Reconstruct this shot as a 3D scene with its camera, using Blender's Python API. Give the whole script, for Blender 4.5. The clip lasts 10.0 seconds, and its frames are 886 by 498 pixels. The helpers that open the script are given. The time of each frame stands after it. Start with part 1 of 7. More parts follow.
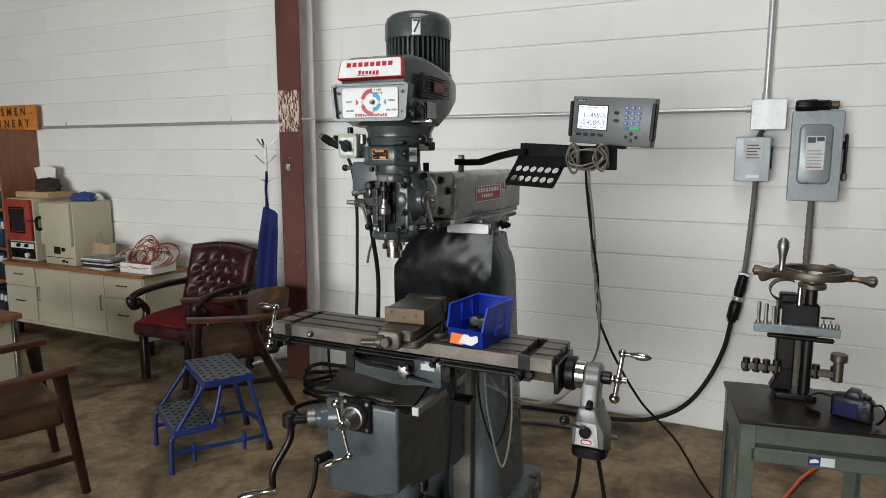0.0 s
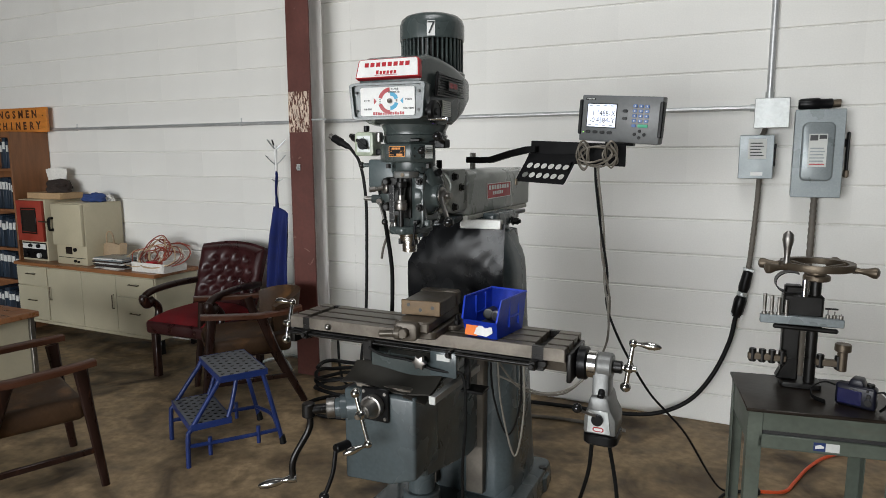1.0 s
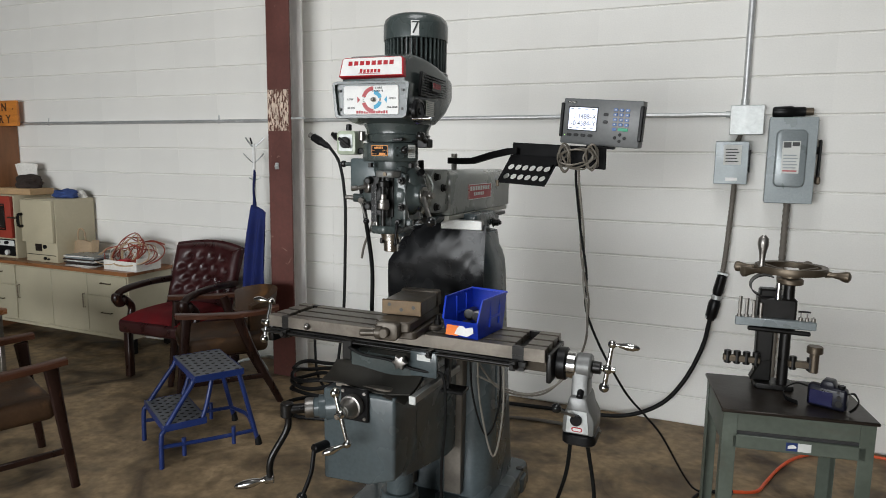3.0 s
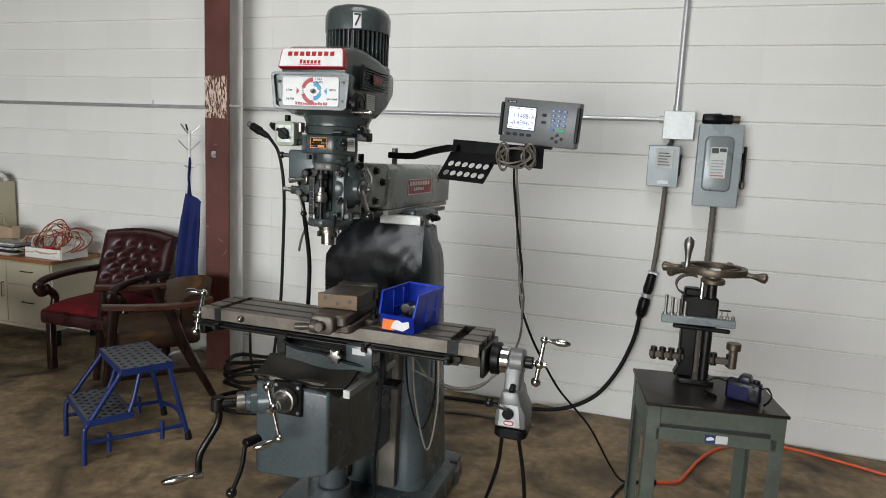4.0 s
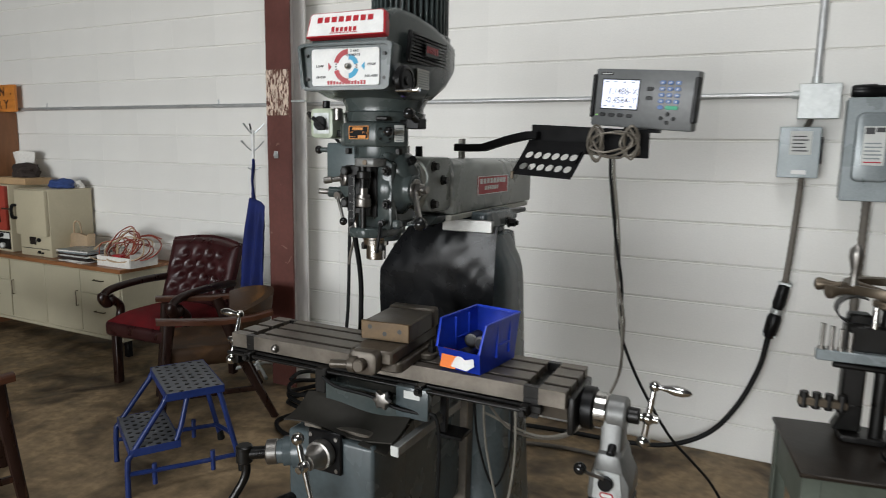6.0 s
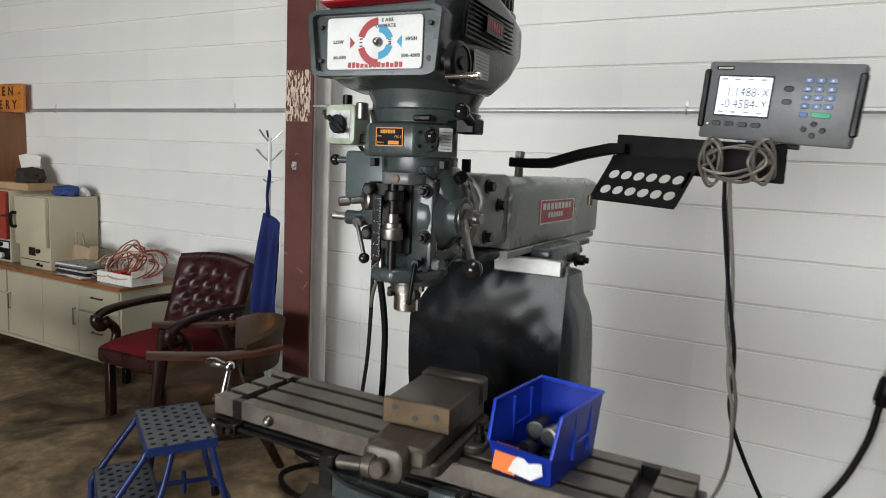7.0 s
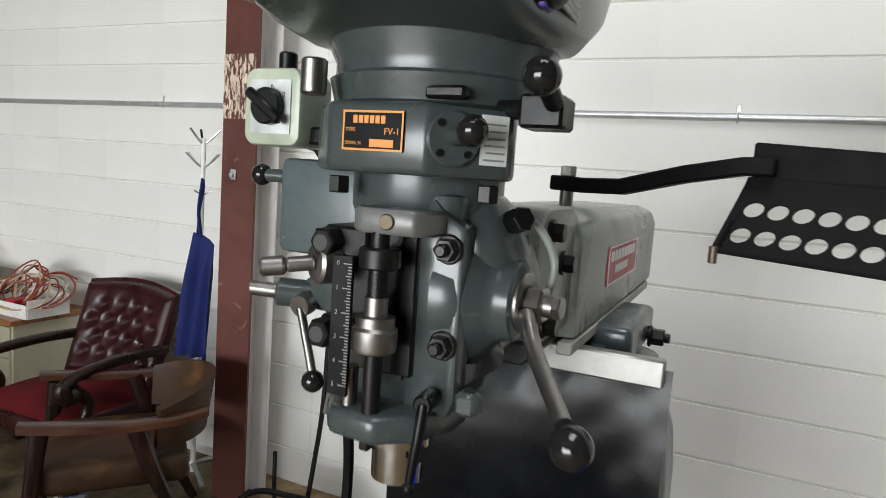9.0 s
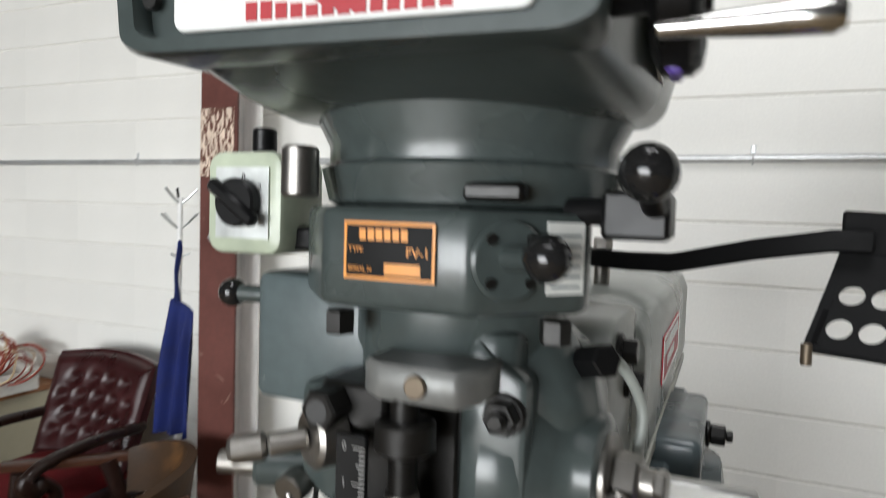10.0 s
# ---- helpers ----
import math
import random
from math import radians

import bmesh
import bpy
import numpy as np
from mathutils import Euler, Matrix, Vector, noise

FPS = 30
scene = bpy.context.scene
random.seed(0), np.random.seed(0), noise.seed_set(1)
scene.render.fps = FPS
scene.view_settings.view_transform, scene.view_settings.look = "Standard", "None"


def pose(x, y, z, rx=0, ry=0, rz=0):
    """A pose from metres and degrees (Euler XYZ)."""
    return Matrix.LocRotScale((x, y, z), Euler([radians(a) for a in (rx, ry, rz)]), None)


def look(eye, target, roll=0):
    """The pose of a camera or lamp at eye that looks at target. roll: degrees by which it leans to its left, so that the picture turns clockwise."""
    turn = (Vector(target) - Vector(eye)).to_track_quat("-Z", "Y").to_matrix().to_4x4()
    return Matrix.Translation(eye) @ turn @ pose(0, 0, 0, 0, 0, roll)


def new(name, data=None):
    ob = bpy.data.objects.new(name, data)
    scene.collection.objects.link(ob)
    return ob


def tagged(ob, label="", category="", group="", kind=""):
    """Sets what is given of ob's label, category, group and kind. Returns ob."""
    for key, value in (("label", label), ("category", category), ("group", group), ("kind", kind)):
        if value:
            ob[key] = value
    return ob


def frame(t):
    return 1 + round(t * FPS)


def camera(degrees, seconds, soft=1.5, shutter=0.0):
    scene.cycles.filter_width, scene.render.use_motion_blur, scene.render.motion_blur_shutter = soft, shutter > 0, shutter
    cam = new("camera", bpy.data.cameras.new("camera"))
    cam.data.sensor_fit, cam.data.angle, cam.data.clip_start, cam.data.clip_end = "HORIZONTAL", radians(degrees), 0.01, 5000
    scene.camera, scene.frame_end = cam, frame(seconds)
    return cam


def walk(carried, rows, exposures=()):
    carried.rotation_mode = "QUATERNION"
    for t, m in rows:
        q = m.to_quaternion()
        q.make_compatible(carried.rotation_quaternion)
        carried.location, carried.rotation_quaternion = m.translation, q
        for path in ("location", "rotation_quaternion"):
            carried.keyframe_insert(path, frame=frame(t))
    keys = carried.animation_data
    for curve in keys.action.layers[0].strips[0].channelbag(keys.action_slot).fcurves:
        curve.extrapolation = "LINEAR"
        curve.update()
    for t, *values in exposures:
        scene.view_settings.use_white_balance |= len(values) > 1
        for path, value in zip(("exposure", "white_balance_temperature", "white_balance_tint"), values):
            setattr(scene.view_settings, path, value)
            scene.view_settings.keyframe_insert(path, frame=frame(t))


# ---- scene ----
cam = camera(68.6, 10.0, 0.8, 0.5)
PATH = [
    (0, (2.867, -3.864, 1.57), (2.028, -2.072, 1.279), 0.0),
    (0.5, (2.864, -3.914, 1.562), (2.015, -2.124, 1.291), 0.1),
    (1, (2.853, -3.949, 1.552), (2.011, -2.157, 1.268), -0.2),
    (1.5, (2.849, -3.959, 1.549), (2.018, -2.163, 1.262), 0.5),
    (2, (2.838, -3.956, 1.542), (2.021, -2.153, 1.257), 1.2),
    (3.3, (2.834, -3.963, 1.544), (2.094, -2.124, 1.277), 0.6),
    (3.5, (2.82, -3.965, 1.544), (2.184, -2.087, 1.284), 2.9),
    (4, (2.854, -3.964, 1.548), (2.247, -2.08, 1.26), 2.7),
    (4.5, (2.866, -3.974, 1.548), (2.199, -2.114, 1.239), 0.1),
    (5, (2.822, -3.908, 1.532), (2.134, -2.055, 1.23), 1.3),
    (5.5, (2.792, -3.673, 1.508), (2.076, -1.828, 1.223), 2.1),
    (6, (2.742, -3.473, 1.525), (1.876, -1.696, 1.223), 1.0),
    (6.2, (2.684, -3.397, 1.52), (1.79, -1.635, 1.213), 1.8),
    (7.3, (2.428, -2.908, 1.517), (1.455, -1.177, 1.279), 2.5),
    (7.5, (2.43, -2.824, 1.548), (1.392, -1.131, 1.311), 1.7),
    (8, (2.372, -2.696, 1.541), (1.278, -1.037, 1.319), 2.5),
    (8.5, (2.194, -2.595, 1.538), (1.293, -0.821, 1.334), 2.2),
    (9, (2.057, -2.474, 1.531), (1.229, -0.666, 1.31), 4.0),
    (9.5, (2.021, -2.366, 1.545), (1.114, -0.601, 1.299), 1.7),
    (10, (1.937, -2.318, 1.591), (1.138, -0.488, 1.486), 1.8),
]
walk(cam, [(t, look(eye, target, roll)) for t, eye, target, roll in PATH],
     [(0, -0.11), (6.2, -0.11), (7.5, 0.1), (8.5, 0.18), (9.0, 0.26), (9.5, 0.34), (10.0, 0.36)])

# ---- world and light ----
world = bpy.data.worlds.new("sky")
world.use_nodes = True
scene.world = world
wn = world.node_tree.nodes
sky = wn.new("ShaderNodeTexSky")
sky.sky_type, sky.sun_disc = "NISHITA", False
sky.sun_elevation, sky.sun_rotation = radians(48), radians(20)
world.node_tree.links.new(sky.outputs[0], wn["Background"].inputs[0])
wn["Background"].inputs[1].default_value = 0.10
sun_data = bpy.data.lights.new("sun", "SUN")
sun_data.energy, sun_data.angle, sun_data.color = 3.0, radians(0.5), (1.0, 0.95, 0.88)
sun = new("sun", sun_data)
sun.matrix_world = look((4, 8, 12), (0, 0, 0))


def daylight(name, x, y, z, w, h, watts, rx, rz, colour=(0.955, 0.98, 1.0)):
    """Area lamp that stands in for sky light in the hall."""
    data = bpy.data.lights.new(name, "AREA")
    data.shape, data.size, data.size_y, data.energy, data.color = "RECTANGLE", w, h, watts, colour
    ob = new(name, data)
    ob.matrix_world = pose(x, y, z, rx, 0, rz)
    return ob


# roll-up door in the south wall; fill lamp added under the closed roof
daylight("door_daylight", 0.45, -9.9, 1.5, 5.5, 2.7, 640, 90, 0)
daylight("overhead_fill", 2.3, -3.0, 4.95, 1.6, 2.4, 80, 0, 0, (0.97, 0.98, 1.0))

# ---- materials ----


def mat(name, base, rough=0.5, metal=0.0, var=0.15, scale=6.0, grain=60.0, bump=0.1, spots=None, spot_scale=3.0, spot_at=(0.55, 0.7), coat=0.0, stretch=(1, 1, 1), rand=0.0, rvar=0.12, fine=0.08, spec=0.5):
    """Surface with broad mottling, fine grain, roughness wear, relief, and stains of a second colour."""
    m = bpy.data.materials.new(name)
    m.use_nodes = True
    n, l = m.node_tree.nodes, m.node_tree.links
    b = n["Principled BSDF"]
    tc = n.new("ShaderNodeTexCoord")
    mp = n.new("ShaderNodeMapping")
    mp.inputs["Scale"].default_value = stretch
    l.new(tc.outputs["Object"], mp.inputs[0])

    def tex(s, detail=4.0, dist=0.0):
        t = n.new("ShaderNodeTexNoise")
        t.inputs["Scale"].default_value, t.inputs["Detail"].default_value, t.inputs["Distortion"].default_value = s, detail, dist
        l.new(mp.outputs[0], t.inputs["Vector"])
        return t

    def ramp(src, a, c, lo, hi):
        r = n.new("ShaderNodeMapRange")
        r.inputs[1].default_value, r.inputs[2].default_value, r.inputs[3].default_value, r.inputs[4].default_value = a, c, lo, hi
        l.new(src, r.inputs[0])
        return r.outputs[0]

    big, small = tex(scale, 5.0, 0.4), tex(grain, 3.0)
    k = n.new("ShaderNodeMath")
    k.operation = "MULTIPLY"
    l.new(ramp(big.outputs[0], 0.3, 0.7, 1 - var, 1 + var), k.inputs[0])
    l.new(ramp(small.outputs[0], 0.3, 0.7, 1 - fine, 1 + fine), k.inputs[1])
    last = k.outputs[0]
    if rand:
        info = n.new("ShaderNodeObjectInfo")
        k2 = n.new("ShaderNodeMath")
        k2.operation = "MULTIPLY"
        l.new(last, k2.inputs[0])
        l.new(ramp(info.outputs["Random"], 0, 1, 1 - rand, 1 + rand), k2.inputs[1])
        last = k2.outputs[0]
    mul = n.new("ShaderNodeVectorMath")
    mul.operation = "SCALE"
    mul.inputs[0].default_value = base
    l.new(last, mul.inputs["Scale"])
    colour = mul.outputs[0]
    if spots:
        st = tex(spot_scale, 6.0, 0.8)
        mix = n.new("ShaderNodeMix")
        mix.data_type = "RGBA"
        l.new(ramp(st.outputs[0], spot_at[0], spot_at[1], 0, 1), mix.inputs[0])
        l.new(colour, mix.inputs[6])
        mix.inputs[7].default_value = (*spots, 1)
        colour = mix.outputs[2]
    l.new(colour, b.inputs["Base Color"])
    l.new(ramp(big.outputs[0], 0.25, 0.75, max(0.03, rough - rvar), min(1, rough + rvar)), b.inputs["Roughness"])
    b.inputs["Metallic"].default_value = metal
    b.inputs["Specular IOR Level"].default_value = spec
    b.inputs["Coat Weight"].default_value = coat
    bp = n.new("ShaderNodeBump")
    bp.inputs["Strength"].default_value, bp.inputs["Distance"].default_value = bump, 0.004
    l.new(small.outputs[0], bp.inputs["Height"])
    l.new(bp.outputs[0], b.inputs["Normal"])
    return m


def lit(name, colour, power):
    m = bpy.data.materials.new(name)
    m.use_nodes = True
    b = m.node_tree.nodes["Principled BSDF"]
    b.inputs["Base Color"].default_value = (*colour, 1)
    b.inputs["Emission Color"].default_value = (*colour, 1)
    b.inputs["Emission Strength"].default_value = power
    b.inputs["Roughness"].default_value = 0.2
    return m


def plain(name, base, rough=0.5, metal=0.0):
    return mat(name, base, rough, metal, var=0.06, scale=25, grain=180, bump=0.03, fine=0.03)


M_WALL = mat("painted_block", (0.77, 0.76, 0.72), 0.55, var=0.035, scale=2.2, grain=120, bump=0.16, rand=0.02, fine=0.02, spots=(0.66, 0.63, 0.56), spot_scale=1.6, spot_at=(0.6, 0.85))
M_MORTAR = mat("painted_mortar", (0.72, 0.71, 0.67), 0.7, var=0.05, scale=4, grain=90, bump=0.3)
M_FLOOR = mat("worn_concrete", (0.26, 0.187, 0.108), 0.55, var=0.36, scale=6.5, grain=22, bump=0.22, spec=0.25, spots=(0.045, 0.031, 0.02), spot_scale=2.8, spot_at=(0.47, 0.7), rvar=0.16, fine=0.22)
# dark colour for the ceiling out of view, chosen to limit bounce
M_CEIL = mat("dark_unseen_ceiling", (0.06, 0.058, 0.055), 0.8)
# near-black colour for walls out of view, lowers the fill light
M_SHEET = mat("dark_unseen_wall", (0.045, 0.045, 0.045), 0.7)
M_RED = mat("red_oxide_paint", (0.105, 0.032, 0.024), 0.5, var=0.22, scale=5, grain=40, bump=0.15, spots=(0.26, 0.16, 0.12), spot_scale=14, spot_at=(0.68, 0.74))
M_RUST = mat("chipped_paint_patch", (0.62, 0.5, 0.4), 0.75, var=0.2, scale=20, grain=80, bump=0.5, spots=(0.1, 0.035, 0.022), spot_scale=75, spot_at=(0.46, 0.54), stretch=(1, 1, 0.3))
M_STEELWHITE = mat("oversprayed_steel", (0.74, 0.725, 0.695), 0.5, var=0.25, scale=4, grain=30, bump=0.1, spots=(0.2, 0.13, 0.1), spot_scale=5, spot_at=(0.66, 0.8), stretch=(1, 1, 0.25))
M_CONDUIT = mat("galvanised_conduit", (0.55, 0.56, 0.56), 0.4, 0.6, var=0.1, scale=12)
M_GALV = mat("galvanised_plate", (0.5, 0.52, 0.51), 0.42, 0.55, var=0.22, scale=22, grain=70, bump=0.05)
M_BOXGREY = mat("grey_enamel", (0.225, 0.255, 0.262), 0.32, 0.15, var=0.1, scale=6, grain=120, bump=0.04)
M_MATTE = mat("black_powder_coat", (0.004, 0.004, 0.0042), 0.62, var=0.2, scale=20, grain=160, bump=0.06, spec=0.12)
M_BLACK = mat("black_plastic", (0.005, 0.005, 0.0053), 0.36, spec=0.22, var=0.2, scale=20, grain=120, bump=0.05)
M_RUBBER = mat("black_rubber", (0.005, 0.005, 0.005), 0.55, var=0.25, scale=10, grain=60, bump=0.1, spec=0.2)
M_CABLE = mat("grey_brown_cable", (0.13, 0.115, 0.095), 0.55, var=0.15)
M_CABLE2 = mat("light_grey_cable", (0.2, 0.185, 0.155), 0.5, var=0.12)
M_COIL = mat("armoured_cable", (0.16, 0.142, 0.115), 0.42, 0.3, var=0.25, scale=14, grain=160, bump=0.2)
M_ORANGE = mat("orange_cord_jacket", (0.75, 0.1, 0.025), 0.5, var=0.08)
M_CREAM = mat("cream_enamel", (0.47, 0.43, 0.31), 0.42, var=0.07, scale=3, grain=60, bump=0.01, fine=0.02, spots=(0.44, 0.38, 0.25), spot_scale=4, spot_at=(0.63, 0.85))
M_CREAM2 = mat("beige_enamel", (0.47, 0.42, 0.295), 0.4, var=0.06, scale=5, bump=0.012, fine=0.02)
M_WOODTOP = mat("walnut_laminate", (0.27, 0.115, 0.045), 0.35, var=0.2, scale=4, grain=45, bump=0.04, stretch=(1, 8, 8))
M_SHELFWOOD = mat("brown_shelf_wood", (0.2, 0.085, 0.035), 0.45, var=0.22, scale=3, grain=40, bump=0.05, stretch=(7, 7, 1))
M_CHAIRWOOD = mat("dark_chair_wood", (0.016, 0.006, 0.004), 0.34, var=0.25, scale=5, grain=50, bump=0.06, stretch=(5, 5, 1.5), spots=(0.07, 0.027, 0.013), spot_scale=6, spot_at=(0.6, 0.8), spec=0.4)
M_ARMWOOD = mat("worn_arm_wood", (0.06, 0.021, 0.01), 0.36, var=0.25, scale=5, grain=50, bump=0.06, stretch=(6, 1.5, 6))
M_SIGNWOOD = mat("varnished_sign_board", (0.56, 0.2, 0.035), 0.4, var=0.2, scale=4, grain=40, bump=0.06, stretch=(1, 6, 8))
M_SIGNEDGE = mat("burnt_lettering", (0.06, 0.02, 0.008), 0.6)
M_LEATHER = mat("oxblood_leather", (0.033, 0.0072, 0.0077), 0.33, var=0.3, scale=9, grain=140, bump=0.25)
M_REDCLOTH = mat("red_seat_cloth", (0.23, 0.012, 0.016), 0.85, var=0.15, scale=8, grain=300, bump=0.3)
M_TANVINYL = mat("cracked_tan_vinyl", (0.05, 0.026, 0.012), 0.62, spec=0.25, var=0.3, scale=6, grain=70, bump=0.2, spots=(0.16, 0.075, 0.026), spot_scale=5, spot_at=(0.55, 0.75))
M_BLUE = mat("blue_enamel", (0.009, 0.024, 0.115), 0.4, var=0.2, scale=9, grain=60, bump=0.06, spots=(0.05, 0.06, 0.12), spot_scale=9, spot_at=(0.66, 0.76))
M_TREAD = mat("worn_tread_plate", (0.13, 0.14, 0.155), 0.5, 0.5, var=0.25, scale=14, grain=70, bump=0.2)
M_APRON = mat("blue_denim_apron", (0.006, 0.015, 0.11), 0.85, var=0.2, scale=9, grain=260, bump=0.35)
M_CHROME = mat("polished_steel", (0.58, 0.57, 0.55), 0.17, 1.0, var=0.06, scale=14, rvar=0.07)
M_STEEL = mat("machined_steel", (0.3, 0.285, 0.265), 0.4, 1.0, var=0.15, scale=14, grain=90, bump=0.05)
M_WORN = mat("oily_ground_iron", (0.17, 0.15, 0.125), 0.4, 0.55, var=0.3, scale=9, grain=80, bump=0.06, spots=(0.09, 0.065, 0.045), spot_scale=7, spot_at=(0.58, 0.8), rvar=0.14)
M_VISE = mat("oily_brown_iron", (0.095, 0.08, 0.062), 0.42, 0.4, var=0.3, scale=10, grain=80, bump=0.08, spots=(0.05, 0.036, 0.024), spot_scale=8, spot_at=(0.52, 0.78), rvar=0.14)
M_COVER = mat("oily_rubber_sheet", (0.026, 0.024, 0.02), 0.5, var=0.3, scale=8, grain=50, bump=0.12, spec=0.3)
M_DARKIRON = mat("dark_oiled_iron", (0.009, 0.0083, 0.0075), 0.36, 0.35, var=0.25, scale=12, grain=70, bump=0.1)
M_BRONZED = mat("browned_cast_iron", (0.12, 0.095, 0.068), 0.42, 0.7, var=0.2, scale=9, grain=60, bump=0.12)
M_PAPER = mat("paper_white", (0.72, 0.7, 0.65), 0.8, var=0.05)
M_LABEL = plain("pale_label", (0.62, 0.63, 0.6), 0.6)
M_CARD = mat("brown_cardboard", (0.42, 0.28, 0.15), 0.8, var=0.12)
M_BAG = mat("brown_paper", (0.36, 0.26, 0.16), 0.8, var=0.15)
M_DKCLOTH = mat("dark_brown_cloth", (0.03, 0.02, 0.016), 0.9, var=0.3, grain=150, bump=0.4)
M_BLUECLOTH = mat("blue_cloth", (0.03, 0.06, 0.19), 0.9, var=0.25, grain=150, bump=0.4)
M_OVENRED = mat("oven_red_panel", (0.3, 0.042, 0.026), 0.4, var=0.1)
M_GLASSDK = plain("dark_oven_glass", (0.02, 0.015, 0.012), 0.08)
M_WIRE_R = mat("red_wire", (0.25, 0.045, 0.025), 0.5)
M_WIRE_T = mat("tan_wire", (0.45, 0.33, 0.2), 0.5)
M_BINDER = mat("dark_binder", (0.015, 0.025, 0.04), 0.5, rand=0.5)
M_CARTGREEN = mat("grey_green_paint", (0.085, 0.1, 0.08), 0.42, var=0.2, scale=6, grain=60, bump=0.06, spots=(0.09, 0.08, 0.06), spot_scale=5, spot_at=(0.62, 0.8))
M_CARTTOP = mat("oiled_steel_top", (0.02, 0.0145, 0.0105), 0.36, 0.4, var=0.3, scale=5, grain=50, bump=0.08, spots=(0.075, 0.058, 0.043), spot_scale=4, spot_at=(0.55, 0.8))
M_JAW = mat("brassy_jaw_plate", (0.115, 0.076, 0.04), 0.45, 0.5, var=0.25, scale=18, grain=80, bump=0.08, spots=(0.1, 0.07, 0.045), spot_scale=14, spot_at=(0.58, 0.75))
M_CAMBODY = mat("dark_camera_body", (0.006, 0.0065, 0.013), 0.34, var=0.2, scale=20, spec=0.3)
M_NAVY = plain("navy_badge", (0.02, 0.04, 0.14), 0.4)
M_SCREEN_OFF = plain("blue_camera_screen", (0.006, 0.007, 0.05), 0.2)
M_REDPAINT = plain("red_print", (0.38, 0.012, 0.02), 0.45)
M_CYAN = plain("cyan_print", (0.02, 0.3, 0.5), 0.45)
M_PLATE = mat("matt_black_plate", (0.006, 0.006, 0.006), 0.5, var=0.2, scale=20, grain=120, bump=0.03, spec=0.12)
M_INK = plain("black_print", (0.03, 0.03, 0.03), 0.5)
M_WHITE = plain("white_print", (0.75, 0.75, 0.73), 0.42)

# ---- mesh helpers ----
BASE = {}
NUDGE = [Matrix()]


def moved(x=0.0, y=0.0, z=0.0):
    """The parts that follow, drawn in the hall's axes, stand this much further along."""
    NUDGE[0] = Matrix.Translation((x, y, z))


def swung(x, y, degrees):
    """The parts that follow are swung about an upright line."""
    NUDGE[0] = Matrix.Translation((x, y, 0)) @ Matrix.Rotation(radians(degrees), 4, "Z") @ Matrix.Translation((-x, -y, 0))


def bm_new():
    return bmesh.new()


def grow(bm, verts, faces, smooth=False):
    vs = [bm.verts.new(v) for v in verts]
    out = []
    for f in faces:
        fc = bm.faces.new([vs[i] for i in f])
        fc.smooth = smooth
        out.append(fc)
    return vs, out


def box(bm, x0, x1, y0, y1, z0, z1, bev=0.003, m=None, seg=1):
    """Bevelled block between two corners, turned by m."""
    t = bmesh.new()
    grow(t, [(x, y, z) for x in (x0, x1) for y in (y0, y1) for z in (z0, z1)],
         [(0, 1, 3, 2), (4, 6, 7, 5), (0, 4, 5, 1), (2, 3, 7, 6), (0, 2, 6, 4), (1, 5, 7, 3)])
    return merge(bm, t, bev, m, seg)


def merge(bm, t, bev=0.0, m=None, seg=1):
    bmesh.ops.recalc_face_normals(t, faces=t.faces)
    if bev:
        es = [e for e in t.edges if len(e.link_faces) == 2 and e.calc_face_angle(0) > 0.5]
        bmesh.ops.bevel(t, geom=es, offset=bev, segments=seg, profile=0.5, affect="EDGES", clamp_overlap=True)
    if m is not None:
        t.transform(m)
    idx = {}
    for v in t.verts:
        idx[v] = bm.verts.new(v.co)
    for f in t.faces:
        try:
            bm.faces.new([idx[v] for v in f.verts]).smooth = True
        except ValueError:
            pass
    t.free()
    return bm


def prism(bm, outline, a0, a1, axis="y", bev=0.003, m=None, seg=1, scale1=None):
    """Outline (two coordinates) drawn out along an axis from a0 to a1."""
    t = bmesh.new()

    def at(p, a):
        return {"x": (a, p[0], p[1]), "y": (p[0], a, p[1]), "z": (p[0], p[1], a)}[axis]
    k = len(outline)
    cx, cy = sum(p[0] for p in outline) / k, sum(p[1] for p in outline) / k
    s1 = scale1 or (1, 1)
    top = [(cx + (p[0] - cx) * s1[0], cy + (p[1] - cy) * s1[1]) for p in outline]
    grow(t, [at(p, a0) for p in outline] + [at(p, a1) for p in top],
         [tuple(range(k)), tuple(range(2 * k - 1, k - 1, -1))] + [(i, i + k, (i + 1) % k + k, (i + 1) % k) for i in range(k)])
    return merge(bm, t, bev, m, seg)


def rounded(w, h, r, n=5, cx=0.0, cy=0.0):
    """Rounded rectangle outline."""
    pts = []
    for sx, sy, a in ((1, 1, 0), (-1, 1, 90), (-1, -1, 180), (1, -1, 270)):
        for i in range(n + 1):
            q = radians(a + 90 * i / n)
            pts.append((cx + sx * (w / 2 - r) + r * math.cos(q), cy + sy * (h / 2 - r) + r * math.sin(q)))
    return pts


def lathe(bm, profile, p0, p1, n=24, m=None):
    """Profile of (distance along 0..length, radius) turned round the line from p0 towards p1."""
    p0, d = Vector(p0), (Vector(p1) - Vector(p0)).normalized()
    q = d.to_track_quat("Z", "Y").to_matrix()
    t = bmesh.new()
    rings = []
    for s, r in profile:
        rings.append([t.verts.new(p0 + q @ Vector((r * math.cos(2 * math.pi * i / n), r * math.sin(2 * math.pi * i / n), s))) for i in range(n)])
    for a, b in zip(rings, rings[1:]):
        for i in range(n):
            t.faces.new([a[i], a[(i + 1) % n], b[(i + 1) % n], b[i]])
    t.faces.new(list(reversed(rings[0])))
    t.faces.new(rings[-1])
    return merge(bm, t, 0, m)


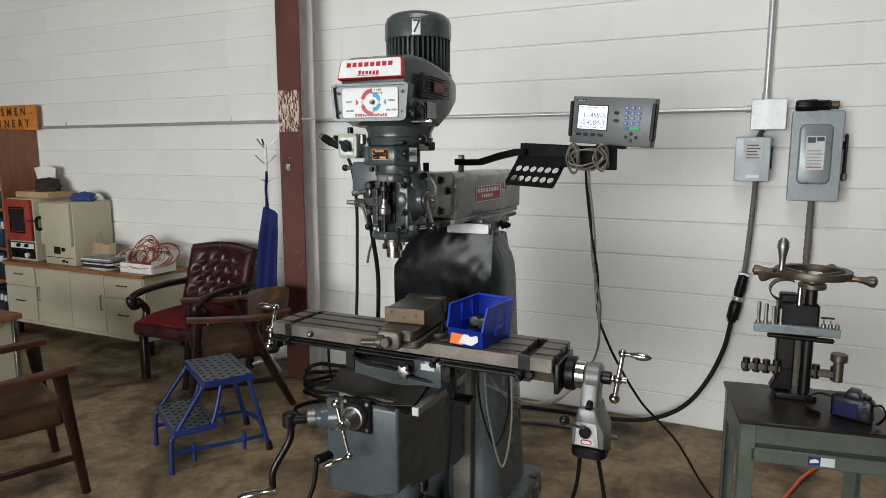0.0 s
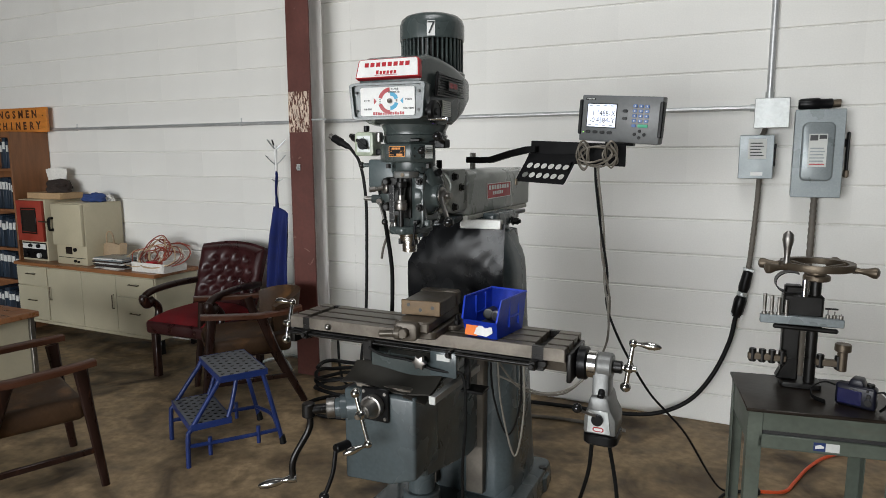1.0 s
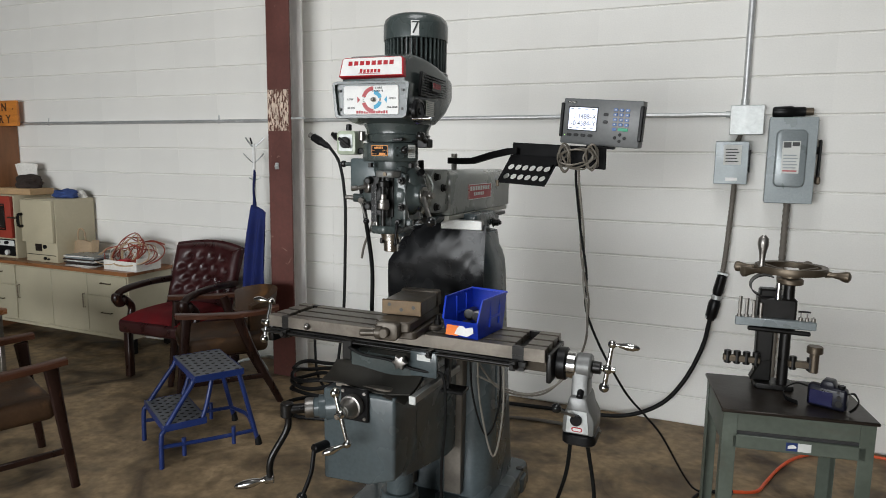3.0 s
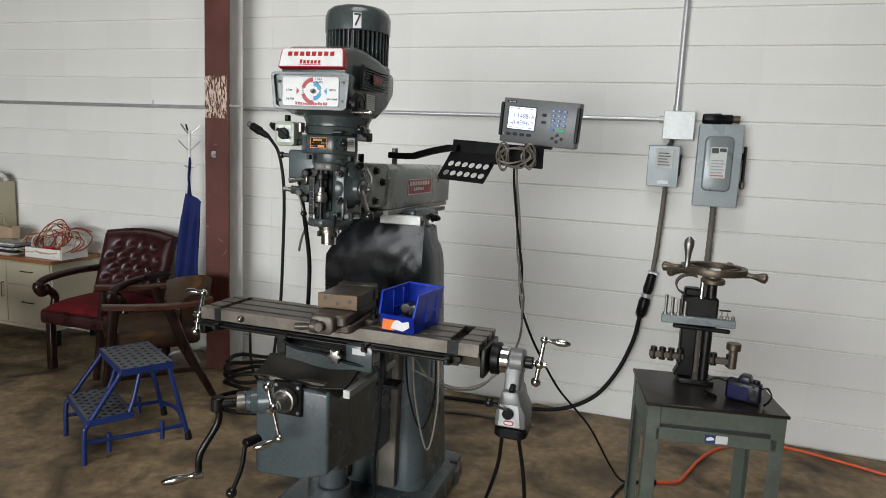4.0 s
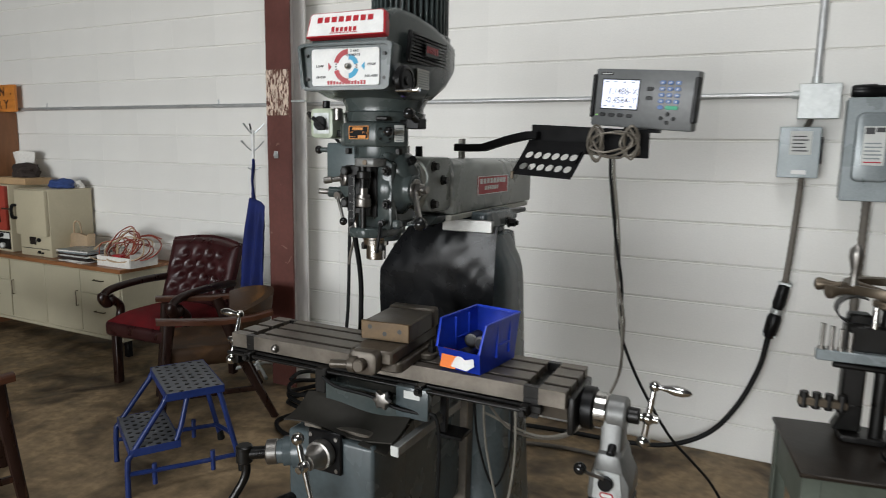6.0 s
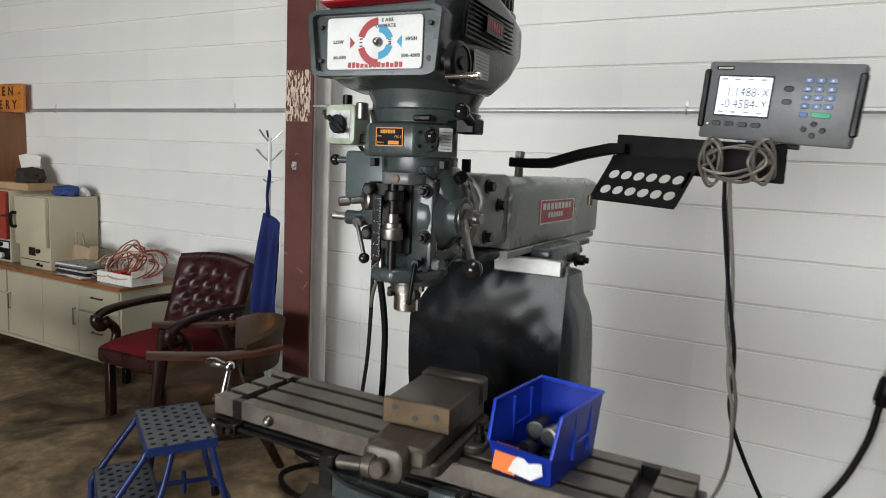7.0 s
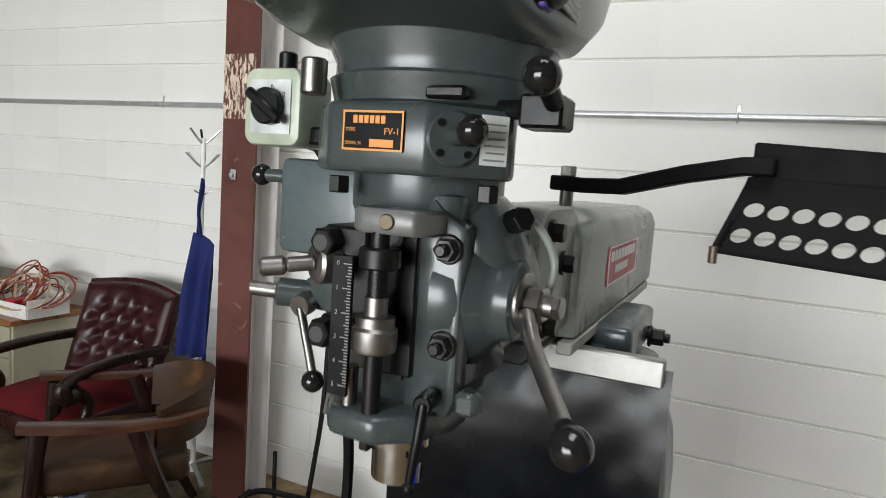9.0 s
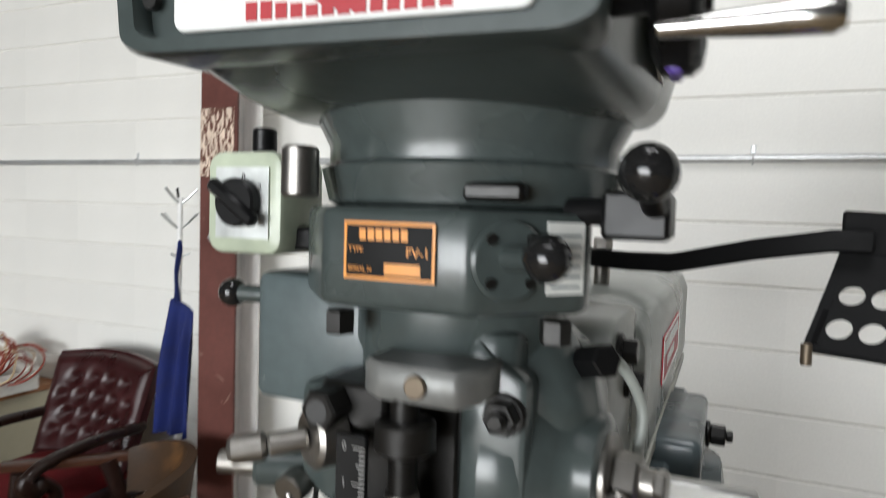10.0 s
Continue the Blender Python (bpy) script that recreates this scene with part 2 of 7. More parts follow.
def rod(bm, p0, p1, r, r1=None, n=16, bev=0.0, m=None):
    length = (Vector(p1) - Vector(p0)).length
    r1 = r if r1 is None else r1
    b = min(bev, length / 3, r * 0.6)
    prof = [(0, r), (length, r1)] if not b else [(0, r - b), (b, r), (length - b, r1), (length, r1 - b)]
    return lathe(bm, prof, p0, p1, n, m)


def hexa(bm, p0, p1, r, m=None):
    return rod(bm, p0, p1, r, n=6, bev=r * 0.12, m=m)


def ball(bm, c, r, sx=1.0, sy=1.0, sz=1.0, n=16, m=None):
    t = bmesh.new()
    bmesh.ops.create_uvsphere(t, u_segments=n, v_segments=max(6, n // 2), radius=r)
    t.transform(Matrix.Translation(c) @ Matrix.Diagonal((sx, sy, sz, 1)))
    return merge(bm, t, 0, m)


def smooth_path(pts, k=8):
    """Catmull-Rom through the points."""
    p = [Vector(q) for q in pts]
    p = [2 * p[0] - p[1]] + p + [2 * p[-1] - p[-2]]
    out = []
    for a, b, c, d in zip(p, p[1:], p[2:], p[3:]):
        for i in range(k):
            t = i / k
            out.append(0.5 * (2 * b + (c - a) * t + (2 * a - 5 * b + 4 * c - d) * t * t + (3 * b - a - 3 * c + d) * t ** 3))
    out.append(p[-2])
    return out


def tube(bm, pts, r, k=8, n=8, soft=True, m=None, flat=1.0):
    """Round bar or cable along points."""
    path = smooth_path(pts, k) if soft else [Vector(p) for p in pts]
    t = bmesh.new()
    rings, up = [], None
    for i, p in enumerate(path):
        d = (path[min(i + 1, len(path) - 1)] - path[max(i - 1, 0)]).normalized()
        if up is None:
            up = Vector((0, 0, 1)) if abs(d.z) < 0.9 else Vector((1, 0, 0))
        up = (up - d * up.dot(d)).normalized()
        side = d.cross(up)
        rr = r(i / (len(path) - 1)) if callable(r) else r
        rings.append([t.verts.new(p + (up * flat * math.cos(2 * math.pi * j / n) + side * math.sin(2 * math.pi * j / n)) * rr) for j in range(n)])
    for a, b in zip(rings, rings[1:]):
        for j in range(n):
            t.faces.new([a[j], a[(j + 1) % n], b[(j + 1) % n], b[j]])
    t.faces.new(list(reversed(rings[0])))
    t.faces.new(rings[-1])
    return merge(bm, t, 0, m)


def surface(bm, fn, nu, nv, thick=0.0, m=None):
    """Sheet fn(u, v), u and v from 0 to 1, given a thickness along its normals."""
    t = bmesh.new()
    g = [[t.verts.new(fn(i / nu, j / nv)) for j in range(nv + 1)] for i in range(nu + 1)]
    for i in range(nu):
        for j in range(nv):
            t.faces.new([g[i][j], g[i + 1][j], g[i + 1][j + 1], g[i][j + 1]])
    if thick:
        bmesh.ops.recalc_face_normals(t, faces=t.faces)
        bmesh.ops.solidify(t, geom=t.faces[:], thickness=thick)
    return merge(bm, t, 0, m)


def thing(name, label, category, m=None, group="", kind="", world=False):
    """An empty at the base of a thing; with world, its parts are drawn in the hall's own axes."""
    ob = new(name)
    ob.empty_display_size = 0.1
    m = m if m is not None else Matrix()
    ob.matrix_world = m
    BASE[ob.name] = m.inverted() if world else None
    return tagged(ob, label, category, group, kind)


def root_of(ob):
    while ob.parent:
        ob = ob.parent
    return ob


def part(name, bm, material, parent=None, label="", sharp=38):
    """One mesh object from a bmesh, under its thing or part."""
    if parent is not None:
        inv = BASE.get(root_of(parent).name)
        if inv is not None:
            bm.transform(inv @ NUDGE[0])
    me = bpy.data.meshes.new(name)
    bm.to_mesh(me)
    bm.free()
    me.materials.append(material)
    me.set_sharp_from_angle(angle=radians(sharp))
    ob = new(name, me)
    if parent is not None:
        ob.parent = parent
    if label:
        tagged(ob, label)
    return ob


def alone(name, bm, material, label, category, group="", kind="", origin=None):
    """A thing that is a single mesh."""
    ob = part(name, bm, material)
    if origin is not None:
        ob.data.transform(Matrix.Translation(-Vector(origin)))
        ob.location = origin
    return tagged(ob, label, category, group, kind)


def lettering(name, text, size, m, material, parent, align="CENTER", spread=1.0, bold=0.0):
    """Raised lettering in the built-in font, turned into a mesh."""
    cu = bpy.data.curves.new(name, "FONT")
    cu.body, cu.size, cu.align_x, cu.align_y, cu.extrude, cu.space_character = text, size, align, "CENTER", 0.0004, spread
    cu.resolution_u, cu.offset = 3, bold
    tmp = bpy.data.objects.new(name, cu)
    me = bpy.data.meshes.new_from_object(tmp)
    bpy.data.objects.remove(tmp)
    bpy.data.curves.remove(cu)
    me.materials.clear()
    me.materials.append(material)
    me.transform(m)
    inv = BASE.get(root_of(parent).name)
    if inv is not None:
        me.transform(inv @ NUDGE[0])
    ob = new(name, me)
    ob.parent = parent
    return ob


def facing(x, y, z, rz=0.0, tilt=0.0):
    """A pose whose own x runs to the right and y up on a face that looks towards -y, turned by rz."""
    return pose(x, y, z, 90 + tilt, 0, rz)


# ---- the hall ----
X0, X1, Y0, H = -7.0, 8.0, -10.0, 5.0
bm = bm_new()
grow(bm, [(X0 - 0.2, Y0 - 0.2, 0), (X1 + 0.2, Y0 - 0.2, 0), (X1 + 0.2, 0.2, 0), (X0 - 0.2, 0.2, 0)], [(0, 1, 2, 3)])
box(bm, X0 - 0.2, X1 + 0.2, Y0 - 0.2, 0.2, -0.2, -0.004, 0)
floor = tagged(part("floor", bm, M_FLOOR), "worn brown concrete floor with dark oil stains", "floor", kind="structure")
bm = bm_new()
grow(bm, [(-60, -60, -0.25), (60, -60, -0.25), (60, 60, -0.25), (-60, 60, -0.25)], [(0, 1, 2, 3)])
tagged(part("ground", bm, M_FLOOR), "plain ground outside the hall", "ground", kind="structure")
# ceiling out of view, added dark to keep shadows deep
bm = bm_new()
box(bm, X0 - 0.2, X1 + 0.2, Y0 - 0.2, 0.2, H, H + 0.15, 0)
ceiling = tagged(part("ceiling", bm, M_CEIL), "unseen ceiling, darkened to hold down bounce light", "ceiling", kind="structure")
bm = bm_new()
box(bm, X0 - 0.2, X1 + 0.2, 0.0025, 0.2, 0, H, 0)
wall_north = tagged(part("wall_north", bm, M_MORTAR), "white painted block wall laid in stack bond", "wall", kind="structure")
# walls out of view, kept dark so little light bounces back
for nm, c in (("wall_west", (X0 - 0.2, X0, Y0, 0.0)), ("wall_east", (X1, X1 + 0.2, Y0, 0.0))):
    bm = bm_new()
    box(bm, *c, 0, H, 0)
    tagged(part(nm, bm, M_SHEET), "unseen side wall, darkened to cut bounce light", "wall", kind="structure")
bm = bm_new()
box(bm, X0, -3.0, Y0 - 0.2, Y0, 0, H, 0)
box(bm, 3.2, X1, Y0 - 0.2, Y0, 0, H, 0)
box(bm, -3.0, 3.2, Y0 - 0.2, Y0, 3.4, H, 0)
tagged(part("wall_south", bm, M_SHEET), "unseen wall with an open doorway, darkened to cut bounce light", "wall", kind="structure")


def conduit_run(name, pts, r, label, clips=()):
    root = thing(name, label, "conduit", kind="structure", world=True)
    bm = bm_new()
    tube(bm, pts, r, n=12, soft=False)
    part("pipe", bm, M_CONDUIT, root)
    for x, z in clips:
        bm = bm_new()
        box(bm, x - 0.008, x + 0.008, -0.006, 0.0, z - 0.01, z + 0.045, 0.002)
        tube(bm, [(x, -0.004, z - r - 0.002), (x, -2 * r - 0.004, z), (x, -0.004, z + r + 0.004)], 0.004, n=6)
        part("clip", bm, M_CONDUIT, root)
    return root


ZC = 1.80
conduit_run("wall_conduit", [(-3.02, -0.016, ZC), (0.9, -0.016, ZC), (2.86, -0.016, ZC + 0.002)], 0.0135, "thin galvanised conduit running along the white wall", ((-0.71, ZC), (-2.6, ZC), (2.0, ZC)))
conduit_run("riser_conduit", [(2.925, -0.03, 1.84), (2.925, -0.03, H)], 0.017, "galvanised conduit riser above the junction box")
bm = bm_new()
for z in (1.85, 2.78):
    rod(bm, (2.925, -0.03, z), (2.925, -0.03, z + 0.03), 0.021, n=12)
rod(bm, (2.835, -0.016, ZC + 0.002), (2.862, -0.016, ZC + 0.002), 0.02, n=12)
alone("conduit_coupling", bm, M_GALV, "small steel conduit couplings at the junction box", "coupling", kind="structure")

# steel column with flanges, web and stripped patch
col = thing("steel_column", "dark red painted steel column with chipped patch", "column", pose(0.07, -0.2, 0), kind="structure", world=True)
bm = bm_new()
box(bm, -0.022, 0.163, -0.303, -0.289, 0, H, 0.002)
part("front_flange", bm, M_RED, col)
bm = bm_new()
box(bm, 0.066, 0.076, -0.2885, -0.1615, 0, H, 0)
part("web", bm, M_STEELWHITE, col, "grey oversprayed web of the column")
bm = bm_new()
box(bm, -0.022, 0.163, -0.161, -0.147, 0, H, 0.002)
part("back_flange", bm, M_STEELWHITE, col)
bm = bm_new()
box(bm, -0.0205, 0.150, -0.3055, -0.3035, 1.715, 1.985, 0)
part("chipped_patch", bm, M_RUST, col, "patch where the paint has flaked off")
bm = bm_new()
box(bm, 0.035, 0.065, -0.312, -0.303, 1.455, 1.5, 0.003)
hexa(bm, (0.05, -0.31, 1.475), (0.05, -0.325, 1.475), 0.011)
part("bolt", bm, M_GALV, col)
bm = bm_new()
box(bm, 0.163, 0.27, -0.30, -0.285, 1.79, 1.803, 0.002)
part("bracket", bm, M_GALV, col)
bm = bm_new()
box(bm, 0.292, 0.304, -0.004, 0.0025, 0, H, 0.002)
tagged(part("control_joint", bm, M_MORTAR), "painted vertical control joint strip in the wall", "trim", kind="structure")


def plate_box(name, label, x0, x1, z0, z1, d, material, lip=True):
    root = thing(name, label, "electrical box", pose((x0 + x1) / 2, 0, z0), world=True)
    bm = bm_new()
    box(bm, x0, x1, -d, 0, z0, z1, 0.004, seg=2)
    part("body", bm, material, root)
    if lip:
        bm = bm_new()
        box(bm, x0 - 0.003, x1 + 0.003, -d - 0.006, -d + 0.0, z0 - 0.003, z1 + 0.003, 0.003)
        for dx in (0.012, x1 - x0 - 0.012):
            for dz in (0.012, z1 - z0 - 0.012):
                rod(bm, (x0 + dx, -d - 0.005, z0 + dz), (x0 + dx, -d - 0.009, z0 + dz), 0.004, n=8)
        part("cover", bm, material, root)
    return root


jb = plate_box("junction_box", "square galvanised junction box on the white wall", 2.86, 3.02, 1.693, 1.842, 0.09, M_GALV)
moved(-0.012)
sb = plate_box("fuse_box", "small grey enamel fuse box with paper label", 2.81, 2.97, 1.43, 1.651, 0.115, M_BOXGREY)
bm = bm_new()
box(bm, 2.85, 2.937, -0.1225, -0.1212, 1.53, 1.635, 0)
part("label", bm, M_LABEL, sb, "printed white paper label")
bm = bm_new()
box(bm, 2.865, 2.925, -0.1225, -0.1212, 1.443, 1.462, 0)
part("label", bm, M_WHITE, sb)
for k in range(5):
    bm = bm_new()
    box(bm, 2.86, 2.86 + 0.065 - 0.008 * (k % 3), -0.1232, -0.1224, 1.545 + 0.016 * k, 1.5505 + 0.016 * k, 0)
    part("print_line", bm, M_INK, sb)
bm = bm_new()
box(bm, 2.972, 2.984, -0.1, -0.06, 1.58, 1.61, 0.003)
box(bm, 2.974, 2.982, -0.11, -0.1, 1.49, 1.60, 0.003)
part("latch", bm, M_BLACK, sb)
moved()
lb = plate_box("disconnect_switch", "tall grey enamel safety switch with side handle", 3.05, 3.27, 1.337, 1.775, 0.125, M_BOXGREY)
bm = bm_new()
prism(bm, rounded(0.15, 0.30, 0.03, 5, 3.156, 1.566), -0.131, -0.148, "y", 0.006, seg=2, scale1=(0.93, 0.96))
part("embossed_door", bm, M_BOXGREY, lb)
bm = bm_new()
box(bm, 3.115, 3.197, -0.1495, -0.1483, 1.49, 1.655, 0)
part("label", bm, M_LABEL, lb)
bm = bm_new()
box(bm, 3.12, 3.155, -0.1503, -0.1496, 1.622, 1.65, 0)
box(bm, 3.16, 3.193, -0.1503, -0.1496, 1.63, 1.65, 0)
part("warning_print", bm, M_INK, lb)
for k in range(6):
    bm = bm_new()
    box(bm, 3.122, 3.188 - 0.006 * (k % 2), -0.1503, -0.1496, 1.5 + 0.016 * k, 1.506 + 0.016 * k, 0)
    part("print_line", bm, M_BOXGREY if k else M_REDPAINT, lb)
bm = bm_new()
moved(0.009)
rod(bm, (3.262, -0.07, 1.61), (3.28, -0.07, 1.61), 0.02, bev=0.003)
box(bm, 3.278, 3.292, -0.09, -0.05, 1.45, 1.665, 0.005)
part("handle", bm, M_BLACK, lb)
bm = bm_new()
box(bm, 3.274, 3.297, -0.095, -0.045, 1.435, 1.475, 0.006)
part("handle_grip", bm, M_BRONZED, lb)
moved()
plug = thing("twist_plug", "black twist-lock plug lying on the safety switch", "plug", pose(3.14, -0.07, 1.776), world=True)
bm = bm_new()
lathe(bm, [(0, 0.022), (0.01, 0.028), (0.09, 0.031), (0.1, 0.025), (0.15, 0.025), (0.155, 0.02)], (3.06, -0.07, 1.808), (3.22, -0.07, 1.808))
part("body", bm, M_BLACK, plug)
bm = bm_new()
rod(bm, (3.214, -0.07, 1.808), (3.25, -0.07, 1.808), 0.02, bev=0.002)
part("collar", bm, M_BRONZED, plug)


def braided(name, label, pts, r):
    """Flexible conduit: a tube with rings."""
    path = smooth_path(pts, 10)
    bm = bm_new()
    tube(bm, pts, lambda t: r * (1 + 0.09 * math.sin(t * len(path) * 5.5)), k=40, n=10)
    return alone(name, bm, M_CABLE, label, "conduit")


braided("flexible_conduit", "grey flexible conduit hanging below the fuse box", [(2.90, -0.06, 1.43), (2.897, -0.055, 1.3), (2.885, -0.05, 1.05), (2.875, -0.05, 0.92)], 0.013)
braided("flexible_conduit", "braided flexible conduit below the safety switch", [(3.165, -0.05, 1.335), (3.163, -0.05, 1.0), (3.16, -0.05, 0.4), (3.18, -0.06, 0.02)], 0.016)
braided("flexible_conduit", "short flexible conduit joining two electrical boxes", [(2.9, -0.06, 1.653), (2.91, -0.06, 1.675), (2.915, -0.06, 1.7)], 0.012)
conn = thing("inline_connector", "black inline power connector with silver clamp bands", "connector", pose(2.85, -0.05, 0.66), world=True)
ax0, ax1 = Vector((2.878, -0.05, 0.925)), Vector((2.828, -0.05, 0.655))
bm = bm_new()
lathe(bm, [(0, 0.016), (0.01, 0.026), (0.1, 0.029), (0.125, 0.024)], ax0, ax1)
part("socket_body", bm, M_BLACK, conn)
bm = bm_new()
rod(bm, ax0.lerp(ax1, 0.46), ax0.lerp(ax1, 0.55), 0.027, bev=0.003)
part("collar", bm, M_GALV, conn)
bm = bm_new()
lathe(bm, [(0, 0.026), (0.02, 0.033), (0.1, 0.031), (0.118, 0.022)], ax0.lerp(ax1, 0.56), ax1)
part("plug_body", bm, M_BLACK, conn)
for f in (0.0, 0.94):
    bm = bm_new()
    box(bm, -0.03, 0.03, -0.018, 0.018, -0.008, 0.008, 0.004, Matrix.Translation(ax0.lerp(ax1, f)) @ pose(0, 0, 0, 0, 10, 0))
    part("clamp", bm, M_GALV, conn)
bm = bm_new()
tube(bm, [(2.828, -0.05, 0.66), (2.80, -0.06, 0.5), (2.72, -0.08, 0.3), (2.6, -0.1, 0.14), (2.42, -0.12, 0.045), (2.2, -0.14, 0.02), (1.9, -0.16, 0.02), (1.6, -0.2, 0.02), (1.2, -0.3, 0.02)], 0.0125, n=10)
alone("power_cable", bm, M_RUBBER, "thick black power cable sagging to the floor", "cable")

# ---- office corner ----


def ring_handle(root, x, y, z, w, vertical=False):
    bm = bm_new()
    h = w / 2
    pts = [(x - h, y, z), (x - h, y - 0.018, z), (x + h, y - 0.018, z), (x + h, y, z)]
    if vertical:
        pts = [(x, y, z - h), (x, y - 0.018, z - h), (x, y - 0.018, z + h), (x, y, z + h)]
    tube(bm, pts, 0.0045, n=6, soft=False)
    return part("handle", bm, M_BRONZED, root)


CF, CT = -0.45, 0.655
cred = thing("credenza", "cream steel credenza with walnut laminate top", "cabinet", pose(-2.09, -0.23, 0, 0, 0, 0), world=True)
bm = bm_new()
box(bm, -2.95, -1.235, CF - 0.012, -0.01, CT - 0.03, CT, 0.004)
part("top", bm, M_WOODTOP, cred, "walnut laminate top")
bm = bm_new()
box(bm, -2.935, -1.25, CF + 0.012, -0.015, 0.125, CT - 0.031, 0.003)
part("body", bm, M_CREAM, cred)
for x0, x1, z0, z1, nm in ((-2.93, -2.535, 0.455, 0.615, "drawer"), (-2.93, -2.535, 0.16, 0.447, "drawer"), (-2.52, -2.10, 0.16, 0.615, "sliding_door"), (-2.095, -1.69, 0.16, 0.615, "sliding_door"), (-1.68, -1.262, 0.455, 0.615, "drawer"), (-1.68, -1.262, 0.16, 0.447, "drawer")):
    bm = bm_new()
    box(bm, x0, x1, CF + (0.0 if nm == "drawer" else 0.004), CF + 0.0115, z0, z1, 0.003)
    d = part(nm, bm, M_CREAM, cred)
    if nm == "drawer":
        ring_handle(d, (x0 + x1) / 2, CF, (z0 + z1) / 2 + 0.02, 0.1)
    else:
        ring_handle(d, x0 + 0.03 if x0 < -2.3 else x1 - 0.03, CF + 0.004, 0.40, 0.11, True)
bm = bm_new()
box(bm, -2.935, -1.25, CF + 0.004, CF + 0.02, 0.125, 0.15, 0.003)
part("bottom_rail", bm, M_CREAM, cred)
for x in (-2.9, -1.29):
    for y in (CF + 0.07, -0.05):
        bm = bm_new()
        box(bm, x - 0.02, x + 0.02, y - 0.02, y + 0.02, 0, 0.125, 0.003)
        part("leg", bm, M_BLACK, cred)


def lab_oven(x0, x1, y0, y1, z0, z1, red):
    root = thing("lab_oven", "beige lab oven with red window door" if red else "beige lab oven with plain hinged door", "oven", pose((x0 + x1) / 2, y0, z0), world=True)
    zs = z0 + (z1 - z0) * (0.32 if red else 0.31)
    bm = bm_new()
    box(bm, x0, x1, y0, y1, z0, z1, 0.008, seg=2)
    part("body", bm, M_CREAM2, root)
    bm = bm_new()
    box(bm, x0 + 0.005, x1 - 0.005, y0 - 0.03, y0 - 0.001, zs + 0.004, z1 - 0.008, 0.006, seg=2)
    door = part("door", bm, M_OVENRED if red else M_CREAM2, root)
    if red:
        bm = bm_new()
        w = x1 - x0
        prism(bm, rounded(w * 0.52, 0.19, 0.012, 3, (x0 + x1) / 2 + 0.0, (zs + z1) / 2), y0 - 0.0315, y0 - 0.0295, "y", 0)
        part("window", bm, M_GLASSDK, door)
        bm = bm_new()
        cx, cz = (x0 + x1) / 2, (zs + z1) / 2
        for a, b, c, d in ((-0.27, 0.27, 0.1, 0.112), (-0.27, 0.27, -0.112, -0.1), (-0.285, -0.26, -0.112, 0.112), (0.26, 0.285, -0.112, 0.112)):
            box(bm, cx + a * w, cx + b * w, y0 - 0.038, y0 - 0.0305, cz + c, cz + d, 0.002)
        part("window_frame", bm, M_DARKIRON, door)
        bm = bm_new()
        box(bm, x1 - 0.028, x1 + 0.1, y0 - 0.05, y0 - 0.034, cz - 0.006, cz + 0.006, 0.003)
        part("latch", bm, M_BRONZED, door)
        bm = bm_new()
        box(bm, x0 + 0.015, x1 - 0.015, y0 - 0.006, y0 + 0.001, z0 + 0.02, zs - 0.01, 0.002)
        pan = part("control_panel", bm, M_BLACK, root)
        for i, (fx, fz) in enumerate(((0.24, 0.32), (0.72, 0.3), (0.4, 0.78), (0.7, 0.78))):
            bm = bm_new()
            rod(bm, (x0 + fx * w, y0 - 0.006, z0 + fz * (zs - z0)), (x0 + fx * w, y0 - 0.03, z0 + fz * (zs - z0)), 0.016 if i > 1 else 0.022, bev=0.003)
            part("knob", bm, M_BLACK if i != 1 else M_LABEL, pan)
        bm = bm_new()
        box(bm, x0 + 0.02, x1 - 0.02, y0 - 0.0075, y0 - 0.0062, zs - 0.065, zs - 0.02, 0)
        part("dial_strip", bm, M_LABEL, pan)
    else:
        bm = bm_new()
        tube(bm, [(x0 + 0.025, y0 - 0.03, zs + 0.13), (x0 + 0.02, y0 - 0.06, zs + 0.14), (x0 + 0.02, y0 - 0.06, zs + 0.22), (x0 + 0.025, y0 - 0.03, zs + 0.23)], 0.012, n=8)
        part("handle", bm, M_BLACK, door)
        bm = bm_new()
        box(bm, x0 + 0.12, x0 + 0.2, y0 - 0.004, y0 + 0.001, z0 + 0.09, z0 + 0.15, 0.002)
        part("gauge", bm, M_GLASSDK, root)
        for dx, dz, r in ((0.245, 0.13, 0.016), (0.28, 0.03, 0.008), (0.24, 0.035, 0.012)):
            bm = bm_new()
            rod(bm, (x0 + dx, y0, z0 + dz), (x0 + dx, y0 - 0.018, z0 + dz), r, bev=0.003)
            part("knob", bm, M_BLACK, root)
        bm = bm_new()
        box(bm, x0 + 0.02, x1 - 0.02, y0 - 0.0025, y0 - 0.0005, z0 + 0.058, z0 + 0.063, 0)
        part("seam", bm, M_DARKIRON, root)
    return root


lab_oven(-2.95, -2.60, -0.37, -0.03, CT, CT + 0.535, True)
lab_oven(-2.455, -2.075, -0.39, -0.03, CT, CT + 0.52, False)

bm = bm_new()
box(bm, -2.93, -2.49, -0.30, -0.08, CT + 0.536, CT + 0.59, 0.004)
alone("cardboard_box", bm, M_CARD, "flat brown cardboard box on the oven", "box")


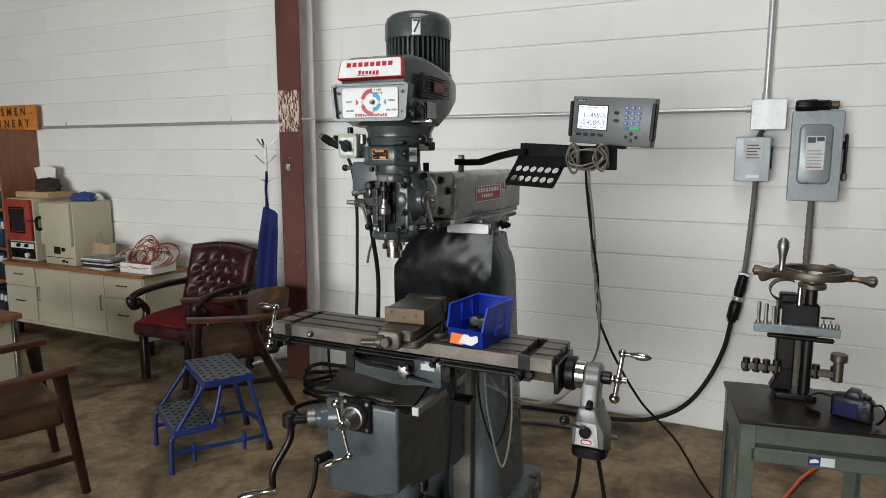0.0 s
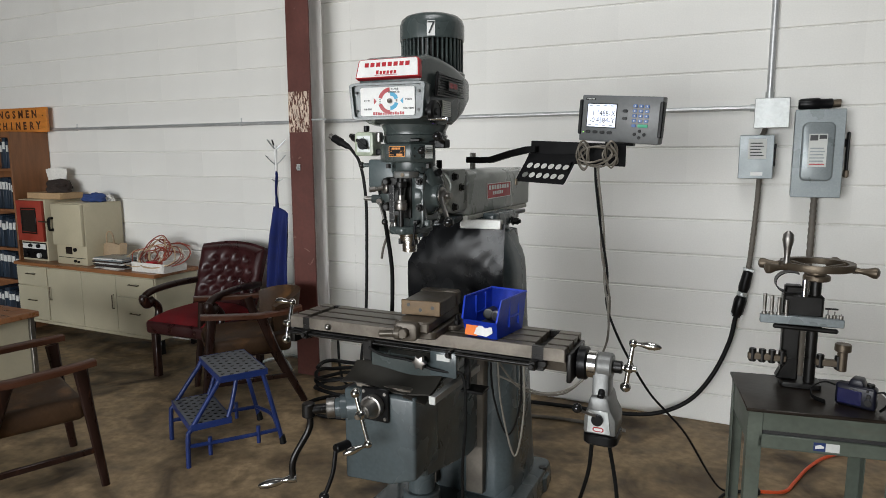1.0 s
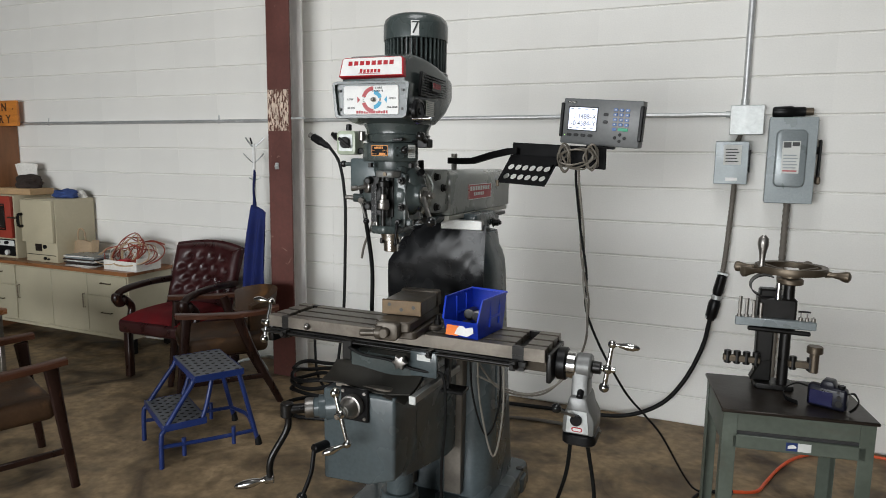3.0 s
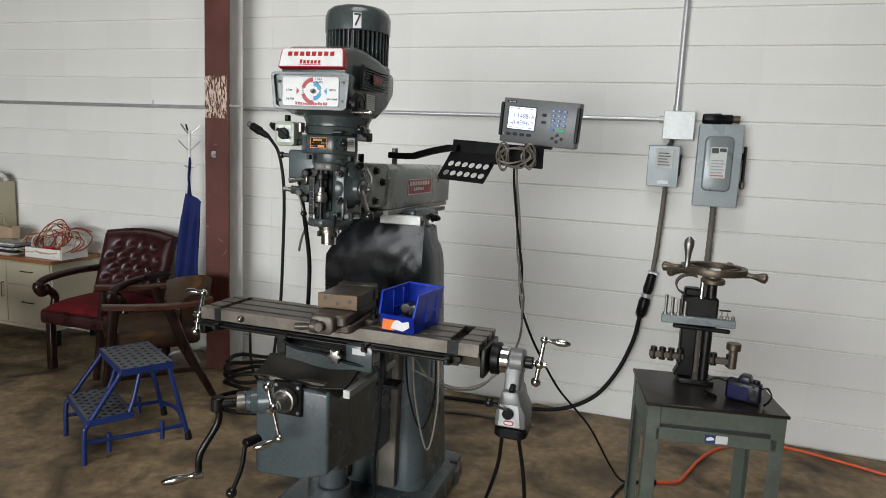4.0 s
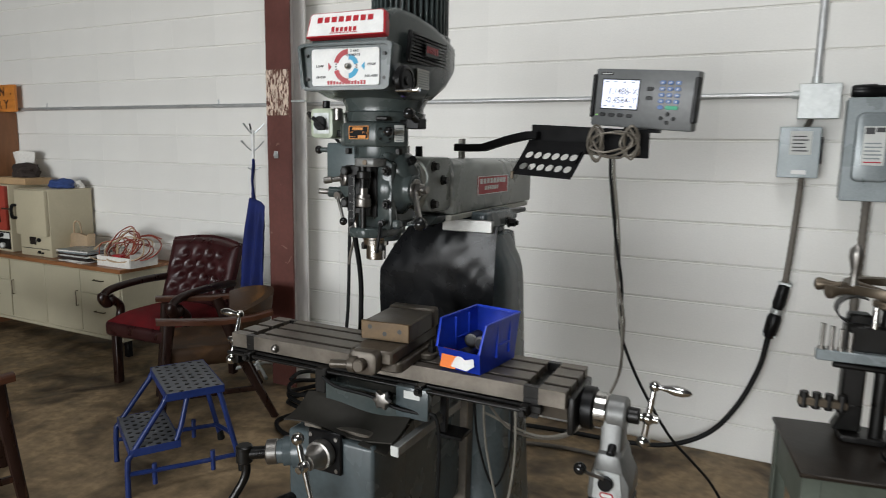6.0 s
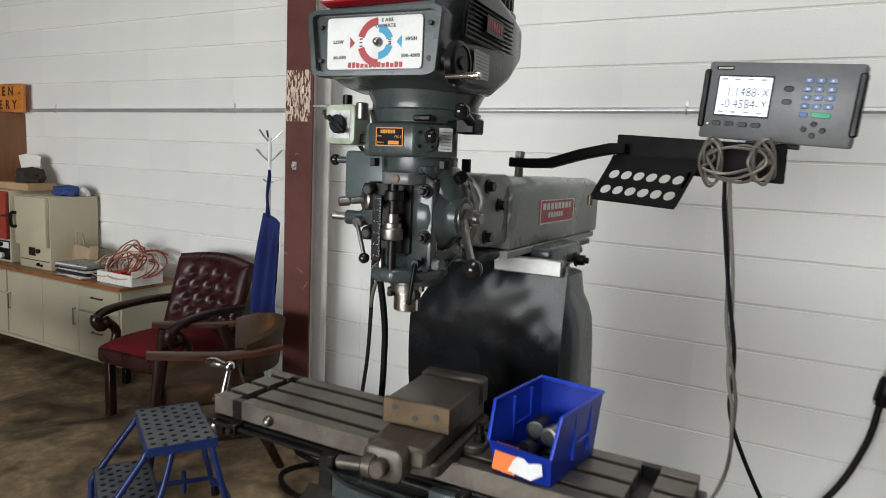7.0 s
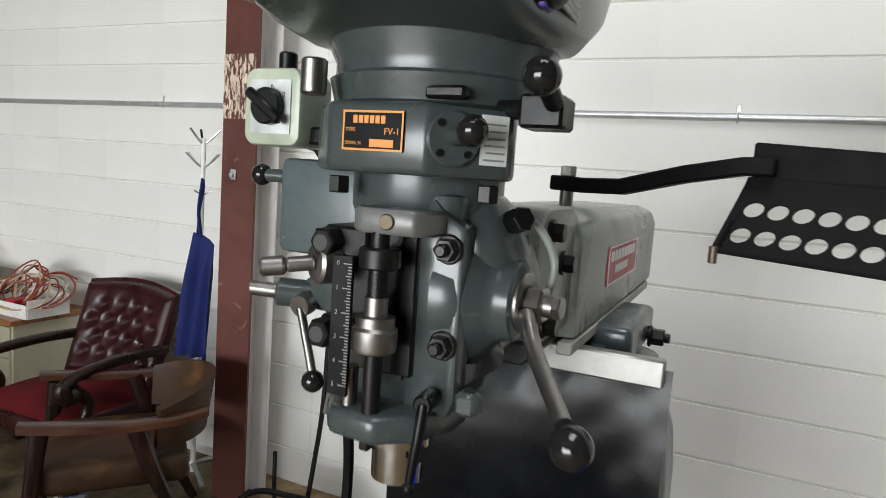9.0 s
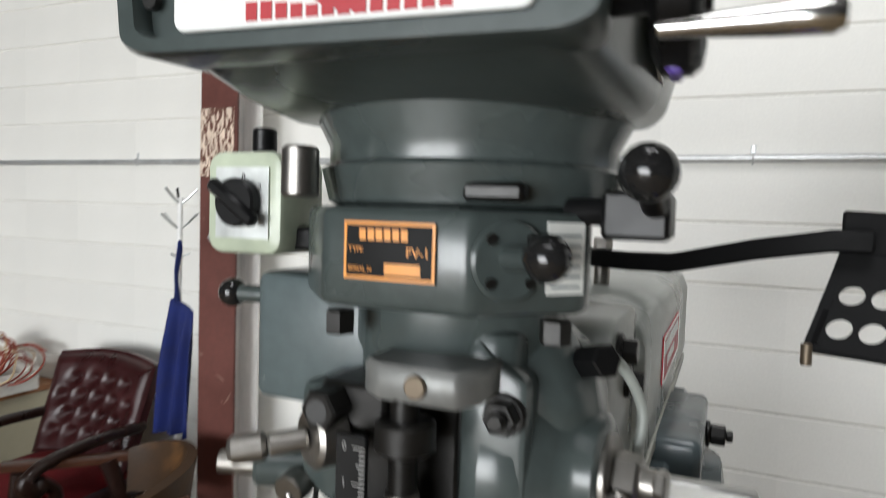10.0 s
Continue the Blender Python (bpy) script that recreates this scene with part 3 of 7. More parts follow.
def crumpled(name, c, sx, sy, sz, material, label, category, seed=0, amp=0.35):
    """A soft heap of cloth."""
    bm = bm_new()
    t = bmesh.new()
    bmesh.ops.create_icosphere(t, subdivisions=4, radius=1.0)
    for v in t.verts:
        d = noise.noise(v.co * 1.7 + Vector((seed, 0, 0))) * amp + noise.noise(v.co * 5.0 + Vector((0, seed, 0))) * amp * 0.35
        v.co *= 1 + d
        v.co.z = max(v.co.z, -0.55)
    zmin = min(v.co.z for v in t.verts)
    for v in t.verts:
        v.co = Vector((c[0] + v.co.x * sx, c[1] + v.co.y * sy, c[2] + (v.co.z - zmin) * sz))
    merge(bm, t)
    return alone(name, bm, material, label, category)


crumpled("leather_bag", (-2.68, -0.17, CT + 0.591), 0.13, 0.09, 0.07, M_DKCLOTH, "dark brown crumpled bag on a cardboard box", "bag", 3)
bm = bm_new()
for k, dx in enumerate((-0.05, -0.02, 0.015, 0.03)):
    box(bm, -0.07, 0.07, -0.004, 0.004, 0, 0.2, 0.001, pose(-2.76 + dx, -0.1 - 0.012 * k, CT + 0.6, 8 - 3 * k, 4 * k - 6, 6 * k))
alone("paper_bundle", bm, M_PAPER, "bundle of white papers standing upright", "papers")
crumpled("blue_cloth", (-2.21, -0.17, CT + 0.521), 0.11, 0.08, 0.045, M_BLUECLOTH, "crumpled blue cloth on the oven", "cloth", 7, 0.5)
crumpled("plastic_bag", (-2.12, -0.11, CT + 0.521), 0.035, 0.04, 0.04, M_PAPER, "small crumpled white plastic bag", "bag", 9, 0.5)
bag = thing("paper_bag", "brown paper bag with twisted handle on the credenza", "bag", pose(-1.95, -0.2, CT), world=True)
bm = bm_new()
surface(bm, lambda u, v: (-2.15 + 0.3 * u, -0.21 + 0.02 * math.sin(u * 9) + 0.02 * v, CT + 0.001 + (0.17 + 0.012 * math.sin(u * 14)) * v), 16, 8, 0.05)
part("bag_body", bm, M_BAG, bag)
bm = bm_new()
tube(bm, [(-2.05, -0.215, CT + 0.15), (-2.045, -0.22, CT + 0.24), (-2.01, -0.22, CT + 0.275), (-1.97, -0.22, CT + 0.25), (-1.96, -0.215, CT + 0.15)], 0.006)
part("handle", bm, M_BAG, bag)
rnd = random.Random(4)
z = CT
for k in range(11):
    h = rnd.uniform(0.004, 0.014)
    bm = bm_new()
    box(bm, -0.155, 0.155, -0.105, 0.105, 0, h, 0.001, pose(-1.79 + rnd.uniform(-0.02, 0.02), -0.315 + rnd.uniform(-0.012, 0.012), z, 0, 0, rnd.uniform(-9, 9)))
    alone("magazine", bm, rnd.choice((M_PAPER, M_LABEL, M_DKCLOTH, M_BOXGREY, M_PAPER)), "magazine in an untidy stack on the credenza", "magazine", "stack of magazines")
    z += h + 0.0006
moved(0.09)
tray = thing("cardboard_tray", "low white cardboard tray full of tangled wires", "box", pose(-1.42, -0.3, CT), world=True)
for c in ((-1.63, -1.29, -0.40, -0.17, CT + 0.001, CT + 0.006), (-1.63, -1.29, -0.405, -0.4, CT + 0.001, CT + 0.075), (-1.63, -1.29, -0.17, -0.165, CT + 0.001, CT + 0.11), (-1.635, -1.63, -0.40, -0.17, CT + 0.001, CT + 0.075), (-1.29, -1.285, -0.40, -0.17, CT + 0.001, CT + 0.1)):
    bm = bm_new()
    box(bm, *c, 0.001)
    part("panel", bm, M_PAPER, tray)
moved()
rnd = random.Random(8)
for k in range(17):
    cx, cy = rnd.uniform(-1.55, -1.28), rnd.uniform(-0.33, -0.2)
    rr, hh, a0 = rnd.uniform(0.09, 0.2), rnd.uniform(0.08, 0.27), rnd.uniform(0, 6)
    pts = [(cx + rr * math.cos(a0 + q) * (0.7 + 0.5 * rnd.random()), cy + 0.5 * rr * math.sin(a0 + q), CT + 0.04 + hh * (0.5 + 0.5 * math.sin(1.0 * q + a0)) * (0.7 + 0.3 * rnd.random())) for q in np.linspace(0, 7.5, 11)]
    bm = bm_new()
    tube(bm, pts, rnd.uniform(0.0035, 0.006), k=5, n=6)
    alone("wire_coil", bm, (M_WIRE_R, M_WIRE_R, M_WIRE_T, M_PAPER)[k % 4], "tangled insulated wire heaped in a tray", "wire", "tangled wires")
bm = bm_new()
box(bm, -1.40, -1.32, -0.39, -0.32, CT + 0.03, CT + 0.085, 0.004, None)
alone("red_connector", bm, M_REDPAINT, "small bright red plastic part in the tray", "part")

# bookshelf with binders, and the sign on it
shelf = thing("bookshelf", "tall brown wooden bookshelf with black binders", "bookshelf", pose(-3.4, -0.17, 0), world=True)
SX0, SX1, SF, SB, ST = -3.98, -3.01, -0.36, -0.01, 1.775
for nm, c in (("side_panel", (SX1 - 0.022, SX1, SF, SB, 0, ST)), ("side_panel", (SX0, SX0 + 0.022, SF, SB, 0, ST)), ("back_panel", (SX0 + 0.023, SX1 - 0.023, SB - 0.012, SB, 0.06, ST - 0.03)), ("top_panel", (SX0 + 0.023, SX1 - 0.023, SF, SB - 0.013, ST - 0.05, ST))):
    bm = bm_new()
    box(bm, *c, 0.002)
    part(nm, bm, M_SHELFWOOD, shelf)
for z in (0.08, 0.43, 0.72, 1.07, 1.43):
    bm = bm_new()
    box(bm, SX0 + 0.023, SX1 - 0.023, SF + 0.003, SB - 0.013, z, z + 0.024, 0.002)
    part("shelf", bm, M_SHELFWOOD, shelf)
rnd = random.Random(2)
for z, n in ((0.105, 9), (0.455, 9), (0.745, 10), (1.095, 10), (1.455, 4)):
    x = SX1 - 0.03
    for k in range(n):
        w = rnd.uniform(0.032, 0.06)
        hh = rnd.uniform(0.235, 0.285) * (0.9 if z < 0.5 else 1)
        b = thing("ring_binder", "dark ring binder with white spine label", "binder", pose(x - w / 2, SF + 0.03, z), group="binders on the shelf", world=True)
        bm = bm_new()
        box(bm, x - w + 0.002, x, SF + 0.03 + rnd.uniform(0, 0.012), SF + 0.26, z, z + hh, 0.004)
        part("cover", bm, M_BINDER, b)
        bm = bm_new()
        box(bm, x - w + 0.008, x - 0.006, SF + 0.0275, SF + 0.0425, z + hh * 0.62, z + hh * 0.86, 0.001)
        part("spine_label", bm, M_LABEL, b)
        x -= w + 0.002
sign = thing("wooden_sign", "orange varnished wooden sign with burnt letters", "sign", pose(-3.36, -0.07, ST), world=True)
SGX, SGY = -3.40, -0.085
bm = bm_new()
prism(bm, rounded(0.99, 0.222, 0.012, 3, SGX + 0.01, ST + 0.113), SGY, SGY + 0.025, "y", 0.004, seg=2)
part("board", bm, M_SIGNWOOD, sign)
for word, z in (("KINGSMEN", 0.164), ("MACHINERY", 0.06)):
    for k, ch in enumerate(word):
        lettering("letter", ch, 0.093, facing(SGX + 0.097 * (k - (len(word) - 1) / 2), SGY - 0.0005, ST + z), M_SIGNEDGE, sign, bold=0.0035)
for x in (SGX - 0.46, SGX + 0.46):
    bm = bm_new()
    rod(bm, (x, SGY, ST + 0.15), (x, SGY - 0.005, ST + 0.15), 0.006, n=8)
    part("nail_hole", bm, M_SIGNEDGE, sign)

# coat rack and apron
rack = thing("coat_rack", "white metal coat rack with branching hooks", "coat rack", pose(-0.24, -0.2, 0), world=True)
bm = bm_new()
rod(bm, (-0.245, -0.2, 0.02), (-0.232, -0.2, 1.63), 0.0125, n=12)
part("pole", bm, M_WHITE, rack)
for z, ln, ri in ((1.60, 0.075, 0.07), (1.49, 0.09, 0.07), (1.37, 0.045, 0.02)):
    for a in ((25, 145, 265) if z != 1.49 else (0, 180, 80, 260)):
        q = radians(a)
        bm = bm_new()
        tube(bm, [(-0.233, -0.2, z), (-0.233 + 0.5 * ln * math.cos(q), -0.2 + 0.5 * ln * math.sin(q), z + ri * 0.45), (-0.233 + ln * math.cos(q), -0.2 + ln * math.sin(q), z + ri)], 0.006 if z > 1.55 else 0.004, n=6)
        part("hook", bm, M_DARKIRON if z > 1.55 and a == 145 else M_GALV, rack)
for a in (90, 210, 330):
    q = radians(a)
    bm = bm_new()
    tube(bm, [(-0.245, -0.2, 0.06), (-0.245 + 0.1 * math.cos(q), -0.2 + 0.1 * math.sin(q), 0.045), (-0.245 + 0.18 * math.cos(q), -0.2 + 0.18 * math.sin(q), 0.0125)], 0.012, n=8)
    part("foot", bm, M_GALV, rack)
apron = thing("apron", "long dark blue work apron hanging on the coat rack", "apron", pose(-0.2, -0.24, 0.5), world=True)


def apron_fn(u, v):
    left = -0.222 - 0.085 * v ** 0.8
    right = -0.196 + 0.094 * min(1.0, v / 0.045) - 0.022 * v
    fold = 0.02 * math.sin(u * 13 + v * 2) * min(1.0, v * 3) + 0.012 * math.cos(u * 5) + 0.006 * math.sin(u * 31 + v * 5) * v
    return (left + (right - left) * u, -0.245 - fold, 1.2 - 0.595 * v - 0.012 * u * (1 - v))


bm = bm_new()
surface(bm, apron_fn, 28, 30, 0.003)
part("cloth", bm, M_APRON, apron)
bm = bm_new()
tube(bm, [(-0.19, -0.245, 1.19), (-0.20, -0.25, 1.3), (-0.212, -0.225, 1.4), (-0.225, -0.205, 1.44), (-0.224, -0.2, 1.4), (-0.215, -0.23, 1.3), (-0.21, -0.245, 1.19)], 0.011, n=8, flat=0.5)
part("neck_strap", bm, M_APRON, apron)


def tufted_chair(m):
    root = thing("tufted_armchair", "oxblood tufted leather armchair with red seat", "chair", m)
    for sx in (-1, 1):
        for y, tx in ((-0.26, 0), (0.22, 0.02)):
            bm = bm_new()
            prism(bm, rounded(0.05, 0.05, 0.008, 2, sx * 0.275, y), -0.0602, 0.30, "z", 0.002)
            part("leg", bm, M_CHAIRWOOD, root)
        bm = bm_new()
        tube(bm, [(sx * 0.285, 0.24, 0.585), (sx * 0.29, 0.0, 0.595), (sx * 0.295, -0.2, 0.585), (sx * 0.30, -0.29, 0.565), (sx * 0.30, -0.325, 0.53), (sx * 0.30, -0.30, 0.49), (sx * 0.298, -0.265, 0.505)], lambda t: 0.026 + 0.01 * (t > 0.6), n=10, k=6)
        part("armrest", bm, M_CHAIRWOOD, root)
        bm = bm_new()
        tube(bm, [(sx * 0.3, -0.27, 0.52), (sx * 0.297, -0.2, 0.44), (sx * 0.295, -0.23, 0.32)], 0.027, n=10)
        part("arm_support", bm, M_CHAIRWOOD, root)
    bm = bm_new()
    box(bm, -0.305, 0.305, -0.33, 0.26, 0.275, 0.375, 0.028, seg=4)
    part("seat_base", bm, M_LEATHER, root)
    bm = bm_new()
    t = bmesh.new()
    n = 20
    top = [[t.verts.new((-0.285 + 0.57 * i / n, -0.32 + 0.55 * j / n, 0.372 + 0.075 * (1 - abs(2 * i / n - 1) ** 3.2) ** 0.5 * (1 - abs(2 * j / n - 1) ** 3.2) ** 0.5)) for j in range(n + 1)] for i in range(n + 1)]
    for i in range(n):
        for j in range(n):
            t.faces.new([top[i][j], top[i + 1][j], top[i + 1][j + 1], top[i][j + 1]])
    bmesh.ops.solidify(t, geom=t.faces[:], thickness=0.01)
    merge(bm, t)
    part("seat_cushion", bm, M_REDCLOTH, root, "bright red seat cushion")
    # tufted back: rows of buttons pull the leather in
    buttons = [(-0.2 + 0.1 * i + (0.05 if r % 2 else 0), 0.12 + 0.085 * r) for r in range(4) for i in range(5 - (r % 2))]

    def back(u, v):
        x, s = -0.29 + 0.58 * u, 0.5 * v
        d = min((x - bx) ** 2 + (s - bs) ** 2 for bx, bs in buttons)
        puff = 0.03 * (1 - math.exp(-d / 0.0012)) + 0.016 * (1 - math.exp(-d / 0.0003))
        edge = min(u, 1 - u, v, 1 - v)
        puff *= min(1, edge * 12) ** 0.5
        return (x * (1 + 0.06 * v), 0.185 + 0.16 * v + 0.05 * (2 * u - 1) ** 2 * -1 - puff, 0.40 + 0.89 * s + 0.03 * v * math.cos((u - 0.5) * 3.1))
    bm = bm_new()
    surface(bm, back, 56, 48, 0.0)
    part("back_cushion", bm, M_LEATHER, root)
    bm = bm_new()
    surface(bm, lambda u, v: (lambda p: (p[0] * 1.01, p[1] + 0.04, p[2]))(((-0.29 + 0.58 * u) * (1 + 0.06 * v), 0.185 + 0.16 * v - 0.05 * (2 * u - 1) ** 2, 0.40 + 0.445 * v + 0.03 * v * math.cos((u - 0.5) * 3.1))), 20, 12, 0.045)
    part("back_frame", bm, M_LEATHER, root)
    for bx, bs in buttons:
        v = bs / 0.5
        bm = bm_new()
        ball(bm, (bx * (1 + 0.06 * v), 0.183 + 0.16 * v - 0.05 * (bx / 0.29) ** 2, 0.40 + bs + 0.02 * v), 0.009, 1, 0.6, 1, 8)
        part("button", bm, M_LEATHER, root)
    return root


tufted_chair(pose(-0.645, -0.5, 0.058, 0, 0, 2) @ Matrix.Diagonal((0.963, 0.963, 0.963, 1)))


def wood_armchair(m, label):
    root = thing("wooden_armchair", label, "chair", m)
    for sx in (-1, 1):
        bm = bm_new()
        tube(bm, [(sx * 0.27, -0.27, 0.585), (sx * 0.275, -0.29, 0.4), (sx * 0.29, -0.335, 0.0)], lambda t: 0.032 - 0.013 * t, n=8, flat=0.65, k=4)
        part("front_leg", bm, M_CHAIRWOOD, root)
        bm = bm_new()
        tube(bm, [(sx * 0.275, 0.02, 0.59), (sx * 0.275, 0.1, 0.36), (sx * 0.285, 0.27, 0.0)], lambda t: 0.034 - 0.014 * t, n=8, flat=0.65, k=4)
        part("back_leg", bm, M_CHAIRWOOD, root)
        bm = bm_new()
        t = bmesh.new()
        path = [(-0.33, 0.285, 0.03, 0.612), (-0.2, 0.295, 0.034, 0.603), (0.0, 0.302, 0.034, 0.592), (0.16, 0.297, 0.03, 0.598), (0.27, 0.268, 0.026, 0.612)]
        ringv = []
        for y, x, w, zz in path:
            ringv.append([t.verts.new((sx * (x + a * w), y, zz + b)) for a, b in ((-1, -0.014), (1, -0.014), (1, 0.008), (0.7, 0.014), (-0.7, 0.014), (-1, 0.008))])
        for a, b in zip(ringv, ringv[1:]):
            for i in range(6):
                t.faces.new([a[i], a[(i + 1) % 6], b[(i + 1) % 6], b[i]])
        t.faces.new(ringv[0])
        t.faces.new(ringv[-1])
        merge(bm, t, 0)
        part("armrest", bm, M_ARMWOOD, root)
        bm = bm_new()
        box(bm, sx * 0.28 - 0.01, sx * 0.28 + 0.01, -0.30, 0.18, 0.17, 0.2, 0.004)
        part("stretcher", bm, M_CHAIRWOOD, root)
    bm = bm_new()
    box(bm, -0.25, 0.25, -0.29, 0.21, 0.33, 0.44, 0.035, seg=4)
    part("seat", bm, M_TANVINYL, root)
    bm = bm_new()
    tube(bm, [(-0.25, -0.292, 0.385), (0, -0.30, 0.385), (0.25, -0.292, 0.385)], 0.006)
    part("piping", bm, M_TANVINYL, root)

    def barrel(u, v):
        a = radians(-75 + 150 * u)
        rr = 0.26 + 0.03 * v
        return (rr * math.sin(a) * 1.02, 0.03 + rr * math.cos(a), 0.47 + 0.22 * v - 0.06 * (2 * u - 1) ** 2 * v + 0.0 * u)
    bm = bm_new()
    surface(bm, barrel, 24, 10, 0.035)
    part("backrest", bm, M_TANVINYL, root, "curved cracked tan vinyl backrest")
    return root


wood_armchair(pose(-0.04, -0.74, 0, 0, 0, -40), "wooden armchair with cracked tan vinyl barrel back")
wood_armchair(pose(-0.24, -2.2, 0, 0, 0, 158), "dark wooden armchair with brown vinyl seat")

desk = thing("desk", "cream steel desk with walnut laminate top", "desk", pose(-1.6, -1.6, 0), world=True)
bm = bm_new()
box(bm, -2.2, -0.985, -1.95, -1.52, 0.60, 0.635, 0.004)
part("top", bm, M_WOODTOP, desk)
bm = bm_new()
box(bm, -1.5, -1.02, -1.93, -1.545, 0.09, 0.599, 0.004)
part("pedestal", bm, M_CREAM, desk)
for y in (-1.915, -1.56):
    bm = bm_new()
    box(bm, -1.018, -0.995, y - 0.014, y + 0.014, 0.0, 0.599, 0.002)
    part("leg", bm, M_STEEL, desk)
bm = bm_new()
box(bm, -2.15, -2.1, -1.9, -1.56, 0, 0.599, 0.003)
part("side_panel", bm, M_CREAM, desk)


def step_stool(m):
    """Two-step stool in bent tube; own x runs across, -y towards the low step."""
    root = thing("step_stool", "blue tubular step stool with perforated treads", "step stool", m)
    for sx in (-1, 1):
        bm = bm_new()
        tube(bm, [(sx * 0.2, -0.25, 0.0), (sx * 0.2, -0.245, 0.16), (sx * 0.198, -0.225, 0.2), (sx * 0.185, -0.095, 0.385), (sx * 0.18, -0.055, 0.422), (sx * 0.18, 0.155, 0.427)], 0.0125, n=10, k=6)
        part("side_tube", bm, M_BLUE, root)
        bm = bm_new()
        tube(bm, [(sx * 0.18, 0.15, 0.425), (sx * 0.19, 0.195, 0.22), (sx * 0.195, 0.24, 0.02)], 0.0125, n=10)
        part("rear_leg", bm, M_BLUE, root)
        bm = bm_new()
        tube(bm, [(sx * 0.182, 0.015, 0.417), (sx * 0.19, -0.02, 0.28), (sx * 0.195, -0.05, 0.2)], 0.0115, n=10)
        part("brace", bm, M_BLUE, root)
        bm = bm_new()
        tube(bm, [(sx * 0.2, -0.25, 0.11), (sx * 0.2, 0.0, 0.095), (sx * 0.194, 0.22, 0.085)], 0.011, n=8)
        part("base_rail", bm, M_BLUE, root)
        for y in (-0.14, 0.11):
            bm = bm_new()
            rod(bm, (sx * 0.199, y, 0.135), (sx * 0.199, y, 0.04), 0.011, n=10)
            part("caster_post", bm, M_BLUE, root)
        bm = bm_new()
        rod(bm, (sx * 0.195, 0.245, 0.0), (sx * 0.194, 0.238, 0.05), 0.019, 0.015, bev=0.003)
        part("rubber_foot", bm, M_RUBBER, root)
    bm = bm_new()
    tube(bm, [(-0.194, 0.22, 0.088), (0, 0.25, 0.1), (0.194, 0.22, 0.088)], 0.011, n=8)
    part("cross_rail", bm, M_BLUE, root)
    for nm, y0, y1, z in (("top_tread", -0.077, 0.168, 0.437), ("low_tread", -0.235, -0.03, 0.215)):
        bm = bm_new()
        box(bm, -0.205, 0.205, y0, y1, z, z + 0.006, 0.002)
        tread = part(nm, bm, M_TREAD, root)
        bm = bm_new()
        for a, b, c, d in ((-0.208, 0.208, y0 - 0.004, y0), (-0.208, 0.208, y1, y1 + 0.004), (-0.209, -0.205, y0, y1), (0.205, 0.209, y0, y1)):
            box(bm, a, b, c, d, z - 0.028, z + 0.007, 0.001)
        part("rim", bm, M_BLUE, tread)
        bm = bm_new()
        rod(bm, (0, 0, 0), (0, 0, 0.0023), 0.0115, 0.008, n=8)
        first = part("stud", bm, M_DARKIRON, tread)
        for i in range(8):
            for j in range(6):
                stud = first if i + j == 0 else new("stud", first.data)
                stud.parent = tread
                stud.location = (-0.18 + 0.36 * i / 7 + (0.012 if j % 2 else -0.012), y0 + 0.025 + (y1 - y0 - 0.05) * j / 5, z + 0.0062)
    bm = bm_new()
    box(bm, -0.2105, -0.2092, -0.075, -0.005, 0.414, 0.437, 0)
    part("sticker", bm, plain("yellow_sticker", (0.5, 0.42, 0.1)), root)
    return root


step_stool(pose(0.335, -1.385, 0, 0, 0, -31))

# ---- milling machine ----
M_MILL = mat("mill_grey_enamel", (0.052, 0.065, 0.063), 0.25, var=0.1, scale=4, grain=90, bump=0.05, spots=(0.06, 0.068, 0.066), spot_scale=5, spot_at=(0.6, 0.85), coat=0.08)
M_MILL2 = mat("mill_blue_grey_enamel", (0.072, 0.09, 0.095), 0.26, var=0.12, scale=4, grain=70, bump=0.07, spots=(0.035, 0.038, 0.038), spot_scale=4, spot_at=(0.5, 0.8))
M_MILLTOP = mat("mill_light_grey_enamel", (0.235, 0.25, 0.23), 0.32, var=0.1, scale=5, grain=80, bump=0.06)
M_CHIPPED = mat("chipped_mill_enamel", (0.082, 0.105, 0.108), 0.3, var=0.12, scale=4, grain=80, bump=0.08, spots=(0.36, 0.38, 0.36), spot_scale=34, spot_at=(0.7, 0.73))
# pale tone for the scraped tilt flange and the ram's painted edge highlight
M_FILLER = mat("scraped_and_highlit_edge", (0.33, 0.33, 0.29), 0.5, var=0.2)
M_FEED = mat("feed_grey_enamel", (0.17, 0.172, 0.165), 0.38, 0.25, var=0.14, scale=8, grain=90, bump=0.06, spots=(0.09, 0.085, 0.075), spot_scale=9, spot_at=(0.62, 0.8))
M_TICK = plain("worn_white_print", (0.3, 0.3, 0.29), 0.6)
M_KNOB = mat("black_bakelite", (0.012, 0.012, 0.012), 0.12, var=0.1, rvar=0.05)
M_SPLASH = mat("black_splash_sheet", (0.006, 0.0063, 0.007), 0.26, var=0.25, scale=4, grain=30, bump=0.05, spec=0.2, spots=(0.012, 0.013, 0.014), spot_scale=3.5, spot_at=(0.55, 0.9), rvar=0.1)
M_SWITCH = mat("pale_green_plastic", (0.42, 0.47, 0.36), 0.4, var=0.07)
M_AMBER = plain("amber_print", (0.75, 0.28, 0.03), 0.4)
M_BINBLUE = mat("blue_plastic", (0.012, 0.05, 0.52), 0.35, var=0.1, scale=8)
M_TAG = plain("orange_tag", (0.85, 0.2, 0.03), 0.6)
M_DROGREY = mat("display_grey_plastic", (0.12, 0.125, 0.125), 0.42, var=0.06)
M_KEY = plain("blue_key", (0.06, 0.13, 0.32), 0.4)
M_KEYGREEN = plain("green_key", (0.02, 0.3, 0.16), 0.4)
M_LCD = lit("lit_display", (0.72, 0.76, 0.9), 0.75)
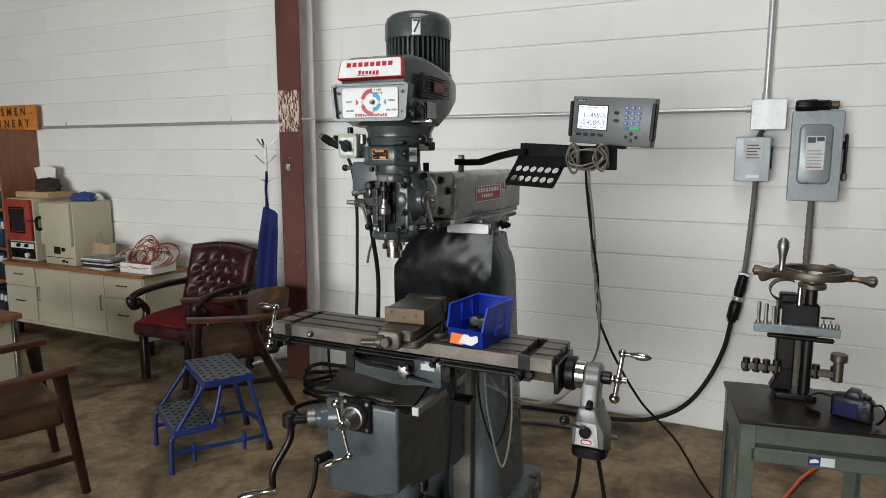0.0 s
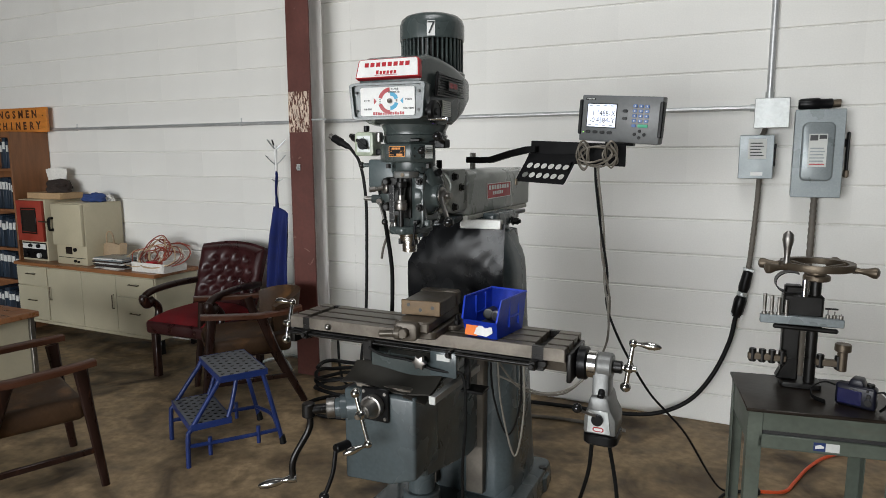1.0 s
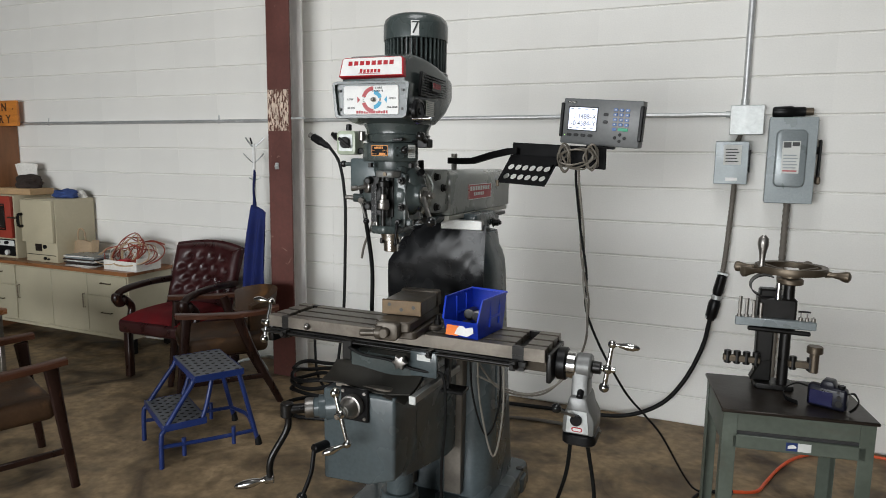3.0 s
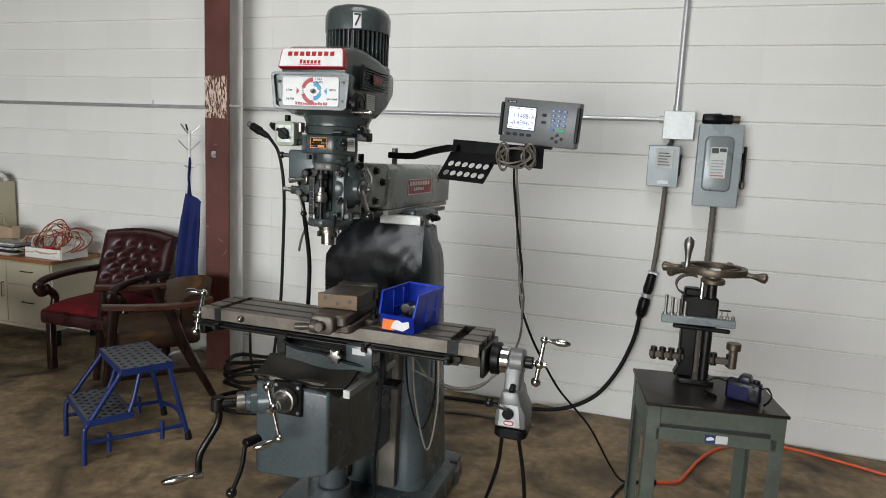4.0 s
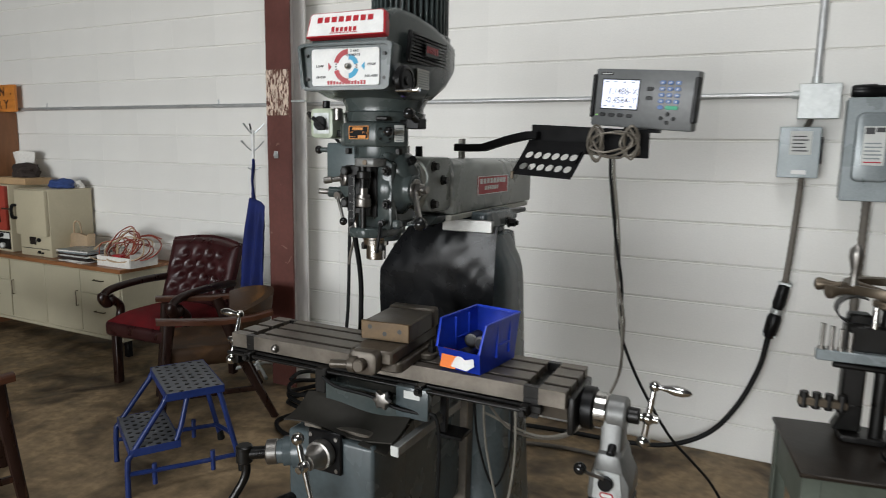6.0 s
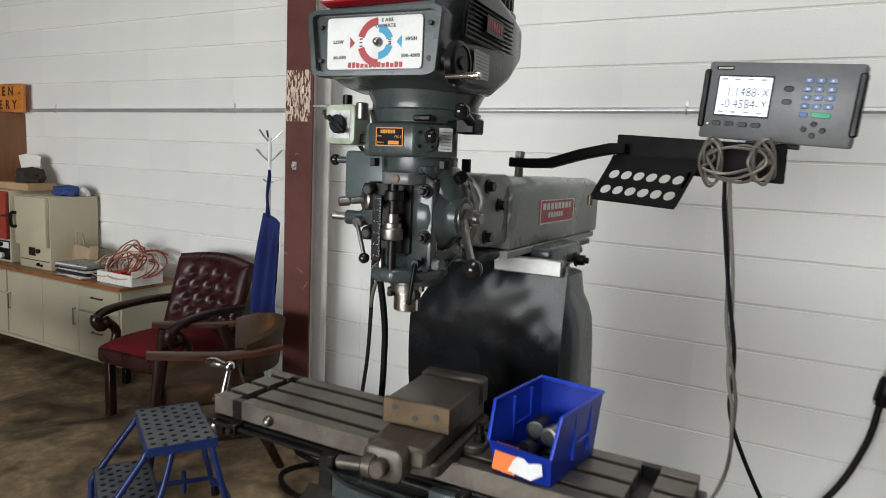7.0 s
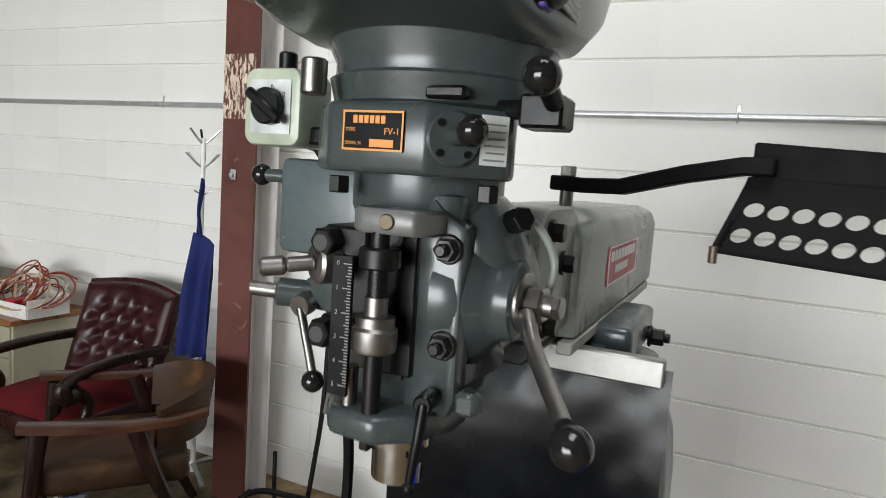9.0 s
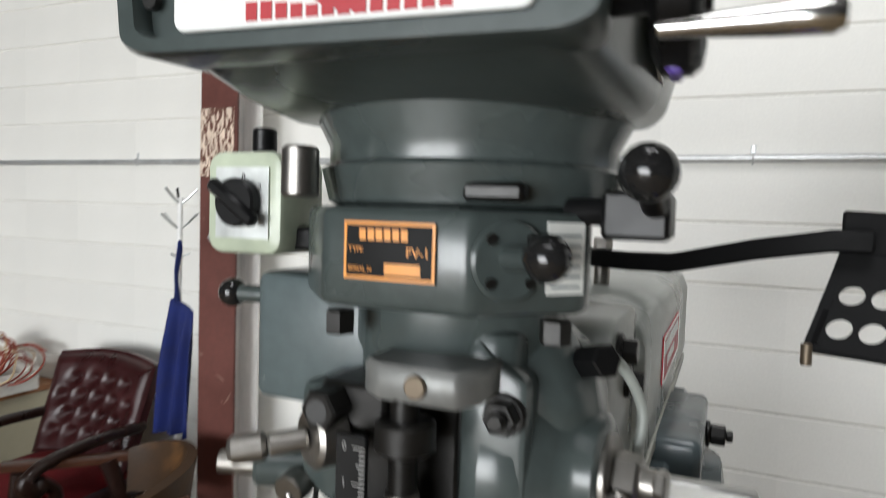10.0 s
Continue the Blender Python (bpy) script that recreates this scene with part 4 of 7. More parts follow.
M_PURPLE = plain("purple_sticker", (0.1, 0.06, 0.3), 0.4)
M_ALU = mat("aluminium_extrusion", (0.36, 0.36, 0.345), 0.45, 0.8, var=0.15)

CX = 1.75
mill = thing("milling_machine", "grey knee milling machine with belt-drive head", "milling machine", pose(CX, -1.5, 0), world=True)

# base, column, turret
bm = bm_new()
prism(bm, rounded(0.62, 0.98, 0.05, 4, CX + 0.015, -1.52), 0.0, 0.10, "z", 0.012, seg=2, scale1=(0.97, 0.98))
for sx in (-1, 1):
    prism(bm, rounded(0.09, 0.1, 0.03, 4, CX + sx * 0.285, -1.16), 0.0, 0.075, "z", 0.006)
part("base", bm, M_MILL2, mill)
for sx in (-1, 1):
    bm = bm_new()
    hexa(bm, (CX + sx * 0.3, -1.15, 0.075), (CX + sx * 0.3, -1.15, 0.105), 0.018)
    part("anchor_bolt", bm, M_DARKIRON, mill)
bm = bm_new()
t = bmesh.new()
rings = []
for z, w, d0, d1, r in ((0.095, 0.455, -1.50, -1.08, 0.08), (0.3, 0.44, -1.49, -1.10, 0.08), (0.8, 0.422, -1.47, -1.16, 0.08), (1.05, 0.418, -1.46, -1.18, 0.09), (1.11, 0.405, -1.46, -1.18, 0.09), (1.15, 0.38, -1.46, -1.18, 0.09), (1.175, 0.35, -1.46, -1.18, 0.09), (1.235, 0.33, -1.46, -1.18, 0.09)):
    rings.append([t.verts.new((x, y, z)) for x, y in rounded(w, d1 - d0, r, 6, CX + 0.031, (d0 + d1) / 2)])
k = len(rings[0])
for a, b in zip(rings, rings[1:]):
    for i in range(k):
        t.faces.new([a[i], a[(i + 1) % k], b[(i + 1) % k], b[i]])
t.faces.new(rings[0])
t.faces.new(rings[-1])
merge(bm, t)
part("column", bm, M_MILL2, mill)
bm = bm_new()
for sx in (-1, 1):
    box(bm, CX + sx * 0.11 - 0.04, CX + sx * 0.11 + 0.04, -1.53, -1.48, 0.12, 1.2, 0.004)
part("column_way", bm, M_WORN, mill)
bm = bm_new()
box(bm, CX + 0.235, CX + 0.252, -1.38, -1.24, 0.25, 0.75, 0.002)
part("cabinet_door", bm, M_MILL2, mill)
bm = bm_new()
rod(bm, (CX, -1.30, 1.235), (CX, -1.30, 1.262), 0.165, n=40, bev=0.006)
rod(bm, (CX, -1.30, 1.262), (CX, -1.30, 1.30), 0.15, n=40, bev=0.004)
box(bm, CX - 0.10, CX + 0.135, -1.535, -1.05, 1.262, 1.287, 0.006)
part("turret", bm, M_MILL2, mill)
bm = bm_new()
box(bm, CX + 0.055, CX + 0.232, -1.56, -1.538, 1.262, 1.302, 0.003)
part("guard_clamp_plate", bm, M_ALU, mill, "bare aluminium clamp plate")
bm = bm_new()
box(bm, CX + 0.1, CX + 0.172, -1.46, -1.2, 1.256, 1.318, 0.012, seg=3)
part("turret_clamp", bm, M_MILL2, mill)
bm = bm_new()
rod(bm, (CX + 0.172, -1.25, 1.268), (CX + 0.178, -1.25, 1.268), 0.02, bev=0.002)
hexa(bm, (CX + 0.178, -1.25, 1.268), (CX + 0.2, -1.25, 1.268), 0.016)
rod(bm, (CX + 0.2, -1.25, 1.268), (CX + 0.21, -1.25, 1.268), 0.009, bev=0.002)
part("clamp_bolt", bm, M_DARKIRON, mill)

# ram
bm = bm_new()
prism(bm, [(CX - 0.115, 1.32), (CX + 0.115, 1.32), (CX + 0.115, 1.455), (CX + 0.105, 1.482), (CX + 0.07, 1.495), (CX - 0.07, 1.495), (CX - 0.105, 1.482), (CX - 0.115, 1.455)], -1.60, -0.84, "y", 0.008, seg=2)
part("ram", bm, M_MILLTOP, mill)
bm = bm_new()
prism(bm, [(CX - 0.06, 1.288), (CX + 0.06, 1.288), (CX + 0.09, 1.3195), (CX - 0.09, 1.3195)], -1.66, -0.9, "y", 0.003)
part("ram_dovetail", bm, M_MILL2, mill)
# pale strip paints the highlight on the ram's bottom edge
bm = bm_new()
box(bm, CX + 0.095, CX + 0.1165, -1.62, -0.88, 1.302, 1.3195, 0.002)
part("ram_gib", bm, M_FILLER, mill, "pale strip painted as the highlight along the ram's bottom edge")
bm = bm_new()
box(bm, CX + 0.02, CX + 0.085, -1.30, -0.80, 1.268, 1.286, 0.003)
part("ram_rack", bm, M_DARKIRON, mill)
bm = bm_new()
prism(bm, [(-1.415, 1.372), (-1.125, 1.372), (-1.125, 1.437), (-1.415, 1.437)], CX + 0.1155, CX + 0.1175, "x", 0)
lab = part("name_plate", bm, M_REDPAINT, mill, "red name plate with pale bars")
for a, b, c, d in ((-1.395, -1.145, 1.410, 1.428), (-1.35, -1.22, 1.388, 1.402)):
    n = 8 if c > 1.4 else 6
    for i in range(n):
        bm = bm_new()
        box(bm, CX + 0.1176, CX + 0.1182, a + (b - a) * i / n, a + (b - a) * (i + 0.72) / n, c, d, 0)
        part("print_bar", bm, M_WHITE, lab)
for s in ("frame",):
    bm = bm_new()
    for a, b, c, d in ((-1.415, -1.125, 1.372, 1.375), (-1.415, -1.125, 1.434, 1.437), (-1.415, -1.411, 1.372, 1.437), (-1.129, -1.125, 1.372, 1.437)):
        box(bm, CX + 0.1176, CX + 0.1186, a, b, c, d, 0)
    part("plate_border", bm, M_WHITE, lab)
bm = bm_new()
rod(bm, (CX - 0.035, -1.56, 1.494), (CX - 0.035, -1.56, 1.535), 0.012, bev=0.002)
part("ram_stud", bm, M_DARKIRON, mill)

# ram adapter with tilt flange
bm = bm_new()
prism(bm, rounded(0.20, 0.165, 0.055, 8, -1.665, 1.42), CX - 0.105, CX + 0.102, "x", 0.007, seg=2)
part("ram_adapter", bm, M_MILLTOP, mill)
moved(-0.02)
for y, z in ((-1.725, 1.475), (-1.66, 1.432), (-1.725, 1.362)):
    bm = bm_new()
    rod(bm, (CX + 0.122, y, z), (CX + 0.127, y, z), 0.016, bev=0.001)
    hexa(bm, (CX + 0.126, y, z), (CX + 0.14, y, z), 0.0125)
    part("adapter_bolt", bm, M_DARKIRON, mill)
moved()
bm = bm_new()
lathe(bm, [(0, 0.098), (0.004, 0.104), (0.03, 0.104), (0.036, 0.098)], (CX, -1.79, 1.415), (CX, -1.70, 1.415), n=48)
part("tilt_flange", bm, M_FILLER, mill, "pale scraped tilt flange with degree marks")
for a in (38, -38, 142, 218):
    q = radians(a)
    bm = bm_new()
    x, z = CX + 0.083 * math.cos(q), 1.415 + 0.083 * math.sin(q)
    hexa(bm, (x, -1.79, z), (x, -1.822, z), 0.014)
    rod(bm, (x, -1.82, z), (x, -1.832, z), 0.007, bev=0.001)
    part("flange_bolt", bm, M_DARKIRON, mill)

# quill head
bm = bm_new()
lathe(bm, [(0, 0.05), (0.012, 0.058), (0.05, 0.06), (0.19, 0.062), (0.235, 0.08), (0.272, 0.08)], (CX, -1.85, 1.262), (CX, -1.85, 1.6), n=40)
prism(bm, rounded(0.122, 0.12, 0.02, 5, CX + 0.006, -1.86), 1.30, 1.515, "z", 0.008, seg=2)
prism(bm, rounded(0.14, 0.1, 0.03, 5, CX, -1.80), 1.34, 1.5, "z", 0.01, seg=2)
part("quill_head", bm, M_MILL, mill)
moved(-0.010, 0.033)
bm = bm_new()
prism(bm, [(CX + 0.03, 1.30), (CX + 0.08, 1.30), (CX + 0.087, 1.318), (CX + 0.087, 1.486), (CX + 0.066, 1.497), (CX + 0.052, 1.512), (CX + 0.04, 1.497), (CX + 0.03, 1.49)], -1.957, -1.925, "y", 0.006, seg=2)
prism(bm, [(CX + 0.04, -1.93), (CX + 0.074, -1.93), (CX + 0.08, -1.90), (CX + 0.084, -1.80), (CX + 0.04, -1.80)], 1.312, 1.488, "z", 0.012, seg=3)
part("head_cheek", bm, M_MILL, mill)
moved()
bm = bm_new()
prism(bm, [(CX - 0.07, 1.385), (CX - 0.035, 1.37), (CX - 0.035, 1.47), (CX - 0.09, 1.47), (CX - 0.09, 1.4)], -1.935, -1.86, "y", 0.009, seg=2)
part("head_cheek", bm, M_MILL, mill)
bm = bm_new()
box(bm, CX - 0.04, CX + 0.032, -1.93, -1.915, 1.335, 1.475, 0.002)
part("stop_recess", bm, M_DARKIRON, mill)
moved(-0.010, 0.033)
bm = bm_new()
box(bm, CX + 0.0285, CX + 0.0305, -1.9585, -1.93, 1.33, 1.49, 0)
part("gib_edge", bm, M_INK, mill)
for z in (1.464, 1.372):
    bm = bm_new()
    rod(bm, (CX + 0.072, -1.955, z), (CX + 0.072, -1.960, z), 0.0145, bev=0.002)
    hexa(bm, (CX + 0.072, -1.959, z), (CX + 0.072, -1.971, z), 0.0115)
    rod(bm, (CX + 0.072, -1.970, z), (CX + 0.072, -1.979, z), 0.0065, bev=0.002)
    part("head_nut", bm, M_DARKIRON, mill)
moved()
# feed gearbox on the left of the head
bm = bm_new()
prism(bm, rounded(0.125, 0.1, 0.014, 4, CX - 0.108, -1.84), 1.435, 1.54, "z", 0.008, seg=2)
part("feed_box", bm, M_CHIPPED, mill)
moved(0.0, 0.0, -0.011)
bm = bm_new()
rod(bm, (CX - 0.15, -1.875, 1.53), (CX - 0.192, -1.88, 1.53), 0.0075, n=12)
lever = part("feed_lever", bm, M_MILL, mill)
bm = bm_new()
ball(bm, (CX - 0.2, -1.88, 1.53), 0.0125)
part("knob", bm, M_KNOB, lever)
moved(0.022, -0.02, 0.001)
bm = bm_new()
rod(bm, (CX - 0.07, -1.925, 1.44), (CX - 0.082, -1.945, 1.44), 0.021, n=28, bev=0.003)
rod(bm, (CX - 0.082, -1.945, 1.44), (CX - 0.102, -1.962, 1.437), 0.0075, bev=0.002)
rod(bm, (CX - 0.102, -1.962, 1.437), (CX - 0.122, -1.976, 1.434), 0.0095, bev=0.003)
part("fine_feed_hub", bm, M_STEEL, mill)
moved(-0.003, 0.02, -0.002)
bm = bm_new()
box(bm, CX - 0.1, CX - 0.045, -1.945, -1.9, 1.385, 1.42, 0.008, seg=2)
rod(bm, (CX - 0.09, -1.935, 1.4), (CX - 0.125, -1.955, 1.402), 0.015, bev=0.003)
part("feed_clutch_bracket", bm, M_MILL, mill)
bm = bm_new()
rod(bm, (CX - 0.12, -1.953, 1.402), (CX - 0.15, -1.966, 1.404), 0.008, bev=0.001)
part("feed_shaft", bm, M_STEEL, mill)
bm = bm_new()
rod(bm, (CX - 0.088, -1.95, 1.395), (CX - 0.088, -1.965, 1.392), 0.012, bev=0.001)
rod(bm, (CX - 0.088, -1.962, 1.39), (CX - 0.063, -1.972, 1.33), 0.0045, n=10)
lever = part("trip_lever", bm, M_STEEL, mill)
bm = bm_new()
ball(bm, (CX - 0.061, -1.973, 1.322), 0.0115)
part("knob", bm, M_KNOB, lever)
moved(0.019, 0.004, 0.003)
for z in (1.46, 1.372):
    bm = bm_new()
    box(bm, CX - 0.078, CX - 0.028, -1.958, -1.905, z - 0.015, z + 0.015, 0.003)
    hexa(bm, (CX - 0.066, -1.956, z), (CX - 0.068, -1.976, z - 0.001), 0.0145)
    part("clamp_block", bm, M_DARKIRON, mill)
    bm = bm_new()
    rod(bm, (CX - 0.068, -1.9755, z - 0.001), (CX - 0.068, -1.977, z - 0.001), 0.008)
    part("socket_screw", bm, M_INK, mill)
moved(0.003, -0.007)
# depth stop: scale, screw, nuts
bm = bm_new()
box(bm, CX - 0.033, CX - 0.011, -1.972, -1.968, 1.322, 1.454, 0.001)
scale_ob = part("depth_scale", bm, M_BLACK, mill, "black depth scale with white marks")
for i in range(41):
    bm = bm_new()
    z = 1.332 + 0.114 * i / 40
    w = 0.009 if i % 8 == 0 else (0.006 if i % 4 == 0 else 0.004)
    box(bm, CX - 0.0115 - w, CX - 0.0115, -1.9726, -1.9721, z, z + 0.0008, 0)
    part("graduation", bm, M_TICK, scale_ob)
for i in range(6):
    lettering("figure", str(i), 0.0062, facing(CX - 0.0262, -1.9725, 1.4465 - 0.0228 * i), M_TICK, scale_ob)
bm = bm_new()
rod(bm, (CX + 0.006, -1.955, 1.29), (CX + 0.006, -1.955, 1.48), 0.0085, n=16)
for i in range(26):
    rod(bm, (CX + 0.006, -1.955, 1.408 + 0.0026 * i), (CX + 0.006, -1.955, 1.4093 + 0.0026 * i), 0.0094, n=16)
part("stop_screw", bm, M_DARKIRON, mill)
bm = bm_new()
lathe(bm, [(0, 0.017), (0.002, 0.0205), (0.006, 0.0215), (0.022, 0.0215), (0.025, 0.0185), (0.034, 0.0185), (0.035, 0.011), (0.052, 0.011)], (CX + 0.006, -1.955, 1.365), (CX + 0.006, -1.955, 1.5), n=36)
part("micrometer_nut", bm, M_STEEL, mill)
bm = bm_new()
lathe(bm, [(0, 0.017), (0.002, 0.0195), (0.018, 0.0195), (0.02, 0.017)], (CX + 0.006, -1.953, 1.443), (CX + 0.006, -1.953, 1.5), n=28)
part("stop_collar", bm, M_DARKIRON, mill)
moved(0.013, 0.005)
bm = bm_new()
prism(bm, [(CX - 0.035, -1.965), (CX - 0.02, -1.977), (CX + 0.035, -1.977), (CX + 0.045, -1.955), (CX + 0.045, -1.9), (CX - 0.035, -1.9)], 1.476, 1.499, "z", 0.003)
br = part("stop_bracket", bm, M_FEED, mill)
bm = bm_new()
rod(bm, (CX + 0.008, -1.9765, 1.4875), (CX + 0.008, -1.98, 1.4875), 0.0075, bev=0.001)
part("slotted_screw", bm, M_BRONZED, br)
moved(0.002, -0.004)
bm = bm_new()
rod(bm, (CX - 0.022, -1.95, 1.283), (CX - 0.022, -1.95, 1.345), 0.008, n=14)
part("stop_pin", bm, M_STEEL, mill)
moved(0.004)
bm = bm_new()
prism(bm, [(CX - 0.055, -1.945), (CX - 0.035, -1.972), (CX + 0.015, -1.977), (CX + 0.052, -1.945), (CX + 0.066, -1.87), (CX + 0.05, -1.80), (CX - 0.06, -1.80), (CX - 0.085, -1.87)], 1.279, 1.307, "z", 0.007, seg=2)
part("quill_clamp", bm, M_MILL, mill)
bm = bm_new()
box(bm, CX + 0.072, CX + 0.096, -1.925, -1.90, 1.306, 1.330, 0.005)
part("clamp_lug", bm, M_MILL, mill)
moved(-0.002, -0.018, 0.014)
bm = bm_new()
lathe(bm, [(0, 0.024), (0.002, 0.028), (0.042, 0.029), (0.043, 0.036), (0.058, 0.037), (0.06, 0.039), (0.085, 0.041)], (CX, -1.86, 1.193), (CX, -1.86, 1.4), n=40)
part("spindle_nose", bm, M_CHROME, mill, "polished spindle nose")
bm = bm_new()
rod(bm, (CX, -1.86, 1.1922), (CX, -1.86, 1.196), 0.016, n=24)
part("spindle_bore", bm, M_INK, mill)
for sx in (-1, 1):
    bm = bm_new()
    box(bm, CX + sx * 0.03 - 0.006, CX + sx * 0.03 + 0.006, -1.885, -1.87, 1.222, 1.242, 0.002)
    part("drive_dog", bm, M_DARKIRON, mill)
moved(0.0, 0.015)
bm = bm_new()
rod(bm, (CX + 0.056, -1.945, 1.322), (CX + 0.06, -1.972, 1.322), 0.0095, bev=0.002)
tube(bm, [(CX + 0.06, -1.968, 1.322), (CX + 0.06, -1.977, 1.29), (CX + 0.056, -1.98, 1.252)], lambda t: 0.006 - 0.002 * t, n=10)
ball(bm, (CX + 0.056, -1.981, 1.246), 0.006)
part("quill_lock", bm, M_BLACK, mill)
moved(0.0, -0.010, -0.012)
# pinion hub and quill handle on the right
bm = bm_new()
lathe(bm, [(0, 0.075), (0.022, 0.072), (0.034, 0.06), (0.042, 0.05), (0.048, 0.0445), (0.056, 0.042), (0.066, 0.041), (0.069, 0.036)], (CX + 0.05, -1.845, 1.425), (CX + 0.3, -1.86, 1.425), n=44)
part("pinion_hub", bm, M_MILL, mill)
bm = bm_new()
lathe(bm, [(0, 0.055), (0.02, 0.054), (0.035, 0.046), (0.045, 0.03), (0.048, 0.0)], (CX + 0.06, -1.835, 1.475), (CX + 0.2, -1.85, 1.535), n=32)
part("hub_shoulder", bm, M_MILL, mill)
# thin pale tube added to draw the highlight on the casting's ridge
bm = bm_new()
tube(bm, [(CX + 0.09, -1.836, 1.512), (CX + 0.118, -1.825, 1.5), (CX + 0.136, -1.815, 1.465), (CX + 0.134, -1.82, 1.43)], 0.0042, n=10)
part("oil_pipe", bm, M_MILLTOP, mill)
bm = bm_new()
rod(bm, (CX + 0.08, -1.835, 1.495), (CX + 0.1, -1.853, 1.503), 0.009)
hexa(bm, (CX + 0.098, -1.851, 1.502), (CX + 0.118, -1.868, 1.509), 0.0125)
part("feed_trip_knob", bm, M_BLACK, mill)
bm = bm_new()
rod(bm, (CX + 0.116, -1.853, 1.425), (CX + 0.124, -1.8535, 1.425), 0.03, n=28, bev=0.002)
hexa(bm, (CX + 0.124, -1.8535, 1.425), (CX + 0.142, -1.855, 1.425), 0.019)
rod(bm, (CX + 0.141, -1.855, 1.425), (CX + 0.152, -1.856, 1.425), 0.011, bev=0.001)
hexa(bm, (CX + 0.151, -1.856, 1.425), (CX + 0.159, -1.857, 1.425), 0.012)
part("pinion_nut", bm, M_STEEL, mill)
bm = bm_new()
tube(bm, [(CX + 0.128, -1.872, 1.418), (CX + 0.15, -1.905, 1.39), (CX + 0.196, -1.972, 1.356)], lambda t: 0.0085 - 0.001 * t, n=12)
lever = part("quill_handle", bm, M_STEEL, mill, "worn steel quill feed lever")
bm = bm_new()
ball(bm, (CX + 0.207, -1.987, 1.345), 0.0178, n=24)
part("knob", bm, M_KNOB, lever)

moved()
# gear block above the quill head
bm = bm_new()
prism(bm, [(CX - 0.052, -1.965), (CX + 0.05, -1.965), (CX + 0.106, -1.905), (CX + 0.106, -1.885), (CX + 0.05, -1.79), (CX - 0.05, -1.79), (CX - 0.106, -1.885), (CX - 0.106, -1.905)], 1.53, 1.595, "z", 0.006, seg=2)
part("gear_block", bm, M_MILL, mill)
moved(0.003, 0.0, 0.0025)
bm = bm_new()
box(bm, CX - 0.037, CX + 0.026, -1.9672, -1.9655, 1.547, 1.583, 0)
plate = part("type_plate", bm, M_PLATE, mill, "black type plate with amber border")
bm = bm_new()
for a, b, c, d in ((-0.037, 0.026, 0.547, 0.5490), (-0.037, 0.026, 0.581, 0.583), (-0.037, -0.0352, 0.549, 0.581), (0.0242, 0.026, 0.549, 0.581)):
    box(bm, CX + a, CX + b, -1.9679, -1.9673, 1 + c, 1 + d, 0)
part("plate_border", bm, M_AMBER, plate)
bm = bm_new()
box(bm, CX - 0.008, CX + 0.0165, -1.9679, -1.9673, 1.5505, 1.5575, 0)
part("number_bar", bm, M_AMBER, plate)
for i in range(6):
    bm = bm_new()
    box(bm, CX - 0.026 + 0.0058 * i, CX - 0.0215 + 0.0058 * i, -1.9679, -1.9673, 1.5715, 1.5785, 0)
    part("print_bar", bm, M_AMBER, plate)
lettering("lettering", "FV-1", 0.0085, facing(CX + 0.0225, -1.9675, 1.5645), M_AMBER, plate, "RIGHT")
lettering("lettering", "TYPE", 0.0048, facing(CX - 0.034, -1.9675, 1.5655), M_AMBER, plate, "LEFT")
lettering("lettering", "SERIAL N", 0.0042, facing(CX - 0.034, -1.9675, 1.5535), M_AMBER, plate, "LEFT")
moved(-0.002, 0.0, 0.004)
ROT = Matrix.Translation((CX + 0.0685, -1.9455, 1.5605)) @ pose(0, 0, 0, 0, 0, 43)
bm = bm_new()
rod(bm, (0, 0.004, 0), (0, -0.006, 0), 0.025, n=36, bev=0.002, m=ROT)
disc = part("shift_plate", bm, M_MILL, mill)
for a in range(4):
    bm = bm_new()
    q = radians(45 + 90 * a)
    rod(bm, (0.0185 * math.cos(q), -0.005, 0.0185 * math.sin(q)), (0.0185 * math.cos(q), -0.0075, 0.0185 * math.sin(q)), 0.0035, n=10, m=ROT)
    part("screw", bm, M_DARKIRON, disc)
bm = bm_new()
rod(bm, (0.0, -0.006, 0.002), (0.0, -0.04, 0.004), 0.0085, 0.0075, m=ROT)
shift = part("shift_lever", bm, M_MILL, disc)
bm = bm_new()
ball(bm, ROT @ Vector((0.0, -0.05, 0.005)), 0.0135)
part("knob", bm, M_KNOB, mill)
bm = bm_new()
box(bm, 0.026, 0.053, -0.0022, -0.0006, -0.021, 0.024, 0, ROT @ pose(0.001, -0.0004, 0, 0, 0, 4))
lp = part("instruction_plate", bm, M_LABEL, mill)
for i in range(6):
    bm = bm_new()
    box(bm, 0.029 + 0.002 * (i % 2), 0.05, -0.0028, -0.0023, -0.017 + 0.0064 * i, -0.0153 + 0.0064 * i, 0, ROT @ pose(0.001, -0.0004, 0, 0, 0, 4))
    part("print_line", bm, M_BOXGREY, lp)
moved()
for x, y in ((CX - 0.05, -1.945), (CX + 0.088, -1.905)):
    bm = bm_new()
    hexa(bm, (x, y, 1.509), (x, y, 1.5255), 0.0105)
    part("block_bolt", bm, M_DARKIRON, mill)
